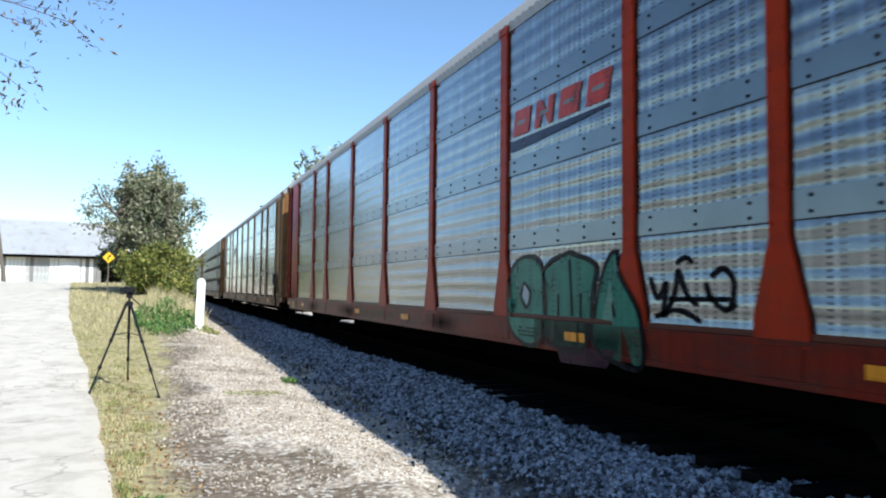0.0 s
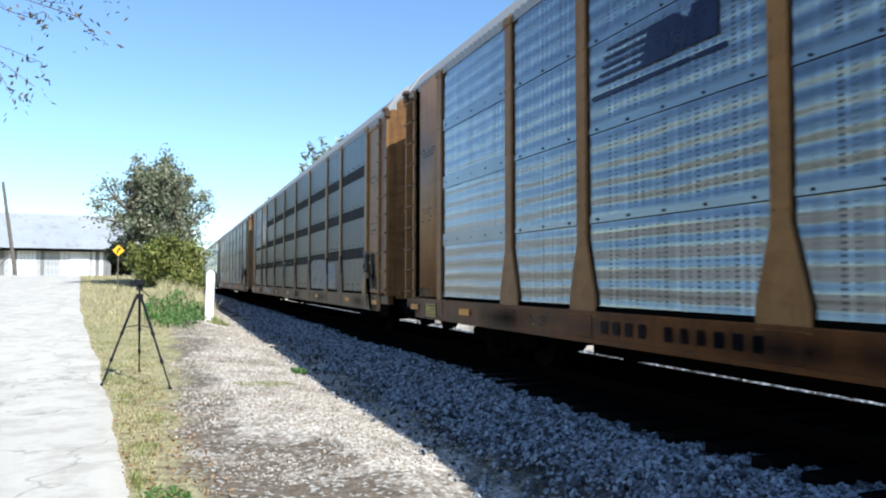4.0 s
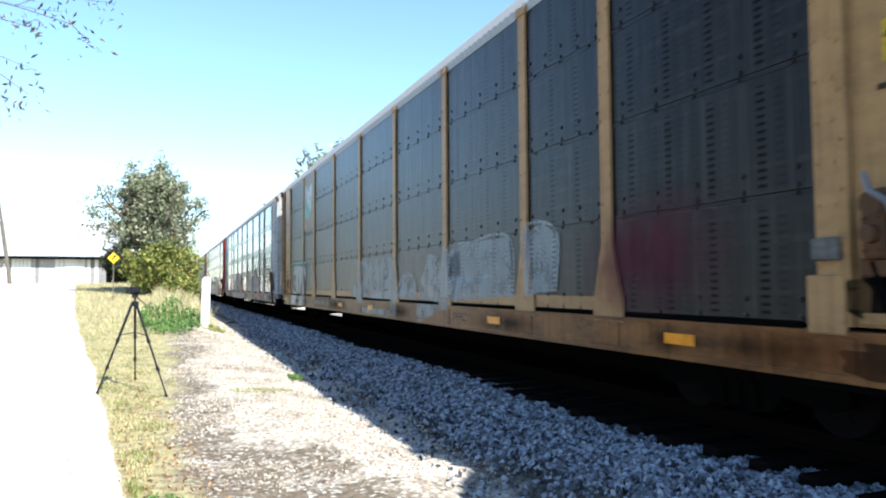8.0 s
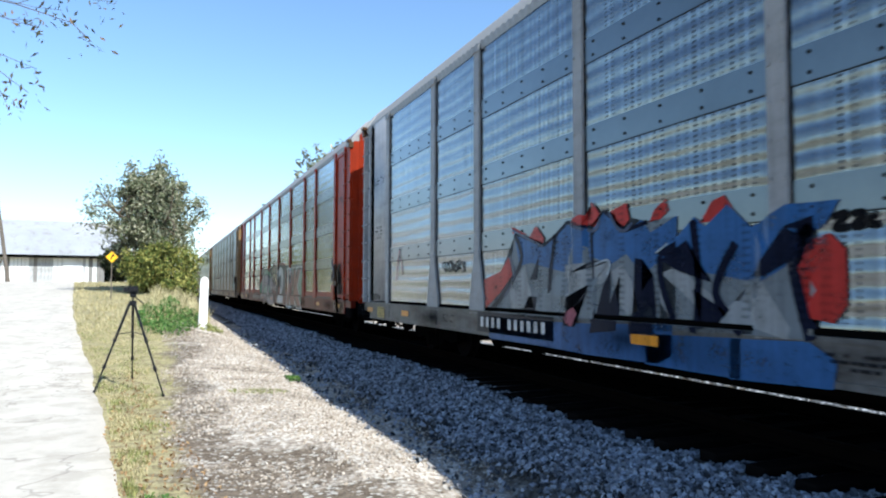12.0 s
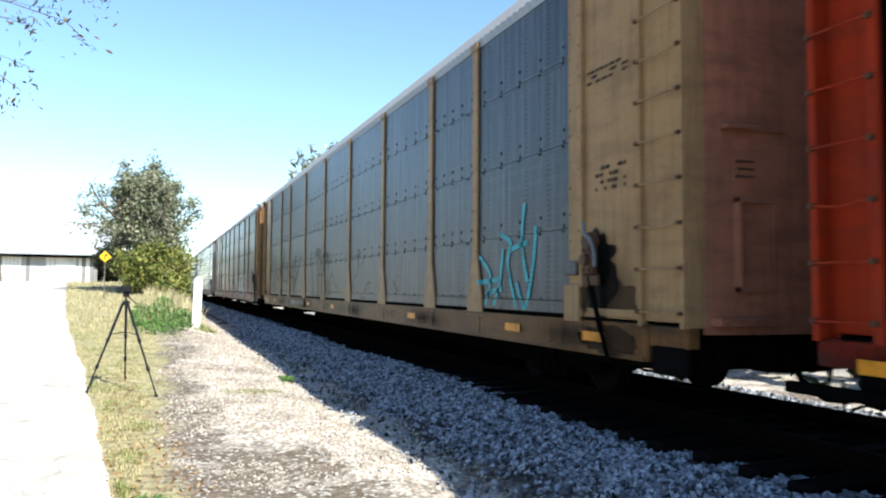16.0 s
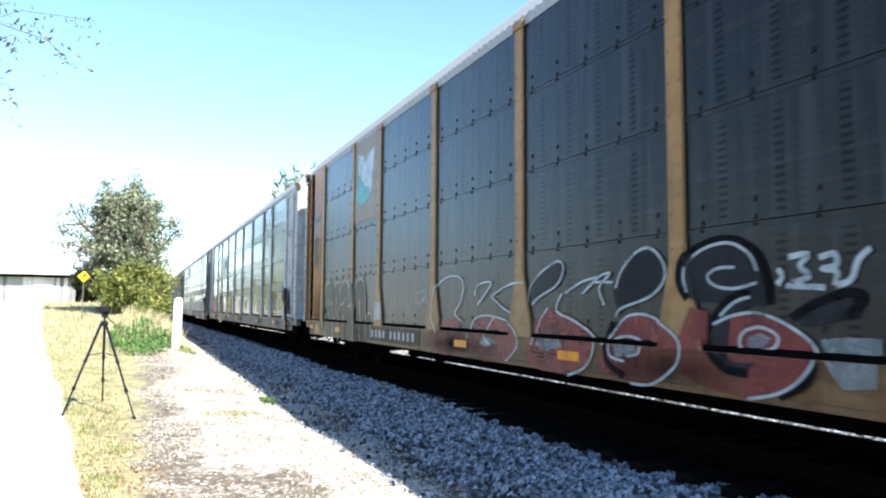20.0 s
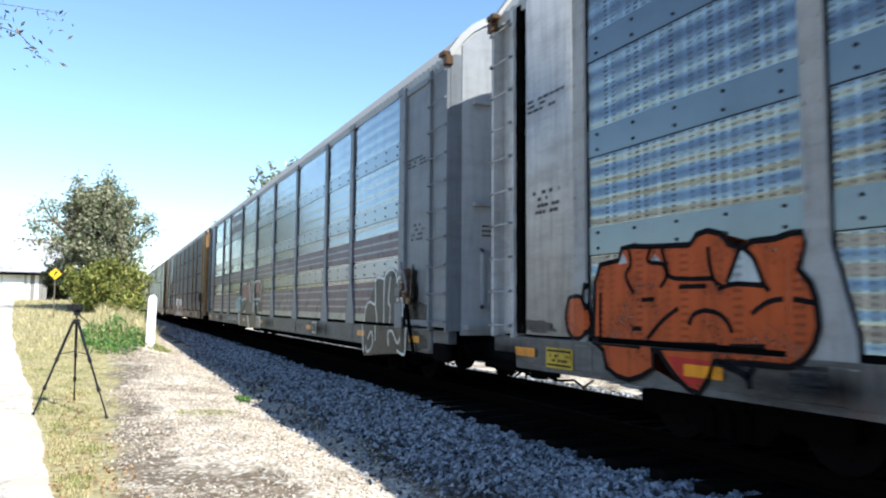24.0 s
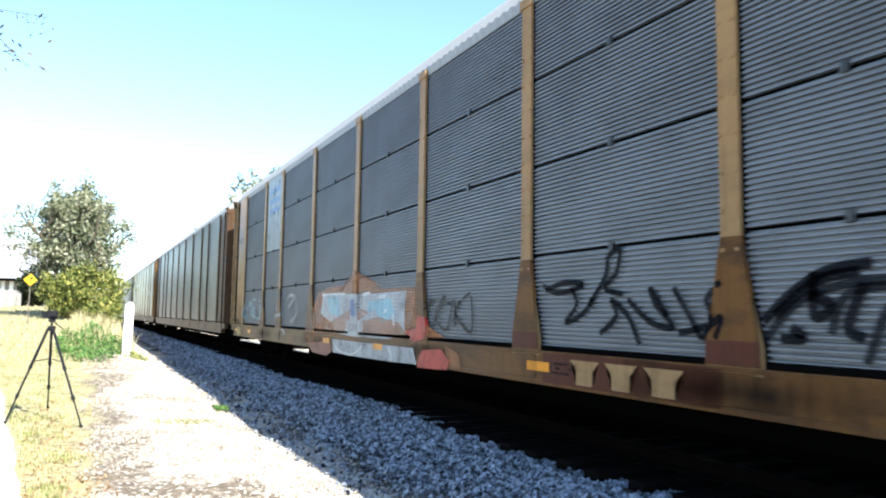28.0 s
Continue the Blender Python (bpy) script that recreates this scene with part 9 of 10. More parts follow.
poly(c, "g_peach", 1, [(18.32, 0.83), (16.29, 0.85), (16.43, 0.73), (18.08, 0.67)], "orange overspray on the sill")
poly(c, "g_silver", 2, [(16.29, 0.8), (14.67, 0.8), (13.31, 0.8), (12.36, 0.8), (12.25, 0.57), (13.34, 0.55), (14.65, 0.54), (16.19, 0.55)], "grey overspray on the sill")
lines(c, "g_white", 3, 0.035, [[(16.21, 0.78), (15.92, 0.62), (15.1, 0.56), (14.52, 0.75)], [(14.53, 0.79), (14.66, 0.6)], [(13.35, 0.78), (13.2, 0.64), (13.25, 0.55)], [(12.42, 0.8), (12.25, 0.57)]], "white edge on the grey overspray")
poly(c, "g_red", 3, [(12.03, 0.79), (11.43, 0.83), (11.17, 0.68), (11.25, 0.56), (12.21, 0.53), (12.16, 0.68)], "red overspray on the sill")
poly(c, "g_peach", 2, [(11.34, 0.88), (10.93, 0.8), (10.81, 0.59), (11.23, 0.6), (11.17, 0.74)], "orange overspray on the sill")
scrawl(c, (25.3, 23.0, 1.05, 1.7), "g_sky", 0.05, 322, 3, 1, "pale spray letters")
rect(c, "mark_plate", 6.6, 9.0, SILL0 + 0.03, SILL1 - 0.05, "primer", 1, "dark patch behind the company marks")
for a, b in ((8.52, 8.06), (7.98, 7.54), (7.46, 6.98)):
    shape(c, "emblem", (a, b, SILL0 + 0.05, SILL0 + 0.29), [(0.22, 0), (0.78, 0), (0.78, 0.6), (1, 1), (0, 1), (0.22, 0.6)], "buff", 2, "buff company mark")
rect(c, "painted_board", 21.0, 22.5, 2.95, 4.85, "board_white", 0, "white board with blue bars")
for i in range(3):
    rect(c, "emblem", 21.2, 22.3, 3.95 + i * 0.27, 4.1 + i * 0.27, "g_blue", 1, "blue bar")
scrawl(c, (12.0, 10.5, 1.0, 1.6), "g_black", 0.035, 324, 3, 1)
rect(c, "placard", 0.82, 1.38, 1.06, 1.34, "g_white", 3, "white placard frame")
rect(c, "placard", 0.95, 1.25, 1.11, 1.29, "g_navy", 4)
for y0, y1 in zip(POSTS, POSTS[1:]):
    for i in (1, 2, 3):
        ym = (y0 + y1) / 2
        part("clip", shared("clip", lambda: to_mesh("clip", box(XP - 0.025, XP + 0.02, -0.03, 0.03, -0.045, 0.045, 0.006), M["mid"])), None, c, m=Matrix.Translation((0, ym, SILL1 + i * TIER)))

# ---- beside the road ----
M["black_paint"] = plain("black_anodised_metal", (0.012, 0.012, 0.014), 0.45, 0.2, 0.2, 8.0)
M["white_paint"] = plain("weathered_white_paint", (0.78, 0.77, 0.74), 0.7, 0.0, 0.25, 5.0, (0.35, 0.33, 0.3))
M["yellow_sign"] = plain("yellow_sign_sheet", (0.75, 0.42, 0.02), 0.4, 0.0, 0.1, 3.0)
M["old_wood"] = plain("grey_pole_timber", (0.13, 0.11, 0.09), 0.9, 0.0, 0.4, 5.0)
M["bark"] = plain("bark", (0.10, 0.075, 0.055), 0.95, 0.0, 0.5, 6.0)


def leaf_material(name, a, b2, c3):
    m, t, b = mat(name, 0.6, 0.0, 0.2)
    g = t.nodes.new("ShaderNodeNewGeometry")
    wire(t, ramp(t, g.outputs["Random Per Island"], [(0.0, a), (0.5, b2), (1.0, c3)]), b.inputs["Base Color"])
    return m


M["leaf_dry"] = leaf_material("dry_green_leaves", (0.055, 0.072, 0.036), (0.15, 0.16, 0.09), (0.33, 0.31, 0.22))
# near-black leaves: the growth's shade is put into their colour
M["leaf_hedge"] = leaf_material("shade_dark_leaves", (0.006, 0.009, 0.004), (0.014, 0.02, 0.007), (0.03, 0.036, 0.012))
M["leaf_green"] = leaf_material("yellow_green_leaves", (0.035, 0.06, 0.012), (0.12, 0.14, 0.03), (0.31, 0.28, 0.075))
M["leaf_weed"] = leaf_material("weed_leaves", (0.035, 0.085, 0.02), (0.07, 0.14, 0.03), (0.12, 0.19, 0.05))
M["leaf_twig"] = leaf_material("hanging_leaves", (0.04, 0.05, 0.03), (0.08, 0.07, 0.04), (0.14, 0.09, 0.05))
M["straw"] = leaf_material("dry_grass", (0.21, 0.185, 0.085), (0.37, 0.325, 0.17), (0.52, 0.45, 0.27))
M["grass"] = leaf_material("green_grass", (0.085, 0.11, 0.03), (0.19, 0.205, 0.065), (0.32, 0.30, 0.12))


def leaves(name, centres, sizes, material, parent, seed, long=1.6, label=""):
    """Leaf clumps: each leaf a bent four-cornered blade of two triangles per half."""
    r = np.random.default_rng(seed)
    n = len(centres)
    base = np.array([(-0.5, 0, 0), (0, -0.32, 0.06), (0.5, 0, -0.05), (0, 0.32, 0.06)]) * np.array([long, 1, 1])
    q = r.normal(size=(n, 4)); q /= np.linalg.norm(q, axis=1)[:, None]
    w, x, y, z = q.T
    Rm = np.stack([1 - 2 * (y * y + z * z), 2 * (x * y - z * w), 2 * (x * z + y * w), 2 * (x * y + z * w), 1 - 2 * (x * x + z * z), 2 * (y * z - x * w),
                   2 * (x * z - y * w), 2 * (y * z + x * w), 1 - 2 * (x * x + y * y)], 1).reshape(n, 3, 3)
    v = np.einsum("nij,kj->nki", Rm, base) * np.asarray(sizes)[:, None, None] + np.asarray(centres)[:, None]
    f = np.array([(0, 1, 2), (0, 2, 3)])[None] + 4 * np.arange(n)[:, None, None]
    return part(name, raw_mesh(name, v.reshape(-1, 3), f.reshape(-1, 3), material), None, parent, label)


def limbs(r, start, direction, length, radius, depth, out, tips):
    """Grows a branching limb as tapered tubes; remembers the twig ends."""
    p = Vector(start)
    d = Vector(direction).normalized()
    segs = 4 if depth > 0 else 3
    for i in range(segs):
        q = p + d * (length / segs)
        out.append((p.copy(), q.copy(), radius * (1 - 0.6 * i / segs), radius * (1 - 0.6 * (i + 1) / segs)))
        if depth > 0 and i > 0:
            for _ in range(2):
                side = Vector(r.normal(size=3)).normalized()
                nd = (d * 0.6 + side * 0.8 + Vector((0, 0, 0.1))).normalized()
                limbs(r, q, nd, length * r.uniform(0.4, 0.6), radius * 0.45, depth - 1, out, tips)
        p = q
        d = (d + Vector(r.normal(size=3)) * 0.14).normalized()
    tips.append(p)


def tree(name, base, height, crown_r, seed, material, leaf, count, label, category="tree", density=1.0, squash=1.0):
    r = np.random.default_rng(seed)
    th = empty(name, pose(*base))
    tagged(th, label, category)
    out, tips = [], []
    limbs(r, (0, 0, -0.2), (0.03, 0.02, 1), height * 0.48, height * 0.028, 2, out, tips)
    for k in range(5):
        a = k * 1.256 + r.uniform(-0.4, 0.4)
        limbs(r, (0, 0, height * r.uniform(0.12, 0.38)), (math.cos(a), math.sin(a), 0.8), height * 0.42, height * 0.014, 1, out, tips)
    bm = bmesh.new()
    for p, q, a, b in out:
        add_tube(bm, p, q, a, b, 5, False)
    part("trunk", to_mesh("trunk", bm, M["bark"]), None, th)
    # clumps of leaves inside an uneven envelope
    cl = []
    cz = height * 0.58
    while len(cl) < count:
        u = r.normal(size=3)
        u /= np.linalg.norm(u)
        rad = r.uniform(0.35, 1.0) ** 0.5
        lump = (0.82 + 0.95 * noise.noise(Vector(u * 1.9) + Vector((seed, 0, 0)))) * (1 - 0.12 * u[2])
        c = u * rad * lump * np.array([crown_r, crown_r, height * 0.43 * squash]) + np.array([0, 0, cz])
        if c[2] < height * 0.06:
            continue
        if noise.noise(Vector(c) * (1.6 / crown_r * 2)) > 0.02 * density:
            continue
        cl.append(c)
    cl = np.array(cl + [np.array(p) for p in tips])
    per = 16
    pts = np.repeat(cl, per, 0) + r.normal(scale=crown_r * 0.075, size=(len(cl) * per, 3))
    leaves("crown", pts, r.uniform(0.6, 1.3, len(pts)) * leaf, material, th, seed + 1)
    return th


TREE = (-0.75, 45.0, 1.5)
tree("roadside_tree", TREE, 7.9, 2.6, 11, M["leaf_dry"], 0.15, 1300, "half-bare autumn tree with dull green and grey-brown leaves", squash=0.95)


def shrub(base, rx, rz, seed, count, material, leaf, label):
    r = np.random.default_rng(seed)
    th = empty("bush", pose(*base))
    tagged(th, label, "bush")
    bm = bmesh.new()
    for k in range(14):
        a, s = r.uniform(0, 6.28), r.uniform(0.2, 0.8)
        tip = Vector((math.cos(a) * rx * s, math.sin(a) * rx * s, rz * r.uniform(0.6, 1.3)))
        mid = tip * 0.5 + Vector((0, 0, rz * 0.15))
        add_tube(bm, (0, 0, -0.1), mid, 0.03, 0.02, 5, False)
        add_tube(bm, mid, tip, 0.02, 0.008, 5, False)
    tagged(part("stem", to_mesh("stem", bm, M["bark"]), None, th), kind="stuff")
    u = r.normal(size=(count, 3))
    u /= np.linalg.norm(u, axis=1)[:, None]
    rad = r.uniform(0.3, 1, count) ** 0.4
    lump = np.array([0.75 + 0.5 * noise.noise(Vector(v * 2.2) + Vector((seed, 3, 0))) for v in u])
    c = u * (rad * lump)[:, None] * np.array([rx, rx, rz]) + np.array([0, 0, rz * 0.8])
    c = c[c[:, 2] > 0.02]
    pts = np.repeat(c, 14, 0) + r.normal(scale=rx * 0.08, size=(len(c) * 14, 3))
    leaves("foliage", pts, r.uniform(0.6, 1.3, len(pts)) * leaf, material, th, seed + 5)
    return th


shrub((0.2, 43.0, 1.2), 2.25, 1.85, 21, 520, M["leaf_green"], 0.13, "dense yellow-green bush under the roadside tree")
shrub((-0.9, 43.4, 1.35), 1.5, 1.5, 22, 330, M["leaf_green"], 0.12, "yellow-green bush at the foot of the tree")
shrub((0.9, 39.5, 0.9), 1.15, 0.9, 24, 90, M["leaf_green"], 0.14, "low yellow-green bush beside the railway bank")

# bush added where dark shade lies under the tree
shrub((-3.3, 60.5, 2.0), 1.35, 1.7, 25, 240, M["leaf_hedge"], 0.2, "near-black bush in place of the shade at the barn's corner")

# rough growth added beyond the track; it darkens the view under the cars
def hedge():
    r = np.random.default_rng(71)
    n = 15000
    y = -60 + 260 * r.uniform(0, 1, n)
    tall = np.array([1.9 + 1.1 * noise.noise((v * 0.23, 5.5, 0.0)) + 0.5 * noise.noise((v * 0.9, 1.5, 0.0)) for v in y])
    z = tall * r.uniform(0, 1, n) ** 0.8
    x = 10.75 + 0.45 * np.array([noise.noise((v * 0.5, w, 2.0)) for v, w in zip(y, z)]) + 1.6 * r.uniform(0, 1, n) ** 1.5 + 0.25 * z
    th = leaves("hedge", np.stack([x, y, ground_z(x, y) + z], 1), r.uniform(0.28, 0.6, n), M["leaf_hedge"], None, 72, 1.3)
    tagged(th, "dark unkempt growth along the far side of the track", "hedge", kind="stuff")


hedge()

# distant trees beyond the train
tree("distant_tree", (14.7, 68.4, 0.0), 16.6, 2.4, 31, M["leaf_dry"], 0.35, 300, "tall dark tree standing far behind the train")


# ---- weeds and grass ----
def blades(name, x, y, height, width, material, seed, label):
    r = np.random.default_rng(seed)
    n = len(x)
    z = ground_z(x, y)
    a = r.uniform(0, 6.28, n)
    lean = r.uniform(0.1, 0.7, n) * height
    d = np.stack([np.cos(a), np.sin(a)], 1)
    side = np.stack([-d[:, 1], d[:, 0]], 1) * (width / 2)[:, None]
    p0 = np.stack([x, y], 1)
    v = np.zeros((n, 5, 3))
    mid = p0 + d * (lean * 0.35)[:, None]
    tip = p0 + d * lean[:, None]
    v[:, 0, :2], v[:, 1, :2], v[:, 2, :2], v[:, 3, :2], v[:, 4, :2] = p0 - side, p0 + side, mid + side * 0.7, mid - side * 0.7, tip
    v[:, 0, 2] = v[:, 1, 2] = z - 0.01
    v[:, 2, 2] = v[:, 3, 2] = z + height * 0.6
    v[:, 4, 2] = z + height
    tri = np.array([(0, 1, 2), (0, 2, 3), (3, 2, 4)])
    f = (tri[None] + 5 * np.arange(n)[:, None, None]).reshape(-1, 3)
    return tagged(part(name, raw_mesh(name, v.reshape(-1, 3), f, material), None), label, "grass", kind="stuff")


def verge(n, y0, y1, power, seed, inner=0.0):
    r = np.random.default_rng(seed)
    y = y0 + (y1 - y0) * r.uniform(0, 1, n) ** power
    e = road_edge(y)
    right = np.interp(y, [3, 8, 11, 16, 22, 28, 40], [-0.05, 0.0, 0.12, 0.15, 0.7, 1.1, 1.4])
    x = e + 0.02 + (right - e) * r.uniform(0, 1, n) ** 1.1 * 1.05
    clump = np.array([noise.noise((a * 1.3, b * 1.1, seed)) for a, b in zip(x, y)])
    fine = np.array([noise.noise((a * 4.3, b * 3.1, seed + 9)) for a, b in zip(x, y)])
    edge = (x - e) / np.maximum(0.1, right - e)
    ok = clump + 0.6 * fine > 0.03 + 0.45 * smoothstep(0.6, 1.0, edge) + 0.25 * smoothstep(9, 5, y) + r.uniform(-0.2, 0.2, n)
    return x[ok], y[ok]


vx, vy = verge(26000, 4.5, 24, 1.3, 41)
rr = np.random.default_rng(42)
blades("dry_grass", vx, vy, rr.uniform(0.012, 0.055, len(vx)), rr.uniform(0.006, 0.016, len(vx)), M["straw"], 43, "short straw-coloured grass on the road verge")
vx, vy = verge(13000, 5, 26, 1.3, 44)
blades("green_grass", vx, vy, rr.uniform(0.015, 0.07, len(vx)), rr.uniform(0.006, 0.016, len(vx)), M["grass"], 45, "patchy green grass on the road verge")
vx, vy = verge(16000, 22, 62, 1.0, 46)
blades("far_grass", vx, vy, rr.uniform(0.04, 0.16, len(vx)), rr.uniform(0.02, 0.035, len(vx)), M["straw"], 47, "dry grass on the rising verge")
M["litter"] = leaf_material("fallen_leaves", (0.12, 0.065, 0.03), (0.24, 0.14, 0.06), (0.36, 0.24, 0.12))
lx, ly = rr.uniform(-0.6, 1.6, 4200), 4.2 + 12 * rr.uniform(0, 1, 4200) ** 1.8
ok = (lx > road_edge(ly) - 0.15) & (lx < road_edge(ly) + 0.75 + 1.2 * smoothstep(6.0, 4.6, ly) * rr.uniform(0, 1, len(lx)))
lx, ly = lx[ok], ly[ok]
tagged(leaves("leaf_litter", np.stack([lx, ly, ground_z(lx, ly) + 0.015], 1), rr.uniform(0.018, 0.045, len(lx)), M["litter"], None, 49), "fallen brown leaves on the verge", "leaves", kind="stuff")
vx = rr.uniform(-0.5, 1.6, 2200)
vy = rr.uniform(26, 42, 2200)
blades("tall_weeds", vx, vy, rr.uniform(0.25, 0.8, 2200), rr.uniform(0.015, 0.03, 2200), M["straw"], 48, "tall dry weeds beside the railway bank")


def weed_patch(cx, cy, rx, ry, h, n, leaf, seed, label, material="leaf_weed"):
    r = np.random.default_rng(seed)
    a, s = r.uniform(0, 6.28, n), r.uniform(0, 1, n) ** 0.6
    x, y = cx + np.cos(a) * s * rx, cy + np.sin(a) * s * ry
    tall = np.array([0.55 + 0.9 * noise.noise((p * 1.7, q * 0.8, seed)) for p, q in zip(x, y)])
    z = ground_z(x, y) + h * r.uniform(0.05, 1, n) * np.clip(tall, 0.15, 1) * (1 - 0.35 * s)
    th = leaves("weed_patch", np.stack([x, y, z], 1), r.uniform(0.6, 1.3, n) * leaf, M[material], None, seed)
    tagged(th, label, "weeds", kind="stuff")


weed_patch(0.2, 27.5, 1.0, 6.5, 0.75, 4200, 0.075, 51, "low green broad-leaved weeds between gravel and grass")
weed_patch(2.35, 13.9, 0.16, 0.3, 0.22, 160, 0.05, 52, "small green weed growing in the gravel")
weed_patch(0.0, 6.0, 0.2, 0.4, 0.1, 200, 0.035, 53, "small green weeds by the gravel's edge")
weed_patch(1.5, 12.1, 0.5, 0.4, 0.02, 420, 0.03, 55, "low moss and grass on the gravel", "grass")
weed_patch(1.35, 24.2, 0.5, 0.9, 0.4, 500, 0.06, 54, "dry weeds round the foot of the white post", "grass")

# ---- white post ----
def white_post():
    th = empty("marker_post", pose(1.2, 24.0, float(ground_z(1.2, 24.0))))
    tagged(th, "white-painted concrete railway marker post with a rounded top", "post")
    bm = bmesh.new()
    out = [(-0.13, -0.2), (0.13, -0.2), (0.125, 1.48)] + [(0.125 * math.cos(a), 1.48 + 0.15 * math.sin(a)) for a in np.linspace(0.2, math.pi - 0.2, 9)] + [(-0.125, 1.48)]
    prism(bm, out, "y", -0.07, 0.07)
    bmesh.ops.bevel(bm, geom=[e for e in bm.edges if abs(e.verts[0].co.y - e.verts[1].co.y) < 0.01], offset=0.015, segments=1, affect="EDGES")
    part("shaft", to_mesh("shaft", bm, M["white_paint"]), None, th)
    th.matrix_basis = th.matrix_basis @ pose(0, 0, 0, 0, 1.2, 0)


white_post()


# ---- tripod with a small camera ----
def tripod():
    cx, cy = -0.45, 13.0
    feet = [(-0.98, 12.78), (0.05, 12.02), (-0.47, 14.1)]
    z0 = float(ground_z(cx, cy))
    th = empty("tripod", pose(cx, cy, z0))
    tagged(th, "black aluminium tripod with a small video camera on top", "tripod")
    hub = Vector((0, 0, 1.42))
    for fx, fy in feet:
        f = Vector((fx - cx, fy - cy, float(ground_z(fx, fy)) - z0 + 0.015))
        d = (f - hub).normalized()
        top = hub + Vector((d.x, d.y, 0)).normalized() * 0.05
        bm = bmesh.new()
        L = (f - top).length
        add_tube(bm, top, top + (f - top) * 0.42, 0.021, n=8)
        add_tube(bm, top + (f - top) * 0.36, top + (f - top) * 0.72, 0.016, n=8)
        add_tube(bm, top + (f - top) * 0.68, f, 0.012, n=8)
        leg = part("leg", to_mesh("leg", bm, M["black_paint"]), None, th)
        for k in (0.42, 0.72):
            bm = bmesh.new()
            c = top + (f - top) * k
            add_tube(bm, c - d * 0.03, c + d * 0.03, 0.028, n=8)
            part("clamp", to_mesh("clamp", bm, M["black_paint"]), None, leg)
        bm = bmesh.new()
        add_tube(bm, f - d * 0.03, f + d * 0.01, 0.02, 0.026, n=8)
        part("rubber_foot", to_mesh("rubber_foot", bm, M["black_paint"]), None, leg)
        bm = bmesh.new()
        add_tube(bm, (0, 0, 0.95), top + (f - top) * 0.36, 0.008, n=6)
        part("brace", to_mesh("brace", bm, M["black_paint"]), None, th)
    bm = bmesh.new()
    add_tube(bm, (0, 0, 0.9), (0, 0, 1.55), 0.016, n=8)
    part("centre_column", to_mesh("centre_column", bm, M["black_paint"]), None, th)
    bm = bmesh.new()
    add_tube(bm, (0, 0, 1.38), (0, 0, 1.46), 0.06, 0.055, n=10)
    part("hub", to_mesh("hub", bm, M["black_paint"]), None, th)
    part("head", box(-0.05, 0.05, -0.05, 0.05, 1.52, 1.585, 0.01), M["black_paint"], th)
    bm = bmesh.new()
    add_tube(bm, (0, 0.0, 1.55), (0.16, 0.22, 1.40), 0.01, n=6)
    part("pan_handle", to_mesh("pan_handle", bm, M["black_paint"]), None, th)
    c = empty("video_camera", pose(cx, cy, z0 + 1.585))
    tagged(c, "small black video camera mounted on the tripod", "camera")
    part("body", box(-0.075, 0.075, -0.05, 0.05, 0.0, 0.115, 0.012), M["black_paint"], c)
    bm = bmesh.new()
    add_tube(bm, (0.03, -0.05, 0.06), (0.03, -0.10, 0.06), 0.036, 0.034, 12)
    part("lens", to_mesh("lens", bm, M["black_paint"]), None, c)
    part("side_screen", box(-0.14, -0.077, -0.045, -0.03, 0.02, 0.1, 0.004), M["black_paint"], c)


tripod()


# ---- warning sign ----
def warning_sign():
    x, y = -2.29, 38.0
    z = float(ground_z(x, y))
    th = empty("road_sign", pose(x, y, z, 0, 0, 3))
    tagged(th, "yellow diamond warning sign on a thin steel post", "road sign")
    part("post", box(-0.022, 0.022, 0.012, 0.05, -0.2, 2.3, 0.004), M["old_wood"], th)
    s = 0.27
    bm = bmesh.new()
    prism(bm, [(0, 2.03 - s), (s, 2.03), (0, 2.03 + s), (-s, 2.03)], "y", -0.006, 0.006)
    part("plate", to_mesh("plate", bm, M["yellow_sign"]), None, th, "yellow diamond plate")
    bm = bmesh.new()
    prism(bm, [(-0.06, 1.9), (0.0, 1.9), (0.0, 2.0), (0.05, 2.07), (0.1, 2.03), (0.1, 2.17), (-0.03, 2.14), (0.01, 2.1), (-0.06, 2.02)], "y", -0.012, -0.007)
    part("arrow", to_mesh("arrow", bm, M["black_paint"]), None, th, "black arrow")


warning_sign()


# ---- utility pole ----
def utility_pole():
    th = empty("utility_pole", pose(-10.2, 59.0, 1.8, 0, -8.0, 0))
    tagged(th, "leaning grey timber utility pole with a short brace", "utility pole")
    bm = bmesh.new()
    add_tube(bm, (0, 0, -0.3), (0, 0, 6.9), 0.14, 0.09, 10)
    part("pole", to_mesh("pole", bm, M["old_wood"]), None, th)
    bm = bmesh.new()
    add_tube(bm, (-0.85, 0, 1.0), (0, 0, 2.0), 0.05, 0.05, 8)
    part("brace", to_mesh("brace", bm, M["old_wood"]), None, th)


utility_pole()


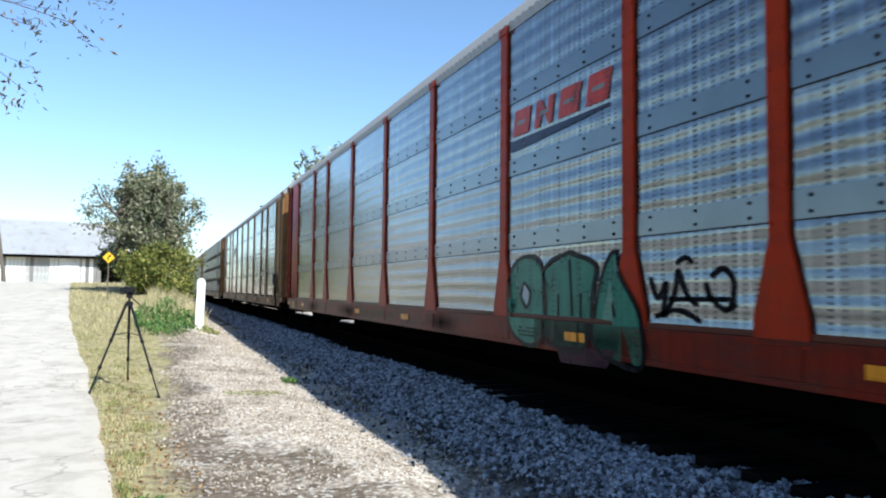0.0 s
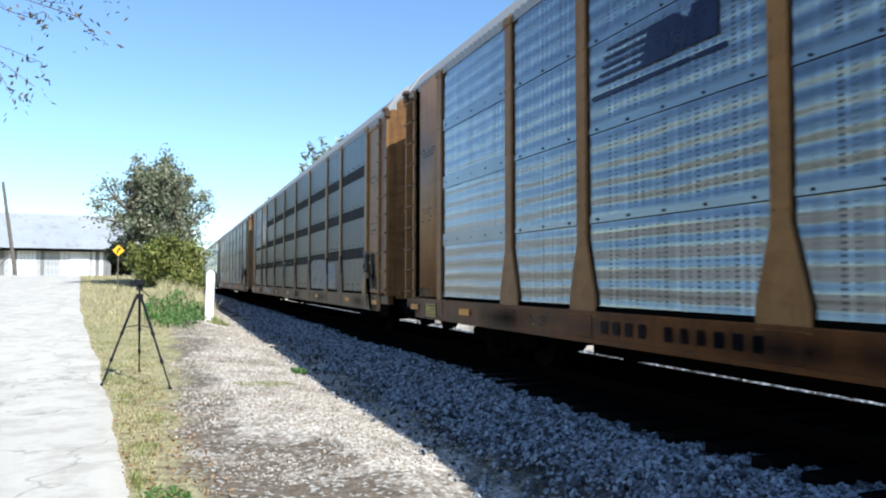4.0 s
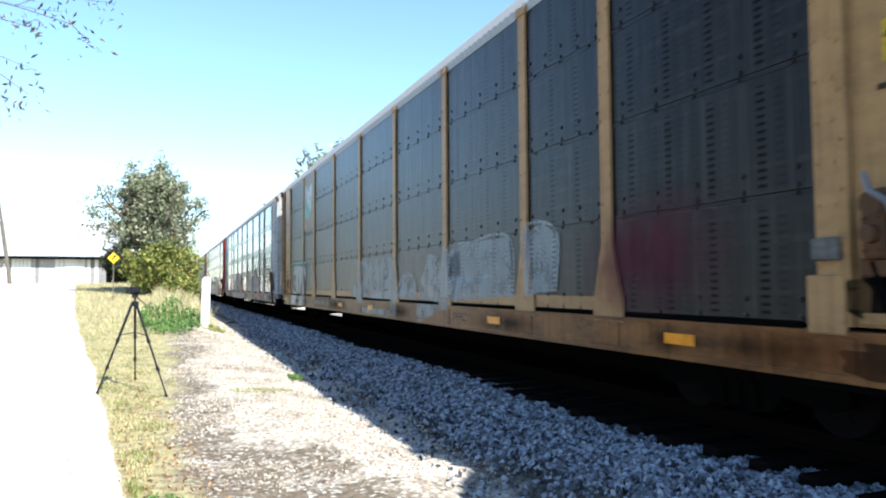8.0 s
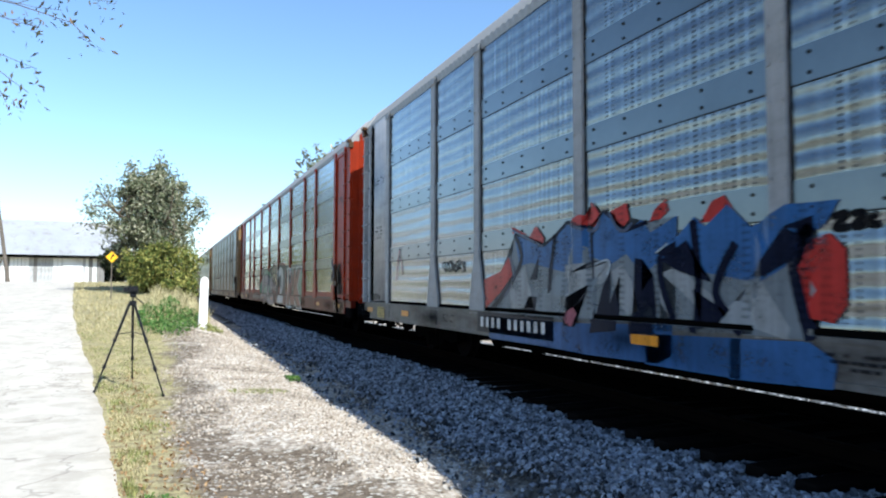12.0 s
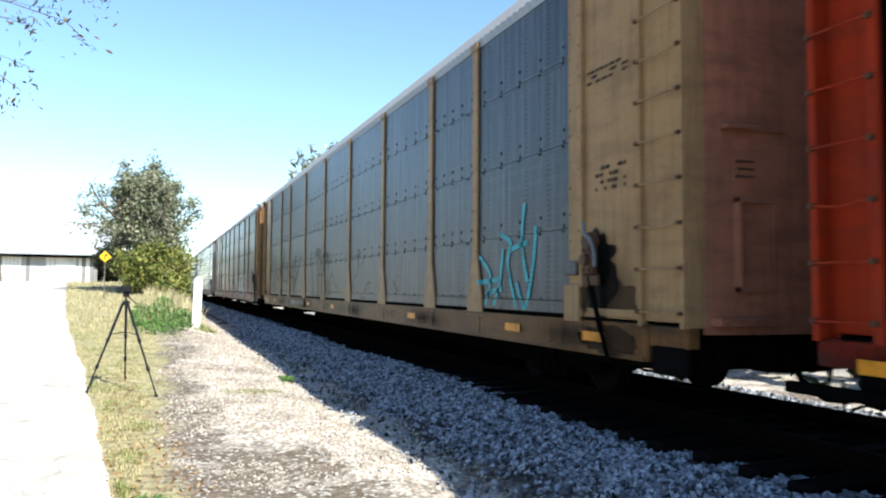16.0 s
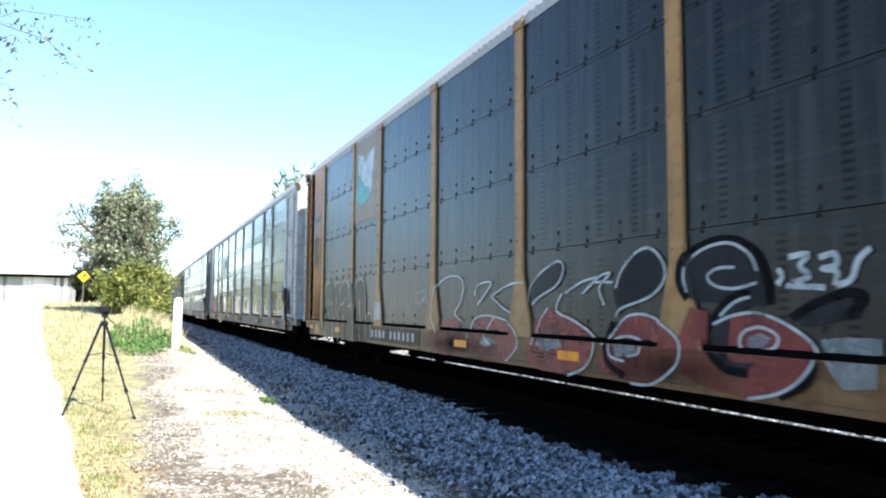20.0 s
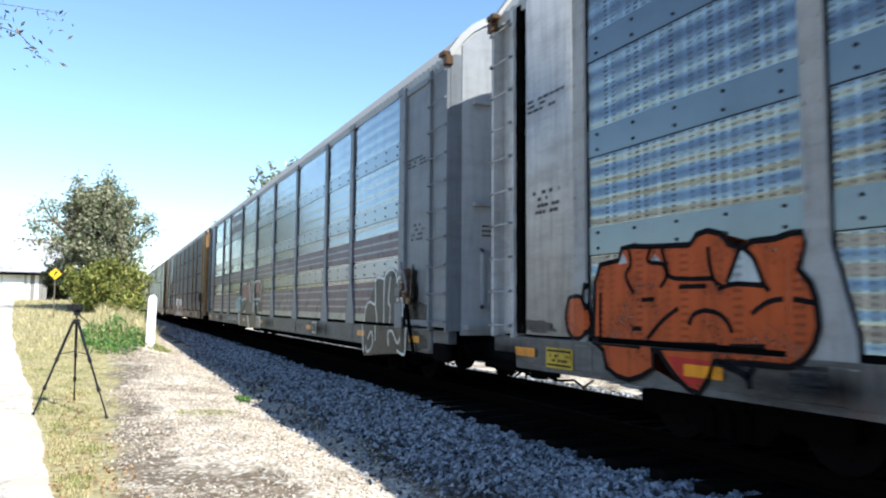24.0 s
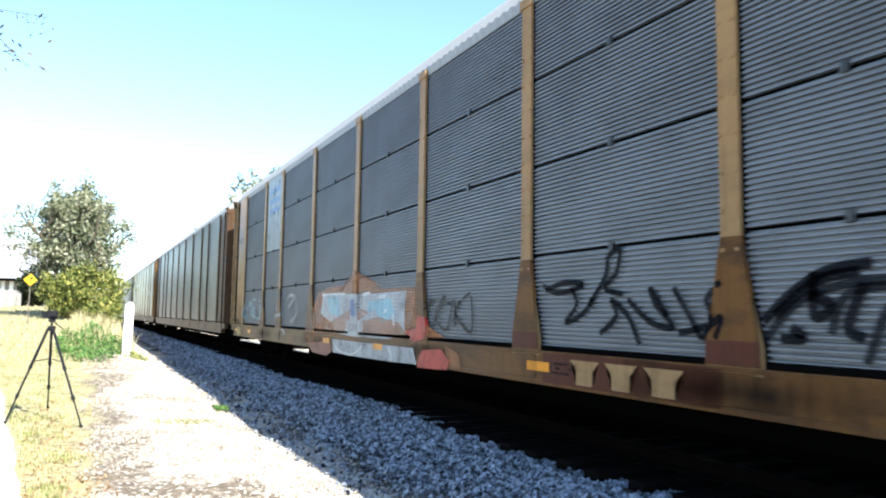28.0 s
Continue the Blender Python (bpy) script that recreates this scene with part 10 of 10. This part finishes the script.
# ---- old barn ----
def barn():
    def tin():
        m, t, b = mat("weathered_tin_roof", 0.6, 0.25)
        c = coords(t)
        n1, n2 = noise_node(t, c, 0.5, 5), noise_node(t, coords(t, (0.8, 0.25, 1)), 2.0, 5, 0.65)
        col = mix(t, n1, (0.30, 0.305, 0.315), (0.46, 0.46, 0.455))
        col = mix(t, math_node(t, "MULTIPLY", ramp(t, n2, [(0.52, (0, 0, 0)), (0.7, (1, 1, 1))]), 0.5), col, (0.20, 0.16, 0.13))
        wire(t, col, b.inputs["Base Color"])
        return m
    M["tin"] = tin()
    M["board"] = plain("whitewashed_board", (0.78, 0.77, 0.75), 0.85, 0.0, 0.6, 0.9, (0.14, 0.14, 0.14))
    M["board_worn"] = plain("worn_whitewashed_board", (0.45, 0.45, 0.45), 0.9, 0.0, 0.8, 2.2, (0.13, 0.12, 0.11))
    M["board_old"] = plain("bare_grey_board", (0.22, 0.21, 0.20), 0.9, 0.0, 0.4, 1.5)
    th = empty("barn", pose(-13.4, 69.6, 2.0, 0, 0, 6.5))
    tagged(th, "long low old barn with whitewashed board walls and tin roof", "barn")
    x0, x1, h, dep = -16.0, 10.6, 2.45, 12.0
    part("wall_core", box(x0 + 0.05, 7.6, 0.05, dep, -0.6, h + 0.1), M["board_old"], th)
    # black back wall holds the open shed's inner shade in its colour
    part("shed_back", box(7.6, x1 - 0.05, dep - 0.2, dep, -0.6, h + 0.1), M["black"], th, "back of the open shed, painted black as its shade")
    part("shed_post", box(x1 - 0.35, x1 - 0.15, 0.0, 0.2, -0.6, h - 0.1), M["board_old"], th)
    r = np.random.default_rng(5)
    x = x0
    while x < 8.4:
        w = float(r.uniform(0.26, 0.36))
        old = x > 6.9 and r.uniform() < 0.75 or r.uniform() < 0.08
        part("board", box(0, w - 0.02, -0.03, 0.03, -0.6, h + float(r.uniform(-0.1, 0.05))), M["board_old" if old else "board_worn" if r.uniform() < 0.3 else "board"], th, m=Matrix.Translation((x, float(r.uniform(-0.01, 0.01)), 0)))
        x += w
    # lean-to added at the barn's end, a black box for the shade there
    part("lean_to", box(8.9, 14.2, 2.0, 7.0, -0.6, 2.7), M["black"], th, "solid black box painted as the lean-to's shade")
    part("lean_to_roof", box(8.6, 14.6, -0.4, 7.2, 2.7, 2.86), M["board_old"], th, "weathered plank roof of the lean-to")
    for xx in (9.0, 10.7, 12.4, 14.1):
        part("shed_post", box(xx, xx + 0.16, -0.2, -0.04, -0.6, 2.7), M["board_old"], th)
    bm = bmesh.new()
    ridge = 5.75
    outline = [(-0.7, h - 0.12), (dep / 2, ridge), (dep + 0.7, h - 0.12), (dep + 0.7, h - 0.2), (dep / 2, ridge - 0.1), (-0.7, h - 0.2)]
    prism(bm, outline, "x", x0 - 0.4, x1 + 0.6)
    part("roof", to_mesh("roof", bm, M["tin"]), None, th, "patched grey tin roof")
    sl = math.atan2(ridge - h + 0.12, dep / 2 + 0.7)
    for i in range(44):
        xx = x0 - 0.4 + (x1 + 1.0 - x0) * i / 43
        bm = bmesh.new()
        add_box(bm, -0.025, 0.025, 0, (dep / 2 + 0.7) / math.cos(sl), 0, 0.035)
        part("roof_seam", shared("seam", lambda: to_mesh("roof_seam", bm, M["tin"])), None, th, m=Matrix.Translation((xx, -0.7, h - 0.12)) @ Matrix.Rotation(sl, 4, "X"))
    part("eave_board", box(x0 - 0.4, x1 + 0.6, -0.74, -0.69, h - 0.36, h - 0.12), M["black"], th, "dark eave board")
    d = part("door", box(5.3, 6.9, -0.1, -0.04, -0.1, 2.15, 0.01), M["board"], th, "whitewashed plank door")
    for xx in (5.5, 6.1, 6.6):
        part("batten", box(xx, xx + 0.08, -0.13, -0.1, -0.1, 2.15), M["board"], d)


barn()


# ---- overhanging branch ----
def branch(name, root, runs, seed, label):
    r = np.random.default_rng(seed)
    th = empty(name, pose(*root))
    tagged(th, label, "branch")
    bm = bmesh.new()
    pts = []
    for path, rad in runs:
        for p, q in zip(path, path[1:]):
            add_tube(bm, p, q, rad * 0.6, rad * 0.48, 5, False)
            rad *= 0.8
        end = Vector(path[-1])
        for k in range(12):
            pts.append(end + Vector(r.normal(size=3)) * 0.06 + Vector((0, 0, -0.05)))
        for k in range(9):
            a, b = Vector(path[-2]), end
            pts.append(a.lerp(b, r.uniform(0, 1)) + Vector(r.normal(size=3)) * 0.03)
    part("twig_spray", to_mesh("twig_spray", bm, M["bark"]), None, th)
    spray = leaves("leaf_spray", np.array([tuple(p) for p in pts]), r.uniform(0.016, 0.038, len(pts)), M["leaf_twig"], th, seed + 1, 2.0)
    tagged(spray, kind="stuff")


branch("tree_branch", (-1.9, 6.0, 4.1), [
    ([(-0.05, 0, 0), (0.45, 0, -0.28), (0.85, 0, -0.33), (1.22, 0, -0.42), (1.36, 0, -0.55)], 0.010),
    ([(0.45, 0, -0.28), (0.75, 0.05, -0.42), (1.0, 0.05, -0.47)], 0.006),
    ([(0.85, 0, -0.33), (1.05, -0.05, -0.24), (1.5, 0, -0.22)], 0.005),
    ([(0.2, 0, -0.1), (0.5, 0, -0.17), (0.95, 0.1, -0.15)], 0.006),
    ([(0.6, 0, -0.3), (0.8, 0, -0.45), (0.95, 0.1, -0.4)], 0.004),
    ([(0.7, 0, -0.3), (0.95, 0.1, -0.3), (1.15, 0.1, -0.3)], 0.004),
    ([(-0.05, 0, 0), (0.42, 0, -0.62), (0.68, 0, -0.78), (0.95, 0, -0.98)], 0.008),
    ([(0.42, 0, -0.62), (0.72, 0.05, -0.9), (0.80, 0.05, -1.05)], 0.006),
    ([(0.42, 0, -0.62), (0.75, 0.05, -0.70), (0.98, 0.05, -0.78)], 0.005),
], 61, "thin bare twigs with a few hanging dry leaves")


def shade_tree():
    """The tree outside the view from which the twigs hang."""
    th = empty("shade_tree", pose(-7.5, 6.2, 0.0))
    tagged(th, "grey-barked tree trunk whose long limb carries the twigs", "tree")
    bm = bmesh.new()
    for p, q, a, b in (((0, 0, -0.2), (0.1, 0, 2.4), 0.26, 0.2), ((0.1, 0, 2.4), (0.0, 0.1, 5.2), 0.2, 0.13), ((0.0, 0.1, 5.2), (-0.4, 0.3, 7.5), 0.13, 0.05)):
        add_tube(bm, p, q, a, b, 10, False)
    part("trunk", to_mesh("trunk", bm, M["bark"]), None, th)
    bm = bmesh.new()
    for p, q, a, b in (((0.1, 0, 2.6), (2.2, -0.1, 4.3), 0.1, 0.06), ((2.2, -0.1, 4.3), (4.2, -0.2, 4.5), 0.06, 0.03), ((4.2, -0.2, 4.5), (5.6, -0.2, 4.08), 0.03, 0.012)):
        add_tube(bm, p, q, a, b, 8, False)
    part("limb", to_mesh("limb", bm, M["bark"]), None, th)


shade_tree()

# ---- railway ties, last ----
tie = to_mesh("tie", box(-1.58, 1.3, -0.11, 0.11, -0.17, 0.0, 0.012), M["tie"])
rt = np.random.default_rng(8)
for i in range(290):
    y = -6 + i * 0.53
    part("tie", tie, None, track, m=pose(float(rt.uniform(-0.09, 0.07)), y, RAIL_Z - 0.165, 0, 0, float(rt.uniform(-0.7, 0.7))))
bm = bmesh.new()
for i in range(500):
    y = -6 + (290 + i) * 0.53
    add_box(bm, -1.3, 1.3, y - 0.11, y + 0.11, RAIL_Z - 0.33, RAIL_Z - 0.165)
tagged(part("far_ties", to_mesh("far_ties", bm, M["tie"]), None, track), kind="stuff")

motions()
